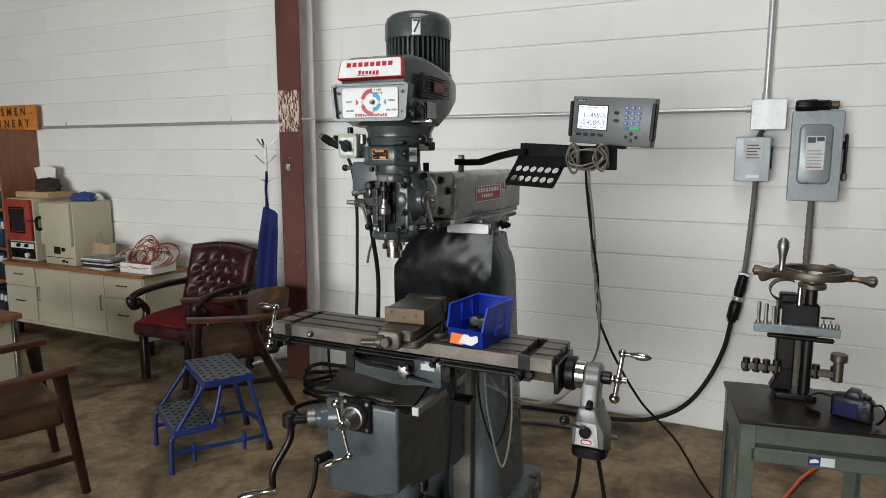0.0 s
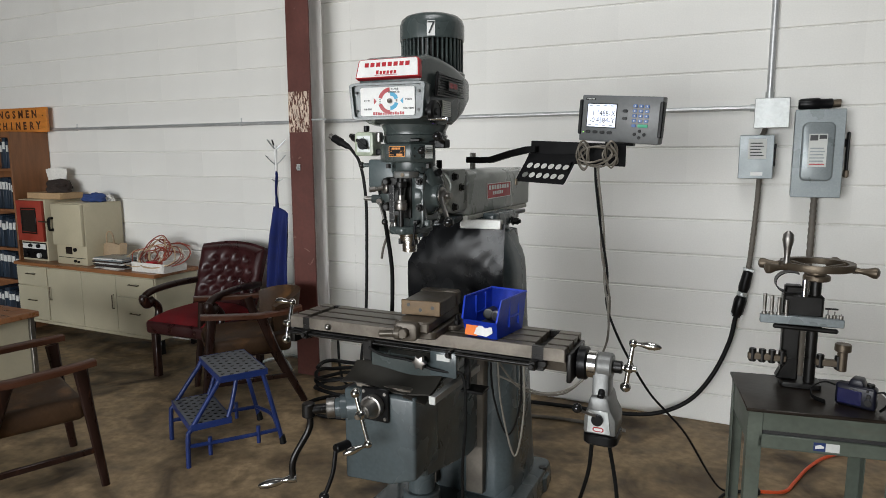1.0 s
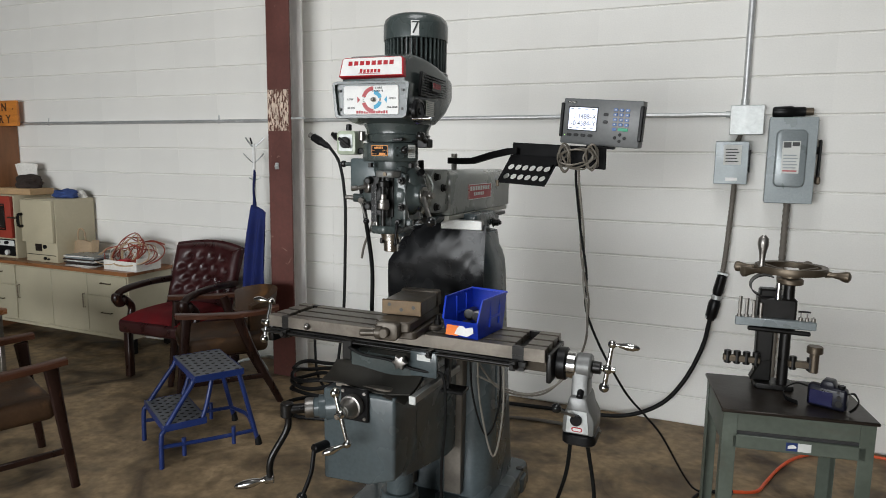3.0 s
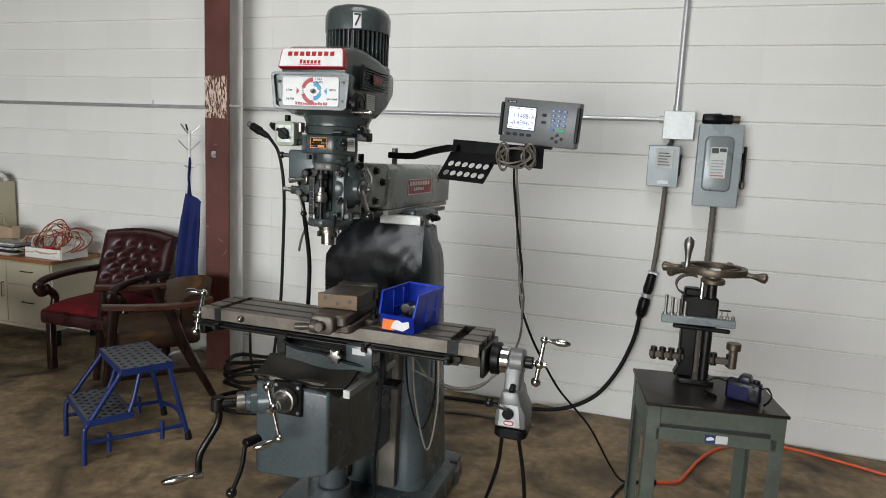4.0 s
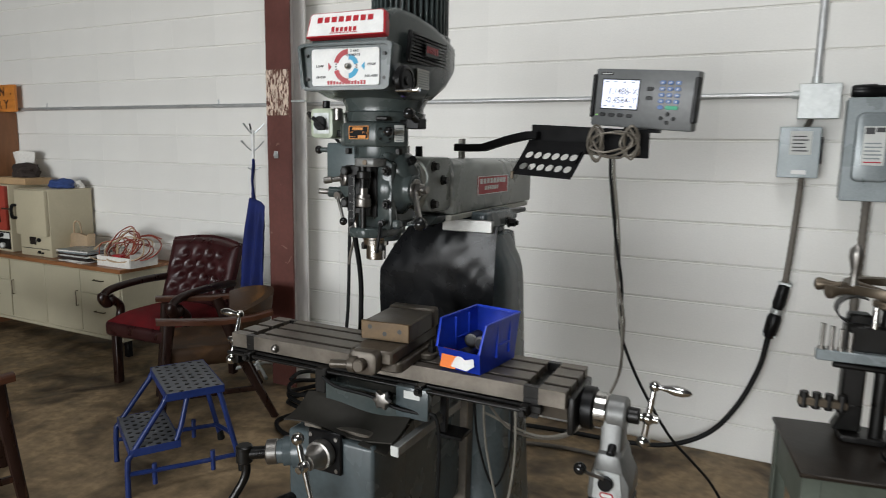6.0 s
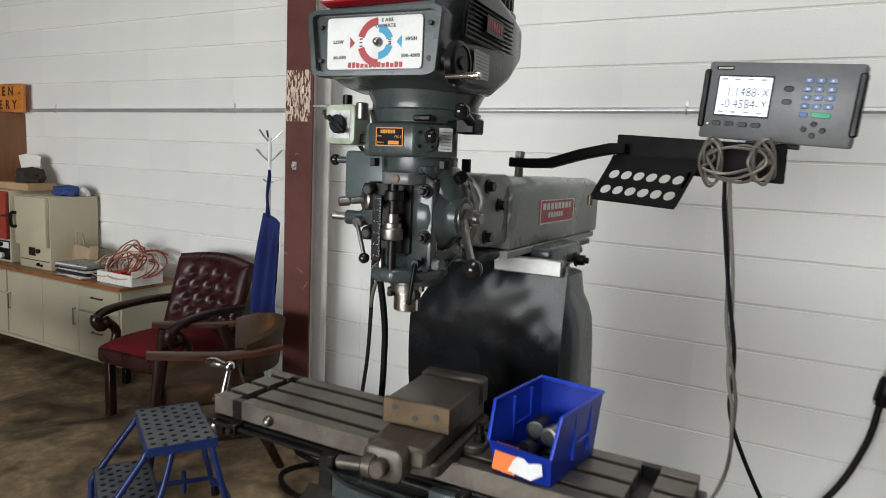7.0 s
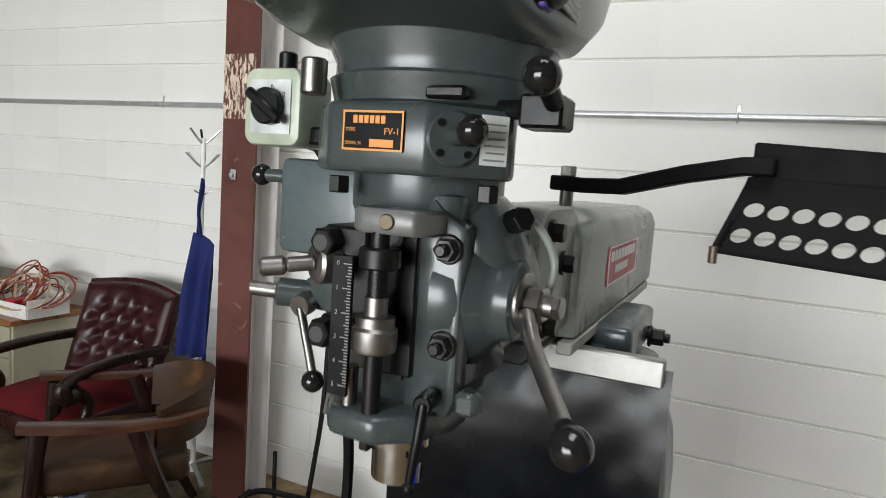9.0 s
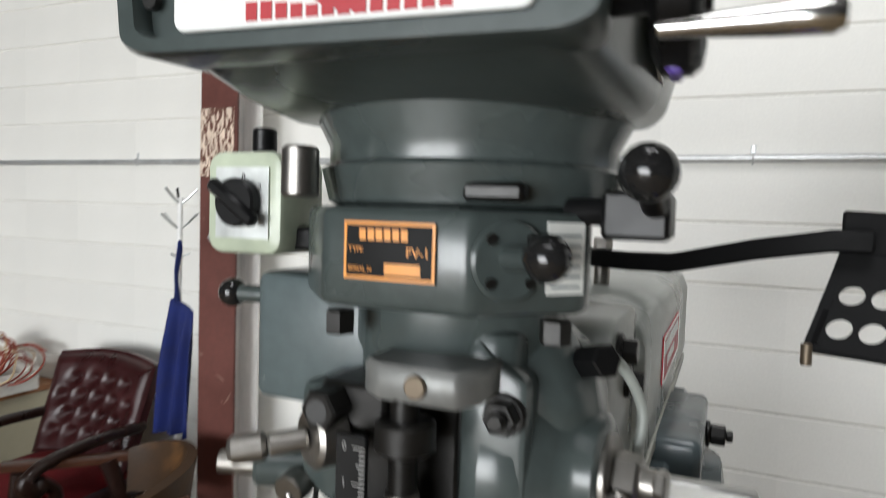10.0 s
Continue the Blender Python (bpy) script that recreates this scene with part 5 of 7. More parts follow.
# bell and band
bm = bm_new()
lathe(bm, [(0, 0.105), (0.004, 0.112), (0.028, 0.118), (0.032, 0.112), (0.045, 0.112), (0.085, 0.132), (0.105, 0.137)], (CX, -1.835, 1.595), (CX, -1.835, 1.8), n=48)
part("bell_housing", bm, M_MILL, mill)
bm = bm_new()
box(bm, CX + 0.035, CX + 0.075, -1.945, -1.93, 1.60, 1.612, 0.003)
part("shift_slot", bm, M_DARKIRON, mill)
moved(-0.012, 0.0, 0.002)
bm = bm_new()
rod(bm, (CX - 0.066, -1.955, 1.598), (CX - 0.066, -1.955, 1.632), 0.0125, n=20, bev=0.002)
part("oil_cup", bm, M_STEEL, mill)
moved(0.003, -0.018, -0.009)
bm = bm_new()
box(bm, CX + 0.113, CX + 0.153, -1.90, -1.855, 1.588, 1.618, 0.003)
rod(bm, (CX + 0.09, -1.88, 1.605), (CX + 0.12, -1.89, 1.605), 0.009)
rod(bm, (CX + 0.145, -1.9, 1.61), (CX + 0.145, -1.93, 1.622), 0.009)
lever = part("brake_lever", bm, M_BLACK, mill)
bm = bm_new()
ball(bm, (CX + 0.144, -1.938, 1.626), 0.0165, n=20)
part("knob", bm, M_KNOB, lever)
moved()
# belt housing
bm = bm_new()
t = bmesh.new()
rings = []
for y, hw, z0, z1, r in ((-2.02, 0.116, 1.672, 1.868, 0.02), (-1.97, 0.124, 1.662, 1.885, 0.02), (-1.90, 0.134, 1.657, 1.882, 0.02), (-1.80, 0.140, 1.66, 1.868, 0.022), (-1.72, 0.140, 1.695, 1.852, 0.028), (-1.655, 0.132, 1.735, 1.842, 0.032), (-1.60, 0.105, 1.765, 1.83, 0.03)):
    rings.append([t.verts.new((p[0], y, p[1])) for p in rounded(2 * hw, z1 - z0, r, 5, CX + 0.002, (z0 + z1) / 2)])
k = len(rings[0])
for a, b in zip(rings, rings[1:]):
    for i in range(k):
        t.faces.new([a[i], a[(i + 1) % k], b[(i + 1) % k], b[i]])
t.faces.new(rings[0])
t.faces.new(rings[-1])
merge(bm, t)
part("belt_housing", bm, M_MILL, mill)
# front bezel: a rounded frame round the dial
swung(CX + 0.01, -2.04, 5)
FY = -2.05


def bezel(w0, w1, h, r, n=5):
    pts = rounded(2.0, 2.0, 0.0001 + r, n)
    return [(px * ((w0 + w1) / 2 + (w1 - w0) / 2 * pz) / 2, pz * h / 2) for px, pz in pts]


bm = bm_new()
t = bmesh.new()
zc, xc = 1.732, CX + 0.0055
xd = xc + 0.0105
outer, inner = bezel(0.260, 0.282, 0.122, 0.18), bezel(0.234, 0.256, 0.104, 0.14)
k = len(outer)
loops = [[t.verts.new((xc + p[0] * s, y, zc + p[1] * s)) for p in o] for o, y, s in ((outer, -1.99, 0.97), (outer, FY + 0.006, 1.0), (outer, FY, 0.975), (inner, FY, 1.0), (inner, FY + 0.012, 0.985))]
for a, b in zip(loops, loops[1:]):
    for i in range(k):
        t.faces.new([a[i], a[(i + 1) % k], b[(i + 1) % k], b[i]])
t.faces.new(loops[0])
t.faces.new(loops[-1])
merge(bm, t)
part("front_bezel", bm, M_MILL, mill)
DY = FY + 0.0075
bm = bm_new()
prism(bm, rounded(0.197, 0.093, 0.007, 4, xc, zc - 0.001), DY, DY + 0.004, "y", 0.0008)
dial = part("speed_dial", bm, M_WHITE, mill, "white speed dial with red and blue ring")


def arc(parent, r0, r1, a0, a1, y, material, name, n=18):
    b = bm_new()
    tt = bmesh.new()
    rows = []
    for i in range(n + 1):
        q = radians(a0 + (a1 - a0) * i / n)
        rows.append([tt.verts.new((xd + r * math.cos(q), yy, zc + r * math.sin(q))) for r, yy in ((r0, y), (r1, y), (r1, y + 0.0006), (r0, y + 0.0006))])
    for u, v in zip(rows, rows[1:]):
        for i in range(4):
            tt.faces.new([u[i], u[(i + 1) % 4], v[(i + 1) % 4], v[i]])
    tt.faces.new(rows[0])
    tt.faces.new(rows[-1])
    merge(b, tt)
    return part(name, b, material, parent)


arc(dial, 0.030, 0.043, 92, 165, DY - 0.0008, M_REDPAINT, "red_arc")
arc(dial, 0.030, 0.043, 195, 269, DY - 0.0008, M_REDPAINT, "red_arc")
arc(dial, 0.017, 0.030, 15, 88, DY - 0.0008, M_CYAN, "blue_arc")
arc(dial, 0.017, 0.030, -88, -15, DY - 0.0008, M_CYAN, "blue_arc")
for a0, a1, r0, r1 in ((165, 195, 0.030, 0.043), (-15, 15, 0.017, 0.03)):
    for i in range(3):
        a = radians(a0 + (a1 - a0) * (i + 0.5) / 3)
        rr = (r0 + r1) / 2
        bm = bm_new()
        box(bm, xd + rr * math.cos(a) - 0.003, xd + rr * math.cos(a) + 0.003, DY - 0.0006, DY - 0.0001, zc + rr * math.sin(a) - 0.0012, zc + rr * math.sin(a) + 0.0012, 0)
        part("figure_bar", bm, M_INK, dial)
for sx, x, mt in ((1, -0.049, M_REDPAINT), (-1, 0.037, M_CYAN)):
    bm = bm_new()
    prism(bm, [(xd + x, zc), (xd + x - sx * 0.010, zc + 0.0105), (xd + x - sx * 0.010, zc - 0.0105)], DY - 0.0008, DY - 0.0001, "y", 0)
    part("pointer", bm, mt, dial)
bm = bm_new()
rod(bm, (xd, DY, zc), (xd, DY - 0.004, zc), 0.0085, n=20)
ball(bm, (xd, DY - 0.007, zc), 0.0075)
part("pivot", bm, M_STEEL, dial)
for txt, sz, x, z, al in (("LOW", 0.0085, -0.0845, 0.002, "LEFT"), ("HIGH", 0.0085, 0.088, 0.004, "RIGHT"), ("60-500", 0.0085, -0.0845, -0.026, "LEFT"), ("500-4000", 0.0085, 0.0945, -0.025, "RIGHT"), ("S ARE", 0.0085, 0.016, 0.038, "LEFT"), ("OXIMATE", 0.0085, 0.004, 0.028, "LEFT")):
    lettering("lettering", txt, sz, facing(xc + x, DY - 0.0004, zc + z), M_INK, dial, al, 1.15, 0.00025)
rnd = random.Random(6)
for i in range(13):
    x = -0.052 + 0.0088 * i
    bm = bm_new()
    box(bm, xc + x, xc + x + 0.0066, DY - 0.0007, DY - 0.0001, zc - 0.0445, zc - 0.0445 + rnd.uniform(0.006, 0.0105), 0)
    part("print_bar", bm, M_REDPAINT, dial)
for sx in (-1, 1):
    for sz in (-1, 1):
        bm = bm_new()
        rod(bm, (xc + sx * 0.1125, FY + 0.01, zc + sz * 0.03), (xc + sx * 0.1125, FY + 0.005, zc + sz * 0.03), 0.0045, n=10)
        part("screw", bm, M_DARKIRON, mill)
moved()
# sloping name sign over the dial
SG = Matrix.Translation((CX + 0.006, -2.036, 1.838)) @ pose(0, 0, 0, -13, 0, 2) @ Matrix.Diagonal((1.04, 1, 0.8, 1))
bm = bm_new()
prism(bm, [(-0.114, -0.04), (0.114, -0.04), (0.108, 0.034), (0.1, 0.041), (-0.1, 0.041), (-0.108, 0.034)], -0.003, 0.02, "y", 0.002, m=SG)
name_sign = part("name_sign", bm, M_REDPAINT, mill, "white name sign with red border")
bm = bm_new()
prism(bm, [(-0.109, -0.036), (0.109, -0.036), (0.103, 0.031), (0.098, 0.037), (-0.098, 0.037), (-0.103, 0.031)], -0.0045, -0.0031, "y", 0, m=SG)
face = part("sign_face", bm, M_WHITE, name_sign)
for i in range(8):
    bm = bm_new()
    box(bm, -0.082 + 0.0207 * i, -0.082 + 0.0207 * i + 0.0145, -0.0052, -0.0046, 0.006, 0.024, 0, SG)
    part("print_bar", bm, M_REDPAINT, name_sign)
for i in range(6):
    bm = bm_new()
    box(bm, -0.038 + 0.0125 * i, -0.038 + 0.0125 * i + 0.0085, -0.0052, -0.0046, -0.026, -0.009 if i == 0 else -0.012, 0, SG)
    part("print_bar", bm, M_REDPAINT, name_sign)
bm = bm_new()
box(bm, -0.042, 0.036, -0.0052, -0.0046, -0.0305, -0.0285, 0, SG)
part("underline", bm, M_REDPAINT, name_sign)
moved()
# side grille
GS = Matrix.Translation((CX + 0.1395, -1.835, 1.785)) @ pose(0, 0, 0, 0, 0, 3.2)
bm = bm_new()
prism(bm, [(-0.135, -0.038), (0.11, -0.032), (0.12, 0.03), (-0.12, 0.045)], -0.006, 0.0055, "x", 0.003, m=GS)
grille = part("side_grille", bm, M_BLACK, mill, "black louvred side grille")
for i in range(8):
    bm = bm_new()
    z = -0.029 + 0.0088 * i
    prism(bm, [(0.0055, z), (0.0115, z + 0.002), (0.0055, z + 0.005)], -0.122 + 0.001 * i, 0.108, "y", 0, m=GS)
    part("slat", bm, M_DARKIRON, grille)
bm = bm_new()
box(bm, 0.0115, 0.0128, -0.045, 0.045, -0.012, 0.022, 0, GS)
part("badge_plate", bm, M_BLACK, grille)
for i in range(6):
    bm = bm_new()
    box(bm, 0.0129, 0.0133, -0.038 + 0.0128 * i, -0.029 + 0.0128 * i, -0.003, 0.015, 0, GS)
    part("print_bar", bm, M_REDPAINT, grille)
bm = bm_new()
box(bm, -0.001, 0.0014, -0.07, 0.05, -0.098, -0.046, 0, GS @ pose(-0.0005, 0, 0))
side_label = part("paper_label", bm, M_LABEL, mill)
for i in range(7):
    bm = bm_new()
    box(bm, 0.0014, 0.0018, -0.065, 0.045 - 0.012 * (i % 3), -0.093 + 0.0065 * i, -0.0912 + 0.0065 * i, 0, GS @ pose(-0.0005, 0, 0))
    part("print_line", bm, M_BOXGREY, side_label)
bm = bm_new()
box(bm, -0.001, 0.0014, 0.072, 0.094, -0.078, -0.056, 0, GS)
part("paper_label", bm, M_LABEL, mill)
moved(0.010, -0.026, -0.003)
# speed crank on the right, knob on the left
bm = bm_new()
rod(bm, (CX + 0.118, -1.985, 1.705), (CX + 0.145, -1.985, 1.705), 0.018, bev=0.002)
lathe(bm, [(0, 0.032), (0.004, 0.0385), (0.016, 0.0385), (0.02, 0.035), (0.021, 0.03), (0.0185, 0.028), (0.0185, 0.012), (0.0235, 0.011)], (CX + 0.143, -1.985, 1.697), (CX + 0.3, -1.985, 1.697), n=36)
crank = part("speed_wheel", bm, M_BLACK, mill)
bm = bm_new()
lathe(bm, [(0, 0.0045), (0.02, 0.005), (0.045, 0.0065), (0.062, 0.007), (0.066, 0.005)], (CX + 0.147, -2.012, 1.672), (CX + 0.3, -2.016, 1.671), n=14)
part("crank_grip", bm, M_CHROME, crank)
bm = bm_new()
box(bm, CX + 0.149, CX + 0.156, -1.996, -1.974, 1.6575, 1.666, 0.002)
part("sticker", bm, M_PURPLE, crank)
moved()
bm = bm_new()
rod(bm, (CX - 0.11, -2.0, 1.725), (CX - 0.14, -2.005, 1.725), 0.008)
rod(bm, (CX - 0.13, -2.003, 1.725), (CX - 0.148, -2.007, 1.725), 0.0125, bev=0.003)
part("side_knob", bm, M_KNOB, mill)
# motor
MX, MY = CX + 0.005, -1.70
bm = bm_new()
rod(bm, (MX, MY, 1.82), (MX, MY, 1.978), 0.101, n=40)
motor = part("motor", bm, M_DARKIRON, mill)
for i in range(40):
    a = 2 * math.pi * i / 40
    bm = bm_new()
    box(bm, 0.099, 0.1155, -0.0027, 0.0027, 1.855, 1.976, 0.0012, Matrix.Translation((MX, MY, 0)) @ Matrix.Rotation(a, 4, "Z"))
    part("cooling_fin", bm, M_MILL, motor)
bm = bm_new()
lathe(bm, [(0, 0.112), (0.002, 0.1195), (0.055, 0.1195), (0.075, 0.113), (0.088, 0.098), (0.095, 0.075), (0.097, 0.0)], (MX, MY, 1.969), (MX, MY, 2.2), n=48)
part("fan_cover", bm, M_MILL, motor)
bm = bm_new()
rod(bm, (MX, MY, 1.81), (MX, MY, 1.857), 0.122, n=44, bev=0.006)
part("motor_flange", bm, M_MILL, motor)
A7 = Matrix.Translation((MX, MY, 2.0)) @ Matrix.Rotation(radians(24), 4, "Z")
bm = bm_new()
surface(bm, lambda u, v: (lambda a: (0.1203 * math.sin(a), -0.1203 * math.cos(a), -0.026 + 0.052 * v))(radians(-7 + 14 * u)), 6, 1, 0.0006, m=A7)
tag7 = part("number_tag", bm, M_WHITE, motor)
lettering("lettering", "7", 0.062, A7 @ facing(0.0, -0.1217, 0.0), M_INK, tag7)
moved(0.003, 0.011, 0.002)
# drum switch
bm = bm_new()
prism(bm, rounded(0.079, 0.087, 0.014, 4, 1.557, 1.594), -1.892, -1.83, "y", 0.005, seg=2)
sw = part("switch_box", bm, M_SWITCH, mill, "pale green motor switch")
bm = bm_new()
box(bm, 1.529, 1.585, -1.8938, -1.8925, 1.564, 1.624, 0)
sp = part("switch_plate", bm, M_GALV, sw)
for tx, x, z in (("0", 0.002, 0.0215), ("1", -0.018, 0.014), ("2", 0.019, 0.013)):
    lettering("figure", tx, 0.008, facing(1.557 + x, -1.894, 1.594 + z), M_INK, sw)
bm = bm_new()
rod(bm, (1.557, -1.893, 1.594), (1.557, -1.905, 1.594), 0.0205, n=28, bev=0.002)
box(bm, -0.006, 0.006, -0.006, 0.004, -0.029, 0.029, 0.003, Matrix.Translation((1.557, -1.904, 1.594)) @ pose(0, 0, 0, 0, -55, 0))
part("switch_knob", bm, M_BLACK, sw)
bm = bm_new()
box(bm, 1.58, 1.66, -1.87, -1.84, 1.555, 1.575, 0.003)
part("switch_bracket", bm, M_BLACK, mill)
bm = bm_new()
rod(bm, (1.545, -1.85, 1.64), (1.545, -1.85, 1.662), 0.011, bev=0.002)
rod(bm, (1.52, -1.84, 1.60), (1.455, -1.80, 1.622), 0.0145, bev=0.003)
part("cable_gland", bm, M_BLACK, sw)
bm = bm_new()
rod(bm, (1.458, -1.802, 1.621), (1.438, -1.79, 1.628), 0.0115, bev=0.002)
part("gland_nut", bm, M_CHROME, sw)

moved()
# splash guard
bm = bm_new()


def guard(u, v):
    w1 = 1.992
    left = 1.685 - 0.125 * min(1.0, (v / 0.45)) ** 0.8
    return (left + (w1 - left) * u, -1.545 - 0.02 * math.sin(v * 2.6) - 0.012 * math.sin(u * 5 + v * 3) * v + 0.018 * (1 - u) ** 2 + 0.010 * noise.noise(Vector((u * 2.1, v * 1.8, 0.7))) + 0.002 * noise.noise(Vector((u * 9, v * 8, 2.7))), 1.285 - 0.39 * v)


surface(bm, guard, 40, 36, 0.003)
part("splash_guard", bm, M_SPLASH, mill, "black rubber splash guard hanging behind the table")

# knee
KY = -2.09
bm = bm_new()
prism(bm, [(CX - 0.165, 0.735), (CX + 0.122, 0.735), (CX + 0.122, 0.44), (CX + 0.02, 0.405), (CX - 0.165, 0.395)], KY, -1.9, "y", 0.012, seg=3)
prism(bm, [(-2.0, 0.735), (-1.5, 0.735), (-1.5, 0.33), (-1.62, 0.33), (-2.0, 0.415)], CX - 0.16, CX + 0.121, "x", 0.006)
part("knee", bm, M_MILL2, mill)
bm = bm_new()
box(bm, CX - 0.13, CX + 0.09, -2.06, -1.5, 0.735, 0.752, 0.003)
part("knee_way", bm, M_WORN, mill)
bm = bm_new()
rod(bm, (CX - 0.03, -1.75, 0.05), (CX - 0.03, -1.75, 0.40), 0.055, n=24)
part("elevating_screw", bm, M_MILL2, mill)
bm = bm_new()
rod(bm, (CX - 0.03, -1.75, 0.1), (CX - 0.03, -1.75, 0.22), 0.085, 0.075, n=28, bev=0.005)
part("screw_pedestal", bm, M_MILL2, mill)
moved(0.013, 0.0, 0.006)
# cross feed
HX, HZ = CX - 0.042, 0.692
bm = bm_new()
box(bm, HX - 0.055, HX + 0.055, KY - 0.012, KY, HZ - 0.06, HZ + 0.06, 0.004)
flange = part("feed_flange", bm, M_BLACK, mill)
for sx in (-1, 1):
    for sz in (-1, 1):
        bm = bm_new()
        rod(bm, (HX + sx * 0.042, KY - 0.012, HZ + sz * 0.045), (HX + sx * 0.042, KY - 0.017, HZ + sz * 0.045), 0.006, n=10)
        part("screw", bm, M_STEEL, flange)
bm = bm_new()
lathe(bm, [(0, 0.036), (0.003, 0.04), (0.028, 0.04), (0.03, 0.034), (0.05, 0.024), (0.075, 0.022)], (HX, KY - 0.012, HZ), (HX, KY - 0.3, HZ), n=36)
part("feed_collar", bm, M_STEEL, mill)


def ball_crank(name, hub, axis, arm, arm_len, grip_dir, label):
    """Two-ball crank: hub on the shaft, arm with a counter ball, turned grip at the far end."""
    hub, axis, arm, grip_dir = Vector(hub), Vector(axis).normalized(), Vector(arm).normalized(), Vector(grip_dir).normalized()
    b = bm_new()
    ball(b, hub, 0.0175)
    rod(b, hub - axis * 0.02, hub + axis * 0.026, 0.0105, bev=0.002)
    ob = part(name, b, M_CHROME, mill, label)
    b = bm_new()
    rod(b, hub, hub + arm * arm_len, 0.0085, 0.0065)
    rod(b, hub, hub - arm * arm_len * 0.68, 0.0085, 0.008)
    part("arm", b, M_CHROME, ob)
    b = bm_new()
    ball(b, hub - arm * arm_len * 0.74, 0.0175)
    part("counter_ball", b, M_CHROME, ob)
    b = bm_new()
    ball(b, hub + arm * arm_len, 0.0145)
    e = hub + arm * arm_len
    lathe(b, [(0, 0.008), (0.018, 0.007), (0.03, 0.009), (0.05, 0.0135), (0.07, 0.0125), (0.085, 0.007), (0.09, 0.002)], e, e + grip_dir, n=16)
    part("grip", b, M_CHROME, ob)
    return ob


ball_crank("cross_feed_crank", (HX, KY - 0.1, HZ - 0.003), (0, -1, 0), (0.30, -0.06, -0.95), 0.10, (-0.8, -0.55, -0.35), "polished cross feed crank")
moved(0.028)
# knee elevating crank on the left corner
EA = Vector((-0.86, -0.5, -0.06)).normalized()
e0 = Vector((CX - 0.15, -2.04, 0.66))
bm = bm_new()
lathe(bm, [(0, 0.062), (0.02, 0.056), (0.05, 0.05), (0.052, 0.043), (0.075, 0.043), (0.077, 0.036), (0.095, 0.034)], e0, e0 + EA, n=32)
part("elevating_boss", bm, M_MILL2, mill)
bm = bm_new()
rod(bm, e0 + EA * 0.092, e0 + EA * 0.125, 0.036, n=28, bev=0.003)
part("elevating_dial", bm, M_STEEL, mill)
e1 = e0 + EA * 0.19
bm = bm_new()
rod(bm, e0 + EA * 0.12, e1 + EA * 0.02, 0.018, bev=0.003)
rod(bm, e1 + Vector((0, 0, 0.026)), e1 - Vector((0, 0, 0.026)), 0.024, bev=0.004)
p1, p2, p3 = e1 + Vector((0.0, 0, -0.07)), e1 + EA * 0.055 + Vector((0.01, -0.02, -0.17)), e1 + EA * 0.06 + Vector((0.01, -0.02, -0.245))
tube(bm, [e1, p1, p2, p3], 0.0125, n=12, k=8)
ec = part("elevating_crank", bm, M_DARKIRON, mill, "black knee elevating crank")
bm = bm_new()
rod(bm, p3 - EA * 0.014, p3 + EA * 0.018, 0.015, bev=0.002)
lathe(bm, [(0, 0.012), (0.02, 0.009), (0.045, 0.0155), (0.075, 0.0165), (0.105, 0.01), (0.112, 0.003)], p3 + EA * 0.015, p3 + EA + Vector((0, 0, -0.15)), n=18)
part("grip", bm, M_CHROME, ec)
moved()
# knee lock lever
bm = bm_new()
rod(bm, (CX - 0.15, -2.08, 0.525), (CX - 0.172, -2.142, 0.525), 0.017, bev=0.004)
tube(bm, [(CX - 0.17, -2.14, 0.52), (CX - 0.175, -2.155, 0.44), (CX - 0.2, -2.17, 0.36)], 0.008, n=10)
lk = part("knee_lock", bm, M_BLACK, mill)
bm = bm_new()
ball(bm, (CX - 0.203, -2.172, 0.352), 0.019)
part("knob", bm, M_KNOB, lk)

# saddle, covers, table
TX0, TX1, TY0, TY1, TZ = 1.245, 2.345, -1.945, -1.715, 0.931
bm = bm_new()
box(bm, CX - 0.12, CX + 0.16, -1.975, -1.6, 0.76, 0.845, 0.006)
prism(bm, [(CX - 0.16, 0.84), (CX + 0.2, 0.84), (CX + 0.17, 0.80), (CX - 0.13, 0.80)], -1.96, -1.65, "y", 0.004)
part("saddle", bm, M_MILL, mill)
bm = bm_new()
surface(bm, lambda u, v: (CX - 0.19 + 0.36 * u, -2.075 + 0.115 * v, 0.752 + 0.045 * v ** 2 + 0.008 * math.sin(u * 7)), 20, 10, 0.004)
part("way_cover", bm, M_COVER, mill, "black rubber way cover")
bm = bm_new()
surface(bm, lambda u, v: (CX + 0.08 + 0.07 * u, -2.10 + 0.03 * u + 0.13 * v, 0.745 - 0.03 * u * (1 - v) + 0.006 * v), 8, 8, 0.003)
part("way_cover_flap", bm, M_COVER, mill)
moved(0.035, 0.0, 0.045)
bm = bm_new()
box(bm, CX + 0.088, CX + 0.19, -1.976, -1.952, 0.742, 0.832, 0.004, seg=2)
part("reading_head", bm, M_MILL2, mill, "grey reading head of the linear scale")
bm = bm_new()
star = [(0.03 * (1 if i % 2 == 0 else 0.62) * math.cos(math.pi * i / 6), 0.03 * (1 if i % 2 == 0 else 0.62) * math.sin(math.pi * i / 6)) for i in range(12)]
prism(bm, [(CX + 0.065 + p[0], 0.795 + p[1]) for p in star], -2.02, -2.0, "y", 0.004, seg=2)
rod(bm, (CX + 0.065, -2.0, 0.795), (CX + 0.065, -1.97, 0.795), 0.012)
part("star_knob", bm, M_STEEL, mill)
bm = bm_new()
box(bm, CX + 0.115, CX + 0.165, -1.9775, -1.976, 0.80, 0.822, 0)
part("label", bm, M_LABEL, mill)
moved(0.02, 0.0, 0.03)
bm = bm_new()
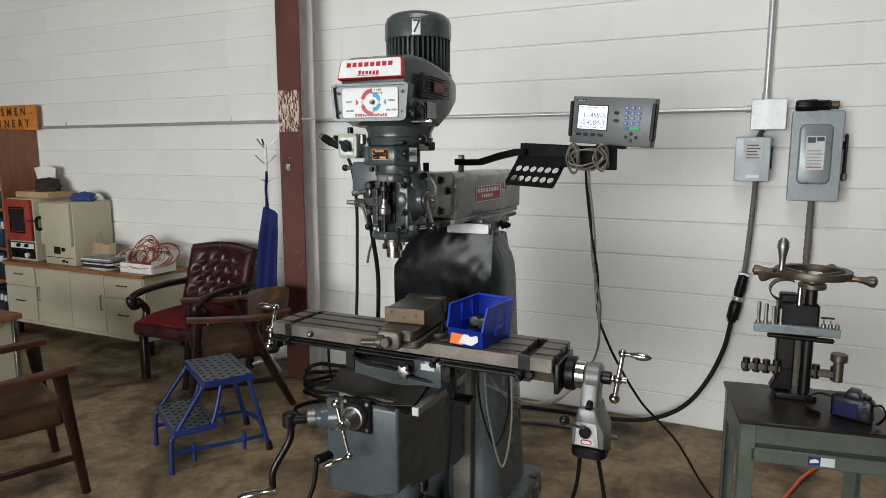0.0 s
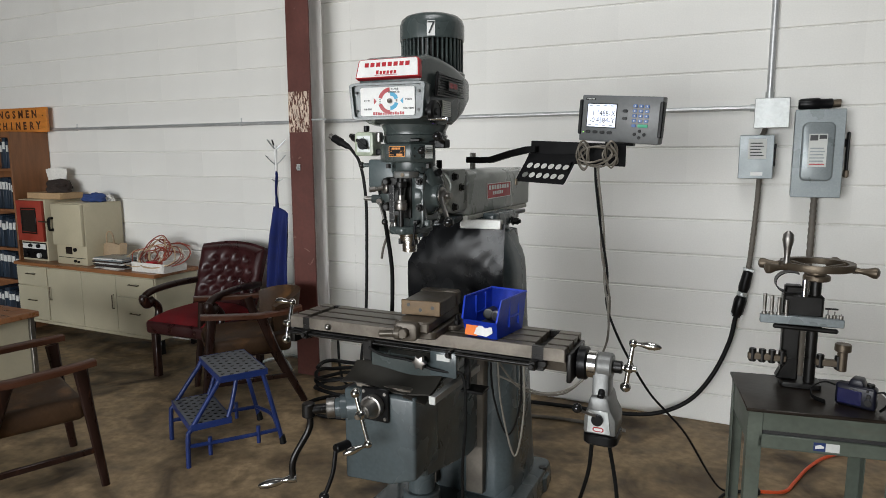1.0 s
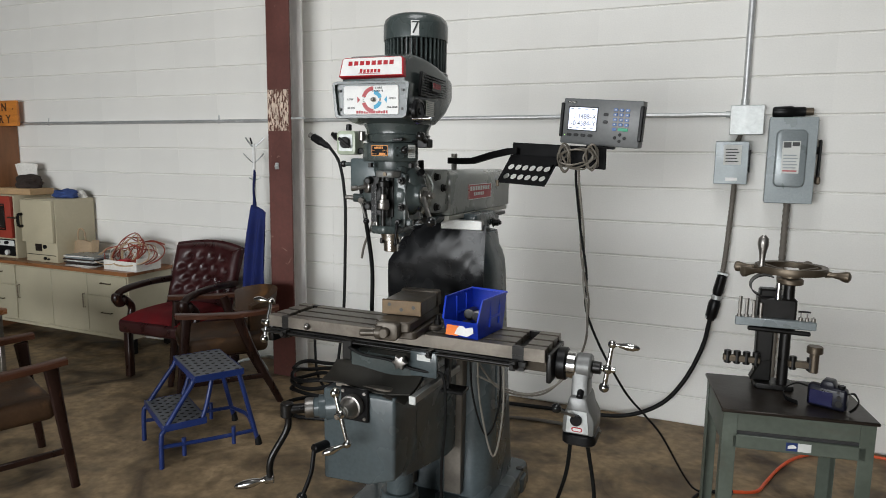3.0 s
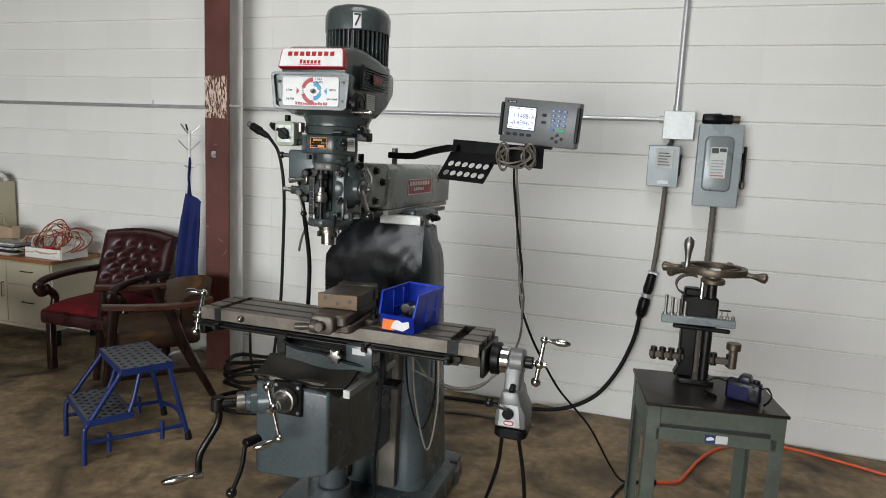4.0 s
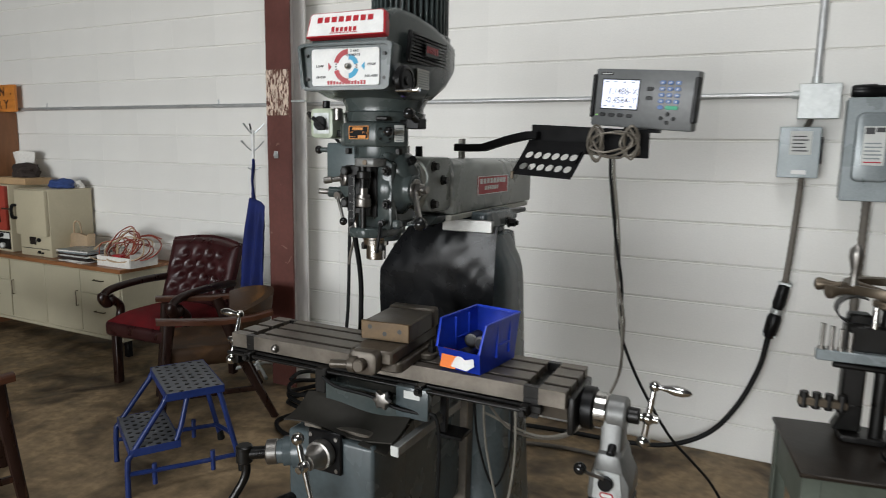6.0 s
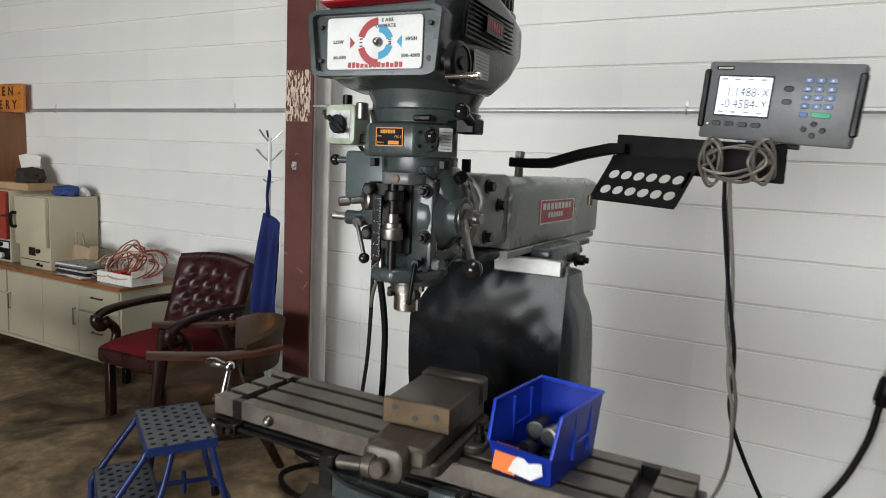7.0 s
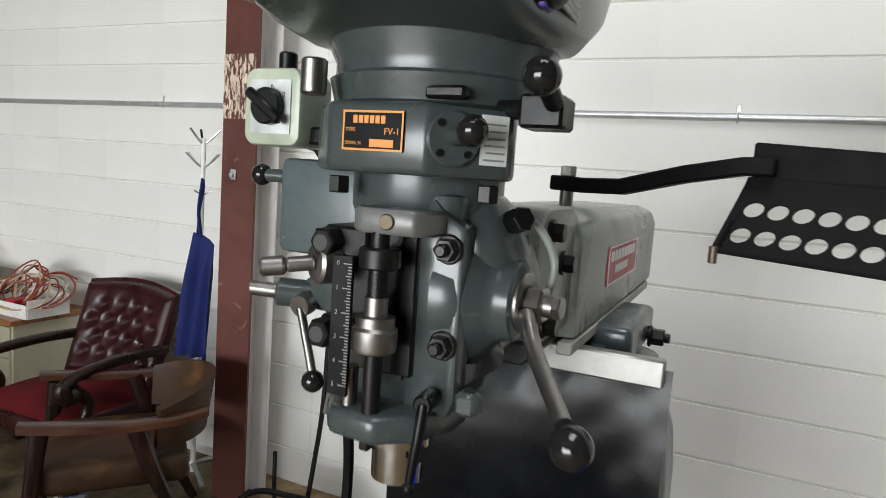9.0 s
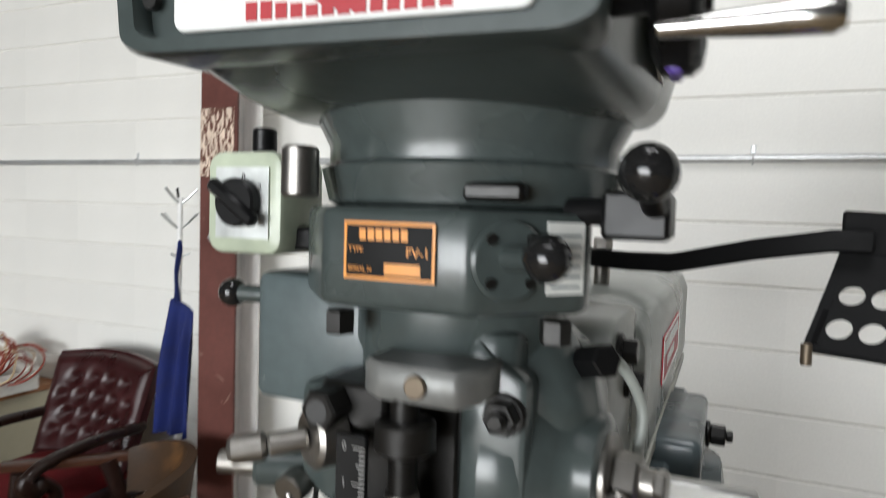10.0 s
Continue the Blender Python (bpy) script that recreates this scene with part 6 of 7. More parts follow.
tube(bm, [(CX - 0.14, -1.985, 0.83), (CX - 0.08, -1.99, 0.812), (CX + 0.03, -1.99, 0.806), (CX + 0.11, -1.985, 0.785), (CX + 0.18, -1.97, 0.775), (CX + 0.225, -1.96, 0.76), (CX + 0.235, -1.965, 0.6), (CX + 0.225, -1.97, 0.4), (CX + 0.24, -1.95, 0.2), (CX + 0.35, -1.9, 0.012)], 0.0055, n=8)
part("scale_cable", bm, M_RUBBER, mill)
moved(0.022, 0.03, 0.035)
bm = bm_new()
box(bm, -0.011, 0.011, 0, 0.34, -0.013, 0.013, 0.002, pose(1.915, -2.115, 0.708, 2.5, 0, -4))
ls = part("linear_scale", bm, M_ALU, mill, "aluminium linear scale housing")
bm = bm_new()
box(bm, -0.0125, 0.0125, -0.006, 0.0, -0.0145, 0.0145, 0.002, pose(1.915, -2.115, 0.708, 2.5, 0, -4))
part("end_cap", bm, M_LABEL, ls)
moved()
bm = bm_new()
box(bm, 1.945, 2.03, -1.87, -1.80, 0.70, 0.712, 0.002)
box(bm, 1.955, 1.975, -1.86, -1.84, 0.71, 0.84, 0.002)
part("scale_bracket", bm, M_BLACK, mill)
for dx, drop in ((0.0, 0.22), (0.03, 0.3)):
    bm = bm_new()
    tube(bm, [(2.0 + dx, -1.72, 0.83), (2.01 + dx, -1.70, 0.7 - drop * 0.3), (2.06 + dx, -1.68, 0.7 - drop), (2.11 + dx * 0.5, -1.68, 0.7 - drop * 0.4), (2.115 + dx * 0.4, -1.70, 0.84)], 0.004, n=7)
    part("scale_cable", bm, M_CABLE2 if dx else M_RUBBER, mill)

# table with T-slots
bm = bm_new()
sl, sw2 = [TY0 + 0.043, (TY0 + TY1) / 2, TY1 - 0.043], 0.008
outl = [(TY0, TZ - 0.045), (TY0 + 0.018, TZ - 0.045), (TY0 + 0.03, TZ - 0.085), (TY1 - 0.03, TZ - 0.085), (TY1 - 0.018, TZ - 0.045), (TY1, TZ - 0.045), (TY1, TZ)]
for c in reversed(sl):
    outl += [(c + sw2, TZ), (c + sw2, TZ - 0.016), (c + 0.015, TZ - 0.016), (c + 0.015, TZ - 0.027), (c - 0.015, TZ - 0.027), (c - 0.015, TZ - 0.016), (c - sw2, TZ - 0.016), (c - sw2, TZ)]
outl += [(TY0, TZ)]
prism(bm, outl, TX0 + 0.09, TX1 - 0.11, "x", 0.0012)
table = part("table", bm, M_WORN, mill, "oily worn iron table with three slots")
for x0, x1, nm in ((TX0, TX0 + 0.062, "table_end"), (TX1 - 0.072, TX1, "table_end")):
    bm = bm_new()
    prism(bm, outl, x0, x1, "x", 0.0012)
    part(nm, bm, M_WORN, table)
for x0, x1 in ((TX0 + 0.06, TX0 + 0.092), (TX1 - 0.112, TX1 - 0.07)):
    bm = bm_new()
    box(bm, x0, x1, TY0 + 0.001, TY1 - 0.001, TZ - 0.083, TZ - 0.024, 0.001)
    box(bm, x0, x1, TY0, TY0 + 0.02, TZ - 0.03, TZ - 0.0005, 0.001)
    box(bm, x0, x1, TY1 - 0.02, TY1, TZ - 0.03, TZ - 0.0005, 0.001)
    part("chip_trough", bm, M_DARKIRON, table)
bm = bm_new()
box(bm, TX0 + 0.01, TX1 - 0.06, TY0 - 0.006, TY0 + 0.016, TZ - 0.068, TZ - 0.048, 0.002)
part("stop_rail", bm, M_DARKIRON, table)
bm = bm_new()
rod(bm, (TX0 + 0.0, TY0 - 0.018, TZ - 0.06), (TX1 - 0.09, TY0 - 0.018, TZ - 0.06), 0.006, n=10)
rod(bm, (CX + 0.22, TY0 - 0.03, TZ - 0.056), (TX1 - 0.1, TY0 - 0.03, TZ - 0.056), 0.005, n=10)
part("trip_rod", bm, M_DARKIRON, table)
for x in (TX0 + 0.09, CX + 0.195, TX1 - 0.1):
    bm = bm_new()
    box(bm, x - 0.012, x + 0.012, TY0 - 0.034, TY0, TZ - 0.075, TZ - 0.045, 0.003)
    rod(bm, (x, TY0 - 0.03, TZ - 0.06), (x, TY0 - 0.045, TZ - 0.06), 0.009, bev=0.002)
    part("rod_bracket", bm, M_DARKIRON, table)
bm = bm_new()
box(bm, CX - 0.155, CX - 0.115, TY0 - 0.03, TY0 + 0.03, TZ - 0.125, TZ - 0.05, 0.004)
part("stop_bracket", bm, M_DARKIRON, mill)
bm = bm_new()
ball(bm, (TX0 + 0.18, TY0 - 0.004, TZ - 0.026), 0.013)
part("oil_button", bm, M_STEEL, table)
# end brackets, left crank, power feed
bm = bm_new()
box(bm, TX0 - 0.028, TX0 - 0.001, TY0 + 0.025, TY1 - 0.03, TZ - 0.115, TZ - 0.03, 0.006, seg=2)
rod(bm, (TX0 - 0.028, -1.83, TZ - 0.07), (TX0 - 0.065, -1.83, TZ - 0.07), 0.03, n=28, bev=0.003)
part("end_bracket", bm, M_DARKIRON, mill)
bm = bm_new()
rod(bm, (TX0 - 0.065, -1.83, TZ - 0.07), (TX0 - 0.1, -1.83, TZ - 0.07), 0.011)
part("lead_screw_end", bm, M_STEEL, mill)
ball_crank("table_crank", (TX0 - 0.1, -1.83, TZ - 0.07), (-1, 0, 0), (0.0, 0.3, 0.95), 0.09, (-1, 0.0, 0.0), "polished table crank")
FX, FZ = TX1, TZ - 0.072
bm = bm_new()
box(bm, TX1 + 0.001, TX1 + 0.018, TY0 + 0.02, TY1 - 0.02, TZ - 0.12, TZ - 0.02, 0.005, seg=2)
part("end_bracket", bm, M_DARKIRON, mill)
feed = thing("power_feed", "grey table power feed with speed dial", "power feed", pose(TX1 + 0.1, -1.83, 0.58), world=True)
bm = bm_new()
lathe(bm, [(0, 0.05), (0.004, 0.056), (0.03, 0.056), (0.034, 0.05)], (FX + 0.019, -1.83, FZ), (FX + 0.2, -1.83, FZ), n=40)
part("adapter_ring", bm, M_BLACK, feed)
bm = bm_new()
rod(bm, (FX + 0.052, -1.83, FZ), (FX + 0.085, -1.83, FZ), 0.046, n=40, bev=0.003)
part("dial_ring", bm, M_CHROME, feed)
bm = bm_new()
rod(bm, (FX + 0.084, -1.83, FZ), (FX + 0.135, -1.83, FZ), 0.044, n=36, bev=0.006)
prism(bm, [(-1.868, FZ), (-1.792, FZ), (-1.785, FZ - 0.09), (-1.775, FZ - 0.12), (-1.885, FZ - 0.12), (-1.875, FZ - 0.09)], FX + 0.075, FX + 0.13, "x", 0.01, seg=2)
prism(bm, [(FX + 0.074, FZ - 0.09), (FX + 0.132, FZ - 0.09), (FX + 0.142, FZ - 0.13), (FX + 0.16, FZ - 0.165), (FX + 0.162, FZ - 0.22), (FX + 0.054, FZ - 0.22), (FX + 0.056, FZ - 0.165), (FX + 0.066, FZ - 0.13)], -1.895, -1.765, "y", 0.01, seg=2)
part("housing", bm, M_FEED, feed)
bm = bm_new()
prism(bm, rounded(0.112, 0.135, 0.03, 5, FX + 0.108, -1.83), FZ - 0.258, FZ - 0.221, "z", 0.006)
part("motor_cap", bm, M_BLACK, feed)
bm = bm_new()
prism(bm, [(FX + 0.072, FZ - 0.135), (FX + 0.135, FZ - 0.135), (FX + 0.145, FZ - 0.212), (FX + 0.068, FZ - 0.212)], -1.8985, -1.8955, "y", 0.001)
fp = part("front_plate", bm, M_GALV, feed)
bm = bm_new()
rod(bm, (FX + 0.102, -1.898, FZ - 0.165), (FX + 0.102, -1.912, FZ - 0.165), 0.019, n=24, bev=0.002)
part("speed_knob", bm, M_BLACK, fp)
bm = bm_new()
prism(bm, rounded(0.036, 0.016, 0.0078, 5, FX + 0.105, FZ - 0.199), -1.8995, -1.8987, "y", 0)
rb = part("red_badge", bm, M_REDPAINT, fp)
bm = bm_new()
prism(bm, rounded(0.028, 0.009, 0.0043, 5, FX + 0.105, FZ - 0.199), -1.9002, -1.8996, "y", 0)
part("badge_centre", bm, M_WHITE, rb)
bm = bm_new()
tube(bm, [(FX + 0.1, -1.905, FZ - 0.152), (FX + 0.07, -1.93, FZ - 0.135), (FX + 0.052, -1.94, FZ - 0.125)], 0.005)
lv = part("direction_lever", bm, M_STEEL, feed)
bm = bm_new()
ball(bm, (FX + 0.045, -1.945, FZ - 0.118), 0.0165)
part("knob", bm, M_KNOB, lv)
bm = bm_new()
rod(bm, (FX + 0.108, -1.87, FZ - 0.075), (FX + 0.108, -1.895, FZ - 0.09), 0.011, bev=0.002)
part("plunger", bm, M_BLACK, feed)
bm = bm_new()
rod(bm, (FX + 0.135, -1.83, FZ), (FX + 0.165, -1.83, FZ), 0.021, n=24, bev=0.003)
part("shaft_nut", bm, M_DARKIRON, feed)
mill_save, mill = mill, feed
ball_crank("feed_crank", (FX + 0.185, -1.83, FZ), (1, 0, 0), (0.12, 0.1, 0.98), 0.085, (1, -0.1, -0.02), "polished table crank")
mill = mill_save

# vise on the table
VM = pose(1.832, -1.868, TZ, 0, 0, 5)
vise = thing("machine_vise", "oily iron machine vise bolted to the table", "vise", VM)
bm = bm_new()
prism(bm, rounded(0.15, 0.30, 0.02, 4, 0.0, -0.02), 0.001, 0.03, "z", 0.004)
for sx in (-1, 1):
    prism(bm, rounded(0.06, 0.07, 0.025, 4, sx * 0.08, 0.0), 0.001, 0.018, "z", 0.003)
part("base", bm, M_VISE, vise)
bm = bm_new()
box(bm, -0.062, 0.062, -0.20, 0.12, 0.03, 0.068, 0.006)
part("body", bm, M_VISE, vise)
bm = bm_new()
box(bm, -0.07, 0.07, -0.105, 0.06, 0.068, 0.12, 0.004)
mj = part("movable_jaw", bm, M_VISE, vise)
bm = bm_new()
box(bm, -0.073, 0.073, -0.117, -0.1055, 0.07, 0.1225, 0.002)
part("jaw_plate", bm, M_JAW, mj, "bronze-brown jaw plate with three holes")
for x, z in ((-0.045, 0.106), (0.0, 0.09), (0.045, 0.1)):
    bm = bm_new()
    rod(bm, (x, -0.1165, z), (x, -0.1178, z), 0.0065, n=14)
    part("screw_hole", bm, M_INK, mj)
bm = bm_new()
box(bm, -0.074, 0.074, 0.062, 0.105, 0.068, 0.126, 0.006)
part("fixed_jaw", bm, M_VISE, vise)
bm = bm_new()
box(bm, -0.03, 0.03, -0.22, -0.12, 0.03, 0.064, 0.006)
prism(bm, rounded(0.085, 0.065, 0.02, 5, -0.01, 0.04), -0.232, -0.19, "y", 0.008, seg=2)
rod(bm, (-0.01, -0.225, 0.038), (-0.01, -0.255, 0.038), 0.017, bev=0.003)
part("screw_housing", bm, M_VISE, vise)
bm = bm_new()
rod(bm, (-0.10, -0.24, 0.03), (-0.045, -0.235, 0.034), 0.012, bev=0.004)
rod(bm, (-0.045, -0.235, 0.036), (-0.02, -0.235, 0.036), 0.022, n=20, bev=0.004)
part("screw_end", bm, M_VISE, vise)
for sx in (-1, 1):
    bm = bm_new()
    hexa(bm, (sx * 0.095, 0.0, 0.018), (sx * 0.095, 0.0, 0.036), 0.013)
    rod(bm, (sx * 0.095, 0.0, 0.036), (sx * 0.095, 0.0, 0.055), 0.008)
    part("clamp_bolt", bm, M_DARKIRON, vise)

# blue parts bin
BN = pose(2.062, -1.832, TZ + 0.001, 0, 0, -8)
binn = thing("parts_bin", "bright blue plastic parts bin with orange tag", "bin", BN)


def slab(bm, pts, thick, m=None):
    t = bmesh.new()
    t.faces.new([t.verts.new(p) for p in pts])
    bmesh.ops.solidify(t, geom=t.faces[:], thickness=thick)
    merge(bm, t, 0.0008, m)


W, L, HT, HF = 0.061, 0.095, 0.135, 0.062
bm = bm_new()
slab(bm, [(-W, -L, 0.002), (W, -L, 0.002), (W, L, 0.002), (-W, L, 0.002)], 0.003)
part("floor_panel", bm, M_BINBLUE, binn)
for sx in (-1, 1):
    bm = bm_new()
    slab(bm, [(sx * W, -L, 0), (sx * W, L, 0), (sx * (W + 0.01), L + 0.008, HT), (sx * (W + 0.01), -L + 0.005, HT), (sx * (W + 0.006), -L - 0.018, HF)], 0.003 * sx)
    part("side_wall", bm, M_BINBLUE, binn)
    bm = bm_new()
    tube(bm, [(sx * (W + 0.01), L + 0.008, HT), (sx * (W + 0.01), -L + 0.005, HT), (sx * (W + 0.006), -L - 0.018, HF)], 0.004, soft=False, n=6)
    for y in (-0.02, 0.05):
        box(bm, sx * (W + 0.002), sx * (W + 0.010), y - 0.003, y + 0.003, 0.03, HT - 0.01, 0.001)
    box(bm, sx * (W + 0.002), sx * (W + 0.010), -0.02, 0.05, 0.06, 0.066, 0.001)
    part("side_rib", bm, M_BINBLUE, binn)
bm = bm_new()
slab(bm, [(-W, L, 0), (W, L, 0), (W + 0.01, L + 0.008, HT), (-W - 0.01, L + 0.008, HT)], -0.003)
tube(bm, [(-W - 0.01, L + 0.008, HT), (W + 0.01, L + 0.008, HT)], 0.004, soft=False, n=6)
part("back_wall", bm, M_BINBLUE, binn)
bm = bm_new()
slab(bm, [(-W, -L, 0), (W, -L, 0), (W + 0.006, -L - 0.018, HF), (-W - 0.006, -L - 0.018, HF)], 0.003)
part("front_wall", bm, M_BINBLUE, binn)
TG = pose(0, -L - 0.0115, 0.033, 74.5, 0, 0)
bm = bm_new()
box(bm, -0.055, -0.005, -0.026, 0.026, 0.003, 0.0036, 0, TG)
part("tag", bm, M_TAG, binn, "torn orange paper tag")
bm = bm_new()
slabv = [(-0.02, -0.02), (0.03, -0.024), (0.052, -0.008), (0.046, 0.012), (0.02, 0.004), (0.0, 0.016), (-0.012, 0.002)]
prism(bm, slabv, 0.0037, 0.0043, "z", 0, m=TG)
part("torn_label", bm, M_WHITE, binn)
for i, (x, y, a) in enumerate(((-0.022, 0.01, 10), (0.022, 0.0, -6), (0.026, -0.02, 4), (-0.026, -0.01, -3))):
    so = thing("socket", "black steel socket lying in the blue bin", "socket", BN @ pose(x, y, 0.024 + (0.04 if i < 2 else 0.0), 0, 0, a), group="sockets in the bin")
    bm = bm_new()
    lathe(bm, [(0, 0.014), (0.002, 0.0175), (0.03, 0.0175), (0.032, 0.0195), (0.06, 0.0195), (0.061, 0.015)], (0, 0.03, 0), (0, -0.06, 0), n=20)
    part("body", bm, M_DARKIRON if i % 2 == 0 else M_STEEL, so)
    bm = bm_new()
    rod(bm, (0, -0.0295, 0), (0, -0.0318, 0), 0.0135, n=12)
    part("bore", bm, M_INK, so)

# ---- display arm, readout and cables ----
arm = thing("display_arm", "black steel arm with perforated tool tray", "display arm", pose(1.765, -1.33, 1.497), world=True)
bm = bm_new()
rod(bm, (1.768, -1.335, 1.494), (1.768, -1.335, 1.522), 0.012, bev=0.001)
part("post", bm, M_STEEL, arm)
bm = bm_new()


def bar(bm, pts, h, th):
    t = bmesh.new()
    rings = []
    for i, p in enumerate(pts):
        a, b = Vector(pts[max(i - 1, 0)]), Vector(pts[min(i + 1, len(pts) - 1)])
        d = (b - a).normalized()
        side = Vector((-d.y, d.x, 0)).normalized() * th
        p = Vector(p)
        rings.append([t.verts.new(p + side * s + Vector((0, 0, z))) for s, z in ((-1, -h), (1, -h), (1, h), (-1, h))])
    for a, b in zip(rings, rings[1:]):
        for i in range(4):
            t.faces.new([a[i], a[(i + 1) % 4], b[(i + 1) % 4], b[i]])
    t.faces.new(rings[0])
    t.faces.new(rings[-1])
    merge(bm, t, 0.003)


bar(bm, [(1.74, -1.325, 1.535), (1.80, -1.345, 1.533), (1.87, -1.375, 1.535), (1.97, -1.42, 1.56), (2.05, -1.45, 1.575), (2.09, -1.457, 1.576)], 0.013, 0.014)
part("arm_bar", bm, M_MATTE, arm)
bm = bm_new()
hexa(bm, (1.768, -1.335, 1.547), (1.768, -1.335, 1.565), 0.014)
part("pivot_bolt", bm, M_STEEL, arm)
bm = bm_new()
bar(bm, [(2.06, -1.432, 1.569), (2.43, -1.44, 1.551)], 0.042, 0.004)
part("cross_plate", bm, M_MATTE, arm)
# perforated tray
O, U, V2 = Vector((2.057, -1.445, 1.56)), Vector((0.205, -0.04, -0.010)), Vector((-0.02, -0.062, -0.108))
bm = bm_new()
t = bmesh.new()
nx, ny, seg, rad = 6, 2, 16, 0.0125
W0, H0 = U.length, V2.length
e1, e2 = U.normalized(), V2.normalized()
mx, my0, my1 = 0.012, 0.03, 0.012
cw, ch = (W0 - 2 * mx) / nx, (H0 - my0 - my1) / ny
SH = -0.02


def at(a, b):
    return O + e1 * (a + SH * b / H0) + e2 * b


for i in range(nx):
    for j in range(ny):
        a0, b0 = mx + cw * i, my0 + ch * j
        c = (a0 + cw / 2, b0 + ch / 2)
        inner_v, outer_v = [], []
        for s in range(seg):
            q = 2 * math.pi * s / seg
            inner_v.append(t.verts.new(at(c[0] + rad * math.cos(q), c[1] + rad * math.sin(q))))
            k = max(abs(math.cos(q)), abs(math.sin(q)))
            outer_v.append(t.verts.new(at(c[0] + math.cos(q) / k * cw / 2, c[1] + math.sin(q) / k * ch / 2)))
        for s in range(seg):
            t.faces.new([inner_v[s], inner_v[(s + 1) % seg], outer_v[(s + 1) % seg], outer_v[s]])
for a0, a1, b0, b1 in ((0, W0, 0, my0), (0, W0, H0 - my1, H0), (0, mx, my0, H0 - my1), (W0 - mx, W0, my0, H0 - my1)):
    t.faces.new([t.verts.new(at(*p)) for p in ((a0, b0), (a1, b0), (a1, b1), (a0, b1))])
bmesh.ops.remove_doubles(t, verts=t.verts[:], dist=0.0004)
bmesh.ops.solidify(t, geom=t.faces[:], thickness=0.003)
merge(bm, t)
part("tool_tray", bm, M_MATTE, arm, "black tray with two rows of round holes")
bm = bm_new()
p = at(0.004, H0 - 0.006)
rod(bm, p + Vector((0, -0.004, 0.004)), p + Vector((0.0, -0.004, -0.02)), 0.006, bev=0.001)
part("tray_screw", bm, M_BRONZED, arm)

# readout
DM = Matrix.Translation((2.397, -1.413, 1.686)) @ pose(0, 0, 0, 92.4, 0, -10.0) @ pose(0, 0, 0, 0, 0, -4.4) @ Matrix.Diagonal((0.92, 0.92, 0.92, 1))
dro = thing("digital_readout", "grey digital readout with lit screen and blue keys", "digital readout", DM)
HWD, HHT = 0.172, 0.094
bm = bm_new()
prism(bm, [(-HWD - 0.0, -HHT), (HWD - 0.004, -HHT), (HWD, HHT), (-HWD + 0.004, HHT)], -0.055, 0.0, "z", 0.006, seg=2)
body = part("body", bm, M_DROGREY, dro)
for sx in (-1, 1):
    bm = bm_new()
    box(bm, sx * (HWD - 0.003) - 0.008, sx * (HWD - 0.003) + 0.008, -HHT * 0.72, HHT * 0.8, -0.03, 0.006, 0.004)
    part("side_grip", bm, M_BLACK, body)
bm = bm_new()
box(bm, -0.142, -0.012, -0.038, 0.062, 0.0004, 0.0018, 0.0005)
bez = part("screen_frame", bm, M_BLACK, dro)
bm = bm_new()
box(bm, -0.138, -0.016, -0.034, 0.058, 0.0019, 0.0028, 0)
scr = part("screen", bm, M_LCD, dro, "lit pale blue screen with black figures")
for tx, sz, x, y, al in (("1.1488-", 0.03, -0.038, 0.021, "RIGHT"), ("-0.4584-", 0.03, -0.038, -0.008, "RIGHT"), ("X", 0.03, -0.027, 0.021, "CENTER"), ("Y", 0.03, -0.027, -0.008, "CENTER")):
    lettering("figures", tx, sz, Matrix.Translation((x, y, 0.0031)) @ Matrix.Diagonal((0.88, 1, 1, 1)), M_INK, scr, al)
for i in range(4):
    for y in (-0.029, 0.05):
        bm = bm_new()
        box(bm, -0.132 + 0.03 * i, -0.118 + 0.03 * i, y, y + 0.004, 0.003, 0.0034, 0)
        part("legend_bar", bm, M_BOXGREY, scr)
    bm = bm_new()
    prism(bm, rounded(0.022, 0.0125, 0.005, 3, -0.131 + 0.031 * i, -0.056), 0.0, 0.004, "z", 0.001)
    part("soft_key", bm, M_BLACK, dro)
for y in (0.034, 0.004):
    bm = bm_new()
    prism(bm, rounded(0.021, 0.0125, 0.005, 3, 0.022, y), 0.0, 0.004, "z", 0.001)
    part("axis_key", bm, M_BLACK, dro)
for i in range(3):
    for j in range(4):
        bm = bm_new()
        prism(bm, rounded(0.0185, 0.0125, 0.0045, 3, 0.062 + 0.0245 * i, 0.055 - 0.0195 * j), 0.0, 0.004, "z", 0.001)
        key = part("key", bm, M_KEY, dro)
        bm = bm_new()
        box(bm, 0.060 + 0.0245 * i, 0.064 + 0.0245 * i, 0.0525 - 0.0195 * j, 0.0575 - 0.0195 * j, 0.0041, 0.0043, 0)
        part("key_mark", bm, M_LABEL, key)
bm = bm_new()
prism(bm, rounded(0.0185, 0.0125, 0.0045, 3, 0.062, -0.023), 0.0, 0.004, "z", 0.001)
part("key", bm, M_KEY, dro)
bm = bm_new()
prism(bm, rounded(0.042, 0.0125, 0.0045, 3, 0.0985, -0.023), 0.0, 0.004, "z", 0.001)
part("enter_key", bm, M_KEYGREEN, dro)
for x, y in ((0.088, -0.044), (0.088, -0.07), (0.068, -0.057), (0.108, -0.057)):
    bm = bm_new()
    rod(bm, (x, y, 0), (x, y, 0.004), 0.0068, n=16, bev=0.001)
    part("arrow_key", bm, M_BLACK, dro)
bm = bm_new()
box(bm, -0.15, -0.108, 0.074, 0.083, 0.0003, 0.001, 0)
bdg = part("badge", bm, M_BLACK, dro)
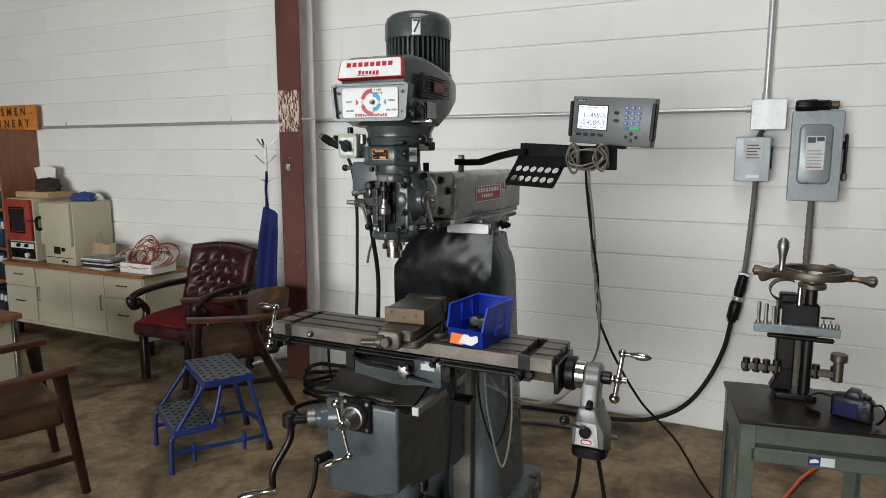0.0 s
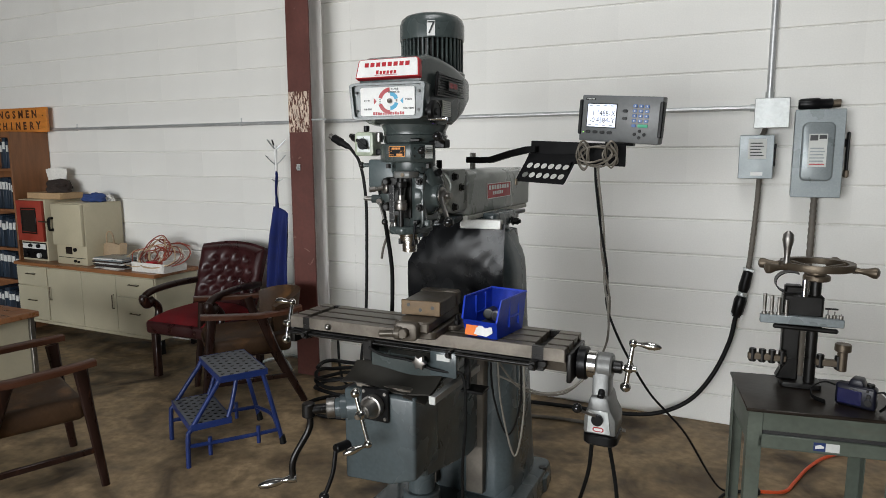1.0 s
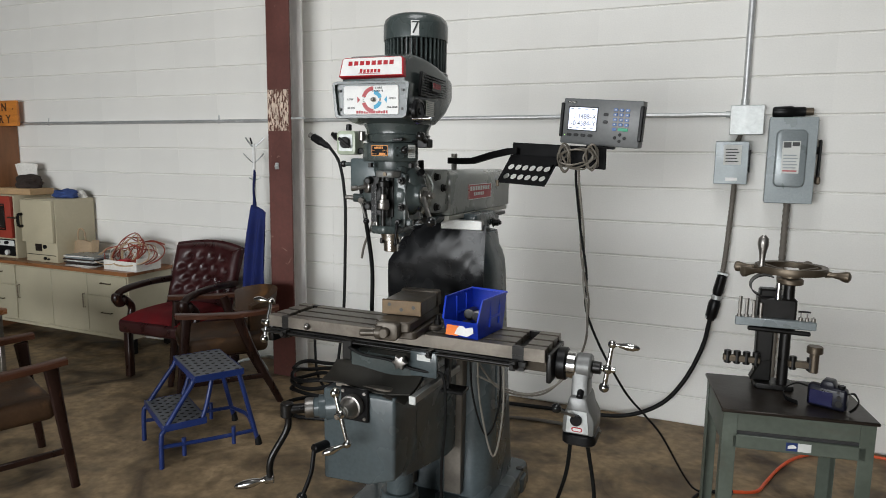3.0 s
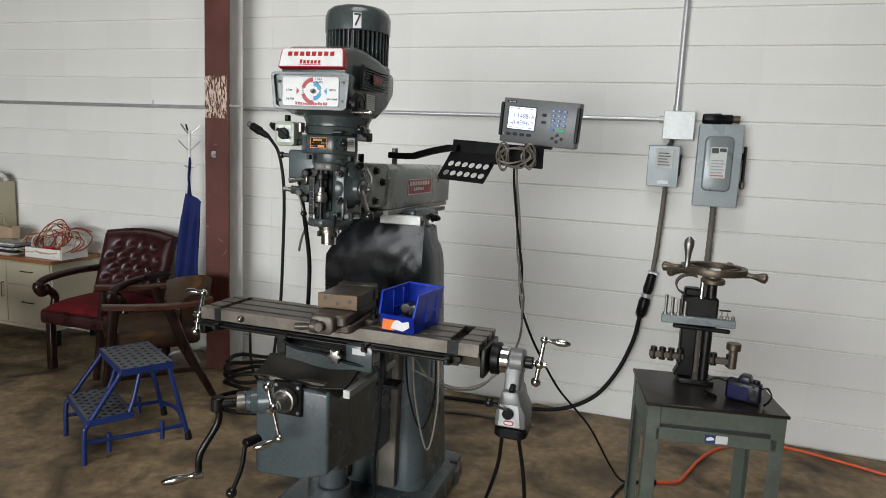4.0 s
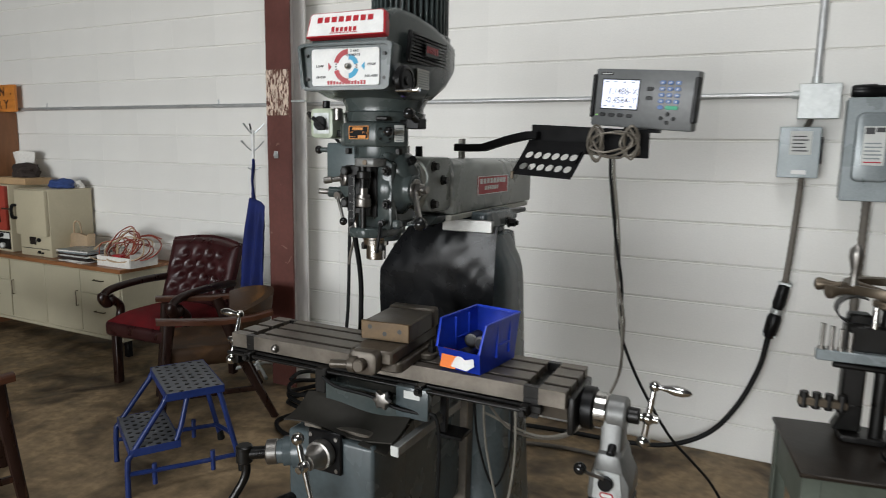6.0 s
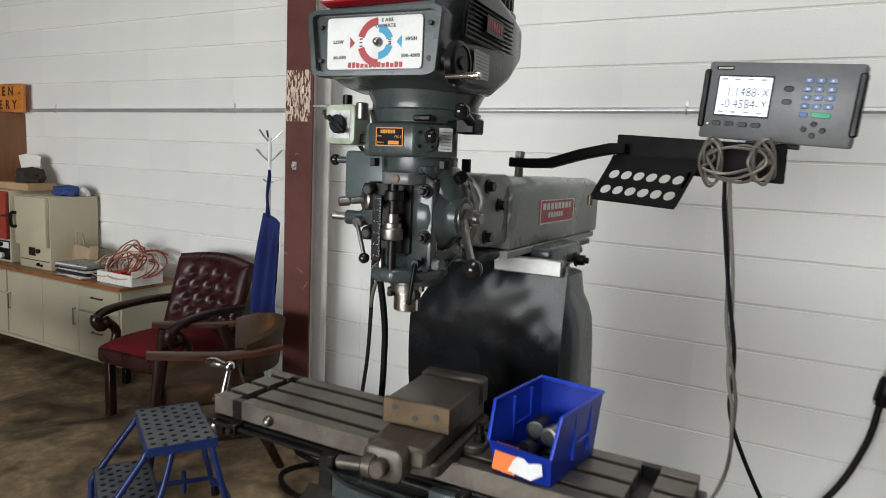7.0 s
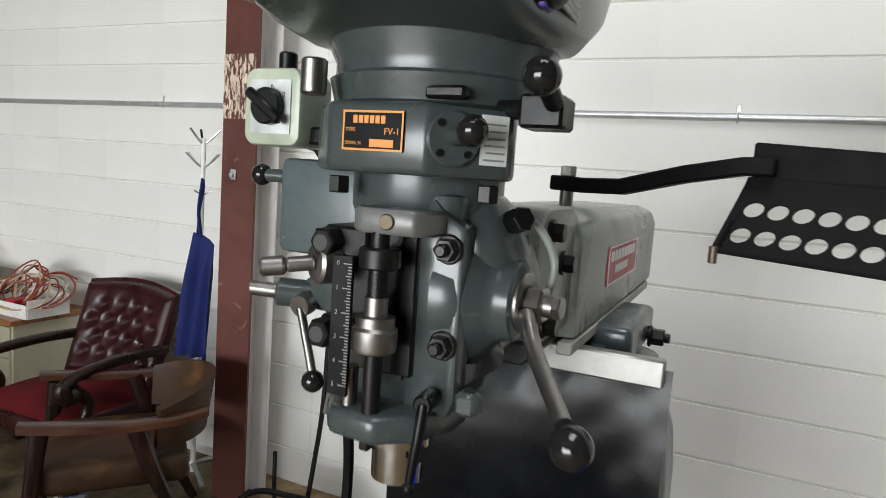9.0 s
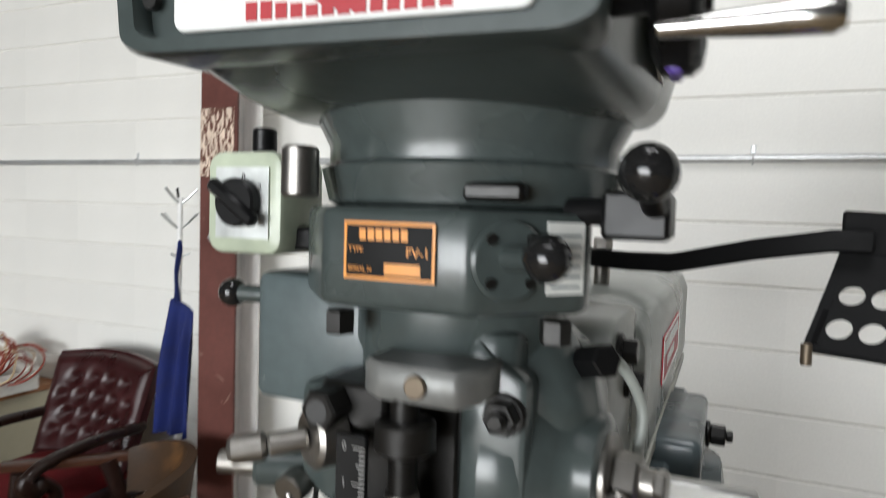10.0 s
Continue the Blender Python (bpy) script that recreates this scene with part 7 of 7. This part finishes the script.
for i in range(6):
    bm = bm_new()
    box(bm, -0.145 + 0.0058 * i, -0.141 + 0.0058 * i, 0.0765, 0.0805, 0.0011, 0.0014, 0)
    part("print_bar", bm, M_LABEL, bdg)
bm = bm_new()
rod(bm, (-0.152, -0.058, 0), (-0.152, -0.058, 0.001), 0.002, n=8)
part("power_lamp", bm, lit("green_power_lamp", (0.3, 0.9, 0.1), 1.0), dro)
bm = bm_new()
box(bm, -0.06, 0.06, -HHT - 0.012, -HHT - 0.0005, -0.05, -0.02, 0.002)
rod(bm, (0, -HHT - 0.012, -0.035), (0, -HHT - 0.03, -0.035), 0.009)
part("mount_foot", bm, M_BLACK, dro)

# coiled readout cable and drops
rnd = random.Random(5)
bm = bm_new()
pts = []
for i in range(74):
    a = i * 0.83
    # a tight bunch, wide loops across, and a second bunch
    cx, rx, rz = ((2.285, 0.019, 0.046) if i < 26 else (2.333, 0.058, 0.034) if i < 46 else (2.386, 0.022, 0.04))
    pts.append((cx + rx * (1 + 0.25 * math.sin(i * 1.9)) * math.cos(a), -1.503 + 0.014 * math.sin(i * 1.3), 1.553 + 0.008 * math.sin(i * 0.7) + rz * (1 + 0.22 * math.cos(i * 2.3)) * math.sin(a)))
tube(bm, pts, 0.0034, k=5, n=7)
alone("cable_coil", bm, M_COIL, "coiled grey readout cable tied under the display", "cable")
LINE = [(2.311, -1.385, 1.545), (2.317, -1.385, 1.45), (2.334, -1.385, 1.311), (2.347, -1.385, 1.186), (2.363, -1.385, 1.051), (2.377, -1.385, 0.93)]


def strand(turn, tail):
    """One strand of the twisted drop, then its own way."""
    out = []
    for a, b in zip(LINE, LINE[1:]):
        for f in (0.0, 0.34, 0.67):
            p = [u + (v - u) * f for u, v in zip(a, b)]
            q = turn + (1.545 - p[2]) * 11 + 0.8 * math.sin(p[2] * 9)
            out.append((p[0] + 0.0075 * math.cos(q), p[1] + 0.0075 * math.sin(q), p[2]))
    return out + tail


for nm, mt, r, pts in (("readout_cable", M_CABLE, 0.0042, strand(0.0, [(2.377, -1.387, 0.85), (2.363, -1.40, 0.775), (2.32, -1.44, 0.70), (2.24, -1.55, 0.63), (2.1, -1.64, 0.66), (2.0, -1.69, 0.8)])),
                       ("readout_cable", M_RUBBER, 0.005, strand(2.1, [(2.385, -1.385, 0.905), (2.444, -1.385, 0.782), (2.53, -1.3, 0.6), (2.6, -1.2, 0.48), (2.671, -1.1, 0.355), (2.77, -0.95, 0.12), (2.83, -0.86, 0.02), (2.93, -0.82, 0.012)])),
                       ("readout_cable", M_CABLE2, 0.0042, strand(4.2, [(2.378, -1.386, 0.86), (2.37, -1.39, 0.80), (2.34, -1.42, 0.725), (2.28, -1.53, 0.66), (2.17, -1.6, 0.64), (2.0, -1.64, 0.7)])),
                       ("feed_cable", M_RUBBER, 0.007, [(2.42, -1.84, 0.598), (2.40, -1.80, 0.45), (2.34, -1.72, 0.25), (2.28, -1.66, 0.06), (2.22, -1.6, 0.012)]),
                       ("feed_cable", M_RUBBER, 0.007, [(2.47, -1.82, 0.598), (2.50, -1.80, 0.40), (2.515, -1.78, 0.15), (2.52, -1.76, 0.012), (2.6, -1.5, 0.010), (2.74, -1.18, 0.010), (2.83, -0.88, 0.010), (2.93, -0.80, 0.012)])):
    bm = bm_new()
    tube(bm, pts, r, n=8)
    alone(nm, bm, mt, "thin cable hanging from the machine to the floor", "cable", "machine cables")
for nm, mt, r, pts in (("motor_cable", M_RUBBER, 0.0105, [(0.469, -0.3, 1.605), (0.543, -0.3, 1.497), (0.581, -0.3, 1.26), (0.578, -0.3, 0.887), (0.565, -0.3, 0.542), (0.535, -0.3, 0.3), (0.505, -0.32, 0.012)]),
                       ("motor_cable", M_RUBBER, 0.009, [(1.52, -1.72, 1.48), (1.515, -1.66, 1.3), (1.51, -1.60, 1.1), (1.50, -1.58, 0.95), (1.48, -1.56, 0.7), (1.46, -1.5, 0.3), (1.44, -1.42, 0.012)]),
                       ("motor_cable", M_CABLE, 0.005, [(1.56, -1.72, 1.42), (1.54, -1.64, 1.3), (1.475, -1.6, 1.18), (1.45, -1.58, 1.12)]),
                       ("floor_cable", M_RUBBER, 0.012, [(1.2, -0.3, 0.02), (1.0, -0.42, 0.014), (0.75, -0.5, 0.014), (0.5, -0.6, 0.014), (0.42, -0.78, 0.014), (0.6, -0.9, 0.014), (0.85, -0.85, 0.014)]),
                       ("floor_cable", M_CABLE, 0.011, [(2.3, -0.36, 0.012), (2.0, -0.34, 0.012), (1.7, -0.4, 0.012), (1.3, -0.62, 0.012), (0.95, -0.7, 0.012)]),
                       ("floor_cable", M_RUBBER, 0.009, [(0.33, -0.3, 0.3), (0.36, -0.33, 0.12), (0.45, -0.4, 0.03), (0.7, -0.55, 0.012), (1.0, -0.62, 0.012), (1.35, -1.0, 0.012), (1.42, -1.4, 0.012)])):
    bm = bm_new()
    tube(bm, pts, r, n=8)
    alone(nm, bm, mt, "cable running down behind the machine to the floor", "cable", "machine cables")
# cable plug that hangs beside the motor switch
P0, P1 = Vector((0.311, -0.3, 1.688)), Vector((0.469, -0.3, 1.605))
plug2 = thing("cable_plug", "black rubber cable plug with a bare metal tip", "plug", pose(*P0), world=True)
bm = bm_new()
lathe(bm, [(0, 0.02), (0.006, 0.026), (0.07, 0.028), (0.078, 0.022), (0.12, 0.02), (0.15, 0.0115)], P0 + (P1 - P0) * 0.16, P1 + (P1 - P0), n=24)
part("grip", bm, M_RUBBER, plug2)
bm = bm_new()
rod(bm, P0, P0 + (P1 - P0) * 0.17, 0.018, n=20, bev=0.003)
part("metal_tip", bm, M_STEEL, plug2, "bare metal tip")
bm = bm_new()
tube(bm, [(0.52 + (0.19 + 0.012 * math.sin(i)) * math.cos(i * 0.52), -0.52 + 0.16 * math.sin(i * 0.52), 0.03 + 0.006 * i * 0.6 + 0.01 * math.sin(i * 1.7)) for i in range(44)], 0.0125, k=4, n=8)
alone("hose_coil", bm, M_RUBBER, "coil of black hose lying on the floor", "hose")

# ---- cart with hand tapper ----
CM = pose(3.09, -1.465, 0, 0, 0, 9)
cart = thing("shop_cart", "grey-green steel cart with oily dark top", "cart", CM)
CWX, CWY, CZ = 0.235, 0.19, 0.732
bm = bm_new()
box(bm, -CWX, CWX, -CWY, CWY, CZ - 0.012, CZ, 0.003)
part("top", bm, M_CARTTOP, cart)
for c in ((-CWX + 0.02, CWX - 0.02, -CWY + 0.012, -CWY + 0.018, CZ - 0.075, CZ - 0.013), (-CWX + 0.02, CWX - 0.02, CWY - 0.018, CWY - 0.012, CZ - 0.13, CZ - 0.013), (-CWX + 0.012, -CWX + 0.018, -CWY + 0.02, CWY - 0.02, CZ - 0.13, CZ - 0.013), (CWX - 0.018, CWX - 0.012, -CWY + 0.02, CWY - 0.02, CZ - 0.13, CZ - 0.013)):
    bm = bm_new()
    box(bm, *c, 0.002)
    part("apron", bm, M_CARTGREEN, cart)
bm = bm_new()
box(bm, -CWX + 0.045, CWX - 0.03, -CWY + 0.018, -CWY + 0.022, CZ - 0.09, CZ - 0.075, 0)
part("drawer_gap", bm, M_INK, cart)
bm = bm_new()
box(bm, -CWX + 0.04, CWX - 0.03, -CWY + 0.008, -CWY + 0.02, CZ - 0.135, CZ - 0.088, 0.003)
rail = part("front_rail", bm, M_CARTGREEN, cart)
bm = bm_new()
box(bm, -0.03, 0.005, -CWY + 0.0065, -CWY + 0.0078, CZ - 0.125, CZ - 0.097, 0)
part("badge", bm, M_NAVY, rail)
bm = bm_new()
prism(bm, [(-0.025, CZ - 0.108), (-0.01, CZ - 0.103), (0.0, CZ - 0.108), (0.0, CZ - 0.114), (-0.025, CZ - 0.118)], -CWY + 0.0056, -CWY + 0.0064, "y", 0)
part("badge_mark", bm, M_WHITE, rail)
bm = bm_new()
box(bm, 0.005, 0.045, -CWY + 0.0065, -CWY + 0.0078, CZ - 0.125, CZ - 0.097, 0)
part("badge", bm, M_LABEL, rail)
for sx in (-1, 1):
    for sy in (-1, 1):
        bm = bm_new()
        x, y = sx * (CWX - 0.008), sy * (CWY - 0.008)
        box(bm, min(x, x - sx * 0.045), max(x, x - sx * 0.045), min(y, y - sy * 0.004), max(y, y - sy * 0.004), 0.0, CZ - 0.0125, 0.001)
        box(bm, min(x, x - sx * 0.004), max(x, x - sx * 0.004), min(y - sy * 0.0042, y - sy * 0.045), max(y - sy * 0.0042, y - sy * 0.045), 0.0, CZ - 0.0125, 0.001)
        part("leg", bm, M_CARTGREEN, cart)
bm = bm_new()
box(bm, -CWX + 0.014, CWX - 0.014, -CWY + 0.014, CWY - 0.014, 0.15, 0.158, 0.002)
part("lower_shelf", bm, M_CARTGREEN, cart)

PM = pose(3.066, -1.37, CZ, 0, 0, 4)
tap = thing("hand_tapper", "dark iron hand tapping machine with wheel", "hand tapper", PM)
bm = bm_new()
prism(bm, rounded(0.13, 0.10, 0.01, 3, -0.01, 0.0), 0.0005, 0.018, "z", 0.003)
part("base", bm, M_DARKIRON, tap)
bm = bm_new()
box(bm, -0.075, -0.018, -0.01, 0.045, 0.018, 0.36, 0.006)
prism(bm, [(-0.09, 0.018), (-0.018, 0.018), (-0.018, 0.1), (-0.055, 0.1)], -0.012, 0.04, "y", 0.005)
box(bm, -0.082, 0.045, -0.035, 0.04, 0.215, 0.335, 0.008)
part("frame", bm, M_DARKIRON, tap)
bm = bm_new()
rod(bm, (0.018, -0.012, 0.001), (0.018, -0.012, 0.40), 0.0185, n=24)
part("spindle", bm, M_DARKIRON, tap)
bm = bm_new()
rod(bm, (0.018, -0.012, 0.385), (0.018, -0.012, 0.405), 0.043, n=32, bev=0.004)
rod(bm, (0.018, -0.012, 0.405), (0.018, -0.012, 0.43), 0.03, n=28, bev=0.003)
part("hub", bm, M_BRONZED, tap)
bm = bm_new()
surface(bm, lambda u, v: (-0.06 + 0.05 * math.cos(radians(60 + 200 * u)), -0.02 + 0.05 * v, 0.372 + 0.04 * math.sin(radians(60 + 200 * u))), 14, 3, 0.004)
part("oil_cup", bm, M_DARKIRON, tap)
bm = bm_new()
rod(bm, (-0.02, -0.04, 0.33), (-0.02, -0.04, 0.392), 0.011, 0.009, bev=0.002)
part("pin", bm, M_CHROME, tap)
t = bmesh.new()
n = 48
WC = Vector((0.016, -0.012, 0.44))
prof = ((0.096, -0.01), (0.116, -0.012), (0.119, 0.0), (0.116, 0.012), (0.096, 0.01))
rings = [[t.verts.new(WC + Vector((r * math.cos(2 * math.pi * i / n), r * math.sin(2 * math.pi * i / n), h))) for r, h in prof] for i in range(n)]
for i in range(n):
    a, b = rings[i], rings[(i + 1) % n]
    for j in range(5):
        t.faces.new([a[j], b[j], b[(j + 1) % 5], a[(j + 1) % 5]])
bm = bm_new()
merge(bm, t)
wheel = part("hand_wheel", bm, M_BRONZED, tap, "browned iron hand wheel")
for a in (20, 140, 260):
    q = radians(a)
    bm = bm_new()
    tube(bm, [WC + Vector((0.02 * math.cos(q), 0.02 * math.sin(q), -0.012)), WC + Vector((0.1 * math.cos(q), 0.1 * math.sin(q), 0))], 0.011, soft=False, n=8, flat=0.6)
    part("spoke", bm, M_BRONZED, wheel)
for a in (-22, 62, 165, 205):
    q = radians(a)
    d = Vector((math.cos(q), math.sin(q), -0.05))
    bm = bm_new()
    lathe(bm, [(0, 0.013), (0.02, 0.009), (0.04, 0.012), (0.06, 0.019), (0.07, 0.018), (0.076, 0.008)], WC + d * 0.11, WC + d, n=16)
    part("wheel_grip", bm, M_BRONZED, wheel)
bm = bm_new()
lathe(bm, [(0, 0.012), (0.02, 0.009), (0.05, 0.012), (0.08, 0.0185), (0.1, 0.017), (0.112, 0.006)], WC + Vector((-0.1, -0.045, 0.008)), WC + Vector((-0.097, -0.045, 1)), n=18)
part("upright_grip", bm, M_STEEL, wheel)
bm = bm_new()
box(bm, -0.155, 0.105, -0.062, -0.036, 0.232, 0.262, 0.003)
rackbar = part("tap_rack", bm, M_BOXGREY, tap)
for i in range(4):
    bm = bm_new()
    x = -0.142 + 0.023 * i
    rod(bm, (x, -0.049, 0.262), (x, -0.049, 0.27), 0.009)
    rod(bm, (x, -0.049, 0.27), (x, -0.049, 0.335 - 0.006 * i), 0.0055, 0.0065, n=8)
    part("tap", bm, M_STEEL, rackbar)
for i in range(3):
    bm = bm_new()
    rod(bm, (0.055 + 0.02 * i, -0.049, 0.262), (0.055 + 0.02 * i, -0.049, 0.274), 0.007)
    rod(bm, (0.055 + 0.02 * i, -0.049, 0.274), (0.055 + 0.02 * i, -0.049, 0.295 - 0.008 * i), 0.0022, n=6)
    part("small_tap", bm, M_STEEL, rackbar)
bm = bm_new()
box(bm, 0.045, 0.085, -0.052, -0.046, 0.292, 0.298, 0.001)
part("tap_wrench", bm, M_DARKIRON, rackbar)
bm = bm_new()
rod(bm, (-0.112, -0.05, 0.222), (0.09, -0.05, 0.217), 0.0085, bev=0.004)
part("cross_handle", bm, M_DARKIRON, tap)
for x0, x1, k, nm in ((-0.185, -0.06, 4, "collet_bar"), (0.03, 0.115, 2, "collet_bar")):
    bm = bm_new()
    box(bm, x0, x1, -0.042, -0.02, 0.088, 0.112, 0.003)
    cb = part(nm, bm, M_BRONZED, tap)
    for i in range(k):
        x = x0 + 0.016 + (x1 - x0 - 0.03) * i / max(1, k - 1)
        bm = bm_new()
        rod(bm, (x, -0.031, 0.08), (x, -0.031, 0.128), 0.0125, n=16, bev=0.002)
        part("collet", bm, M_DARKIRON, cb)
bm = bm_new()
rod(bm, (0.112, -0.031, 0.075), (0.112, -0.031, 0.155), 0.016, bev=0.002)
rod(bm, (0.112, -0.031, 0.145), (0.112, -0.031, 0.172), 0.026, n=24, bev=0.003)
part("knurled_screw", bm, M_BRONZED, tap)

KM = pose(3.21, -1.53, CZ, 0, 0, -20) @ Matrix.Diagonal((0.86, 0.86, 0.86, 1))
cm = thing("digital_camera", "black digital camera with blue rear screen", "camera", KM)
bm = bm_new()
box(bm, -0.068, 0.068, -0.02, 0.028, 0.0008, 0.088, 0.012, seg=3)
prism(bm, [(-0.03, 0.08), (0.03, 0.08), (0.018, 0.112), (-0.018, 0.112)], -0.018, 0.04, "y", 0.006, seg=2)
rod(bm, (-0.005, 0.02, 0.045), (-0.005, 0.085, 0.045), 0.034, n=28, bev=0.004)
part("body", bm, M_CAMBODY, cm)
bm = bm_new()
box(bm, -0.058, 0.022, -0.0222, -0.0202, 0.012, 0.068, 0.001)
part("screen", bm, M_SCREEN_OFF, cm)
for x, z, r in ((0.044, 0.055, 0.008), (0.044, 0.03, 0.013), (0.04, 0.075, 0.005)):
    bm = bm_new()
    rod(bm, (x, -0.02, z), (x, -0.0235, z), r, n=18, bev=0.001)
    part("button", bm, M_DARKIRON, cm)
bm = bm_new()
rod(bm, (0.045, 0.0, 0.088), (0.045, 0.0, 0.1), 0.014, n=20, bev=0.002)
part("mode_dial", bm, M_BLACK, cm)
bm = bm_new()
tube(bm, [(-0.068, 0.0, 0.07), (-0.11, -0.01, 0.075), (-0.15, -0.005, 0.04), (-0.14, -0.03, 0.012), (-0.09, -0.05, 0.008)], 0.011, n=8, flat=0.25)
part("neck_strap", bm, M_RUBBER, cm)
bm = bm_new()
tube(bm, [(0.066, 0.0, 0.07), (0.09, -0.005, 0.078), (0.105, 0.0, 0.05), (0.1, -0.02, 0.03), (0.085, -0.03, 0.012)], 0.012, n=8, flat=0.25)
part("neck_strap", bm, M_RUBBER, cm)

cord = thing("extension_cord", "orange extension cord lying along the floor", "cord", pose(3.2, -0.5, 0), world=True)
bm = bm_new()
tube(bm, [(2.97, -0.79, 0.012), (3.08, -0.74, 0.012), (3.13, -0.62, 0.012), (3.2, -0.43, 0.012), (3.3, -0.25, 0.012), (3.45, -0.13, 0.012), (3.68, -0.07, 0.012), (3.95, -0.15, 0.012), (4.4, -0.3, 0.012), (5.0, -0.3, 0.012)], 0.008, n=8)
part("jacket", bm, M_ORANGE, cord)
bm = bm_new()
box(bm, -0.035, 0.035, -0.017, 0.017, 0.001, 0.03, 0.006, pose(2.945, -0.80, 0, 0, 0, 12))
part("socket", bm, M_BLACK, cord)

# ---- pieces of the block wall ----
BW, BH, ZJ, XJ = 0.4064, 0.2032, 0.171, 3.34


def block_mesh(w, h):
    t = bmesh.new()
    a, b = w / 2, h / 2 - 0.0026
    vs = [t.verts.new(p) for p in ((-a, 0, -b), (a, 0, -b), (a, 0, b), (-a, 0, b), (-a, -0.0075, -b + 0.0055), (a, -0.0075, -b + 0.0055), (a, -0.0075, b - 0.003), (-a, -0.0075, b - 0.003))]
    for f in ((4, 5, 6, 7), (0, 1, 5, 4), (1, 2, 6, 5), (2, 3, 7, 6), (3, 0, 4, 7)):
        t.faces.new([vs[i] for i in f])
    me = bpy.data.meshes.new("block")
    t.to_mesh(me)
    t.free()
    me.materials.append(M_WALL)
    return me


full, cut = block_mesh(BW, BH), block_mesh(BW, ZJ)
rnd = random.Random(11)
rest = bm_new()
for i in range(-23, 8):
    for j in range(-1, 22):
        x, zc = XJ + (i + 0.5) * BW, (ZJ + (j + 0.5) * BH if j >= 0 else ZJ / 2)
        if x - BW / 2 < X0 or x + BW / 2 > X1 or zc + BH / 2 > H:
            continue
        spot = Matrix.Translation((x, 0.0035 + rnd.uniform(-0.0003, 0.0004), zc)) @ Euler((rnd.gauss(0, 0.003), 0, rnd.gauss(0, 0.0006))).to_matrix().to_4x4()
        if -3.0 < x < 4.2 and zc < 2.9:
            ob = new("block", full if j >= 0 else cut)
            ob.parent, ob.matrix_local = wall_north, spot
        else:
            me = full if j >= 0 else cut
            grow(rest, [spot @ v.co for v in me.vertices], [tuple(p.vertices) for p in me.polygons])
ob = part("block_field", rest, M_WALL, wall_north)
ob["kind"] = "stuff"
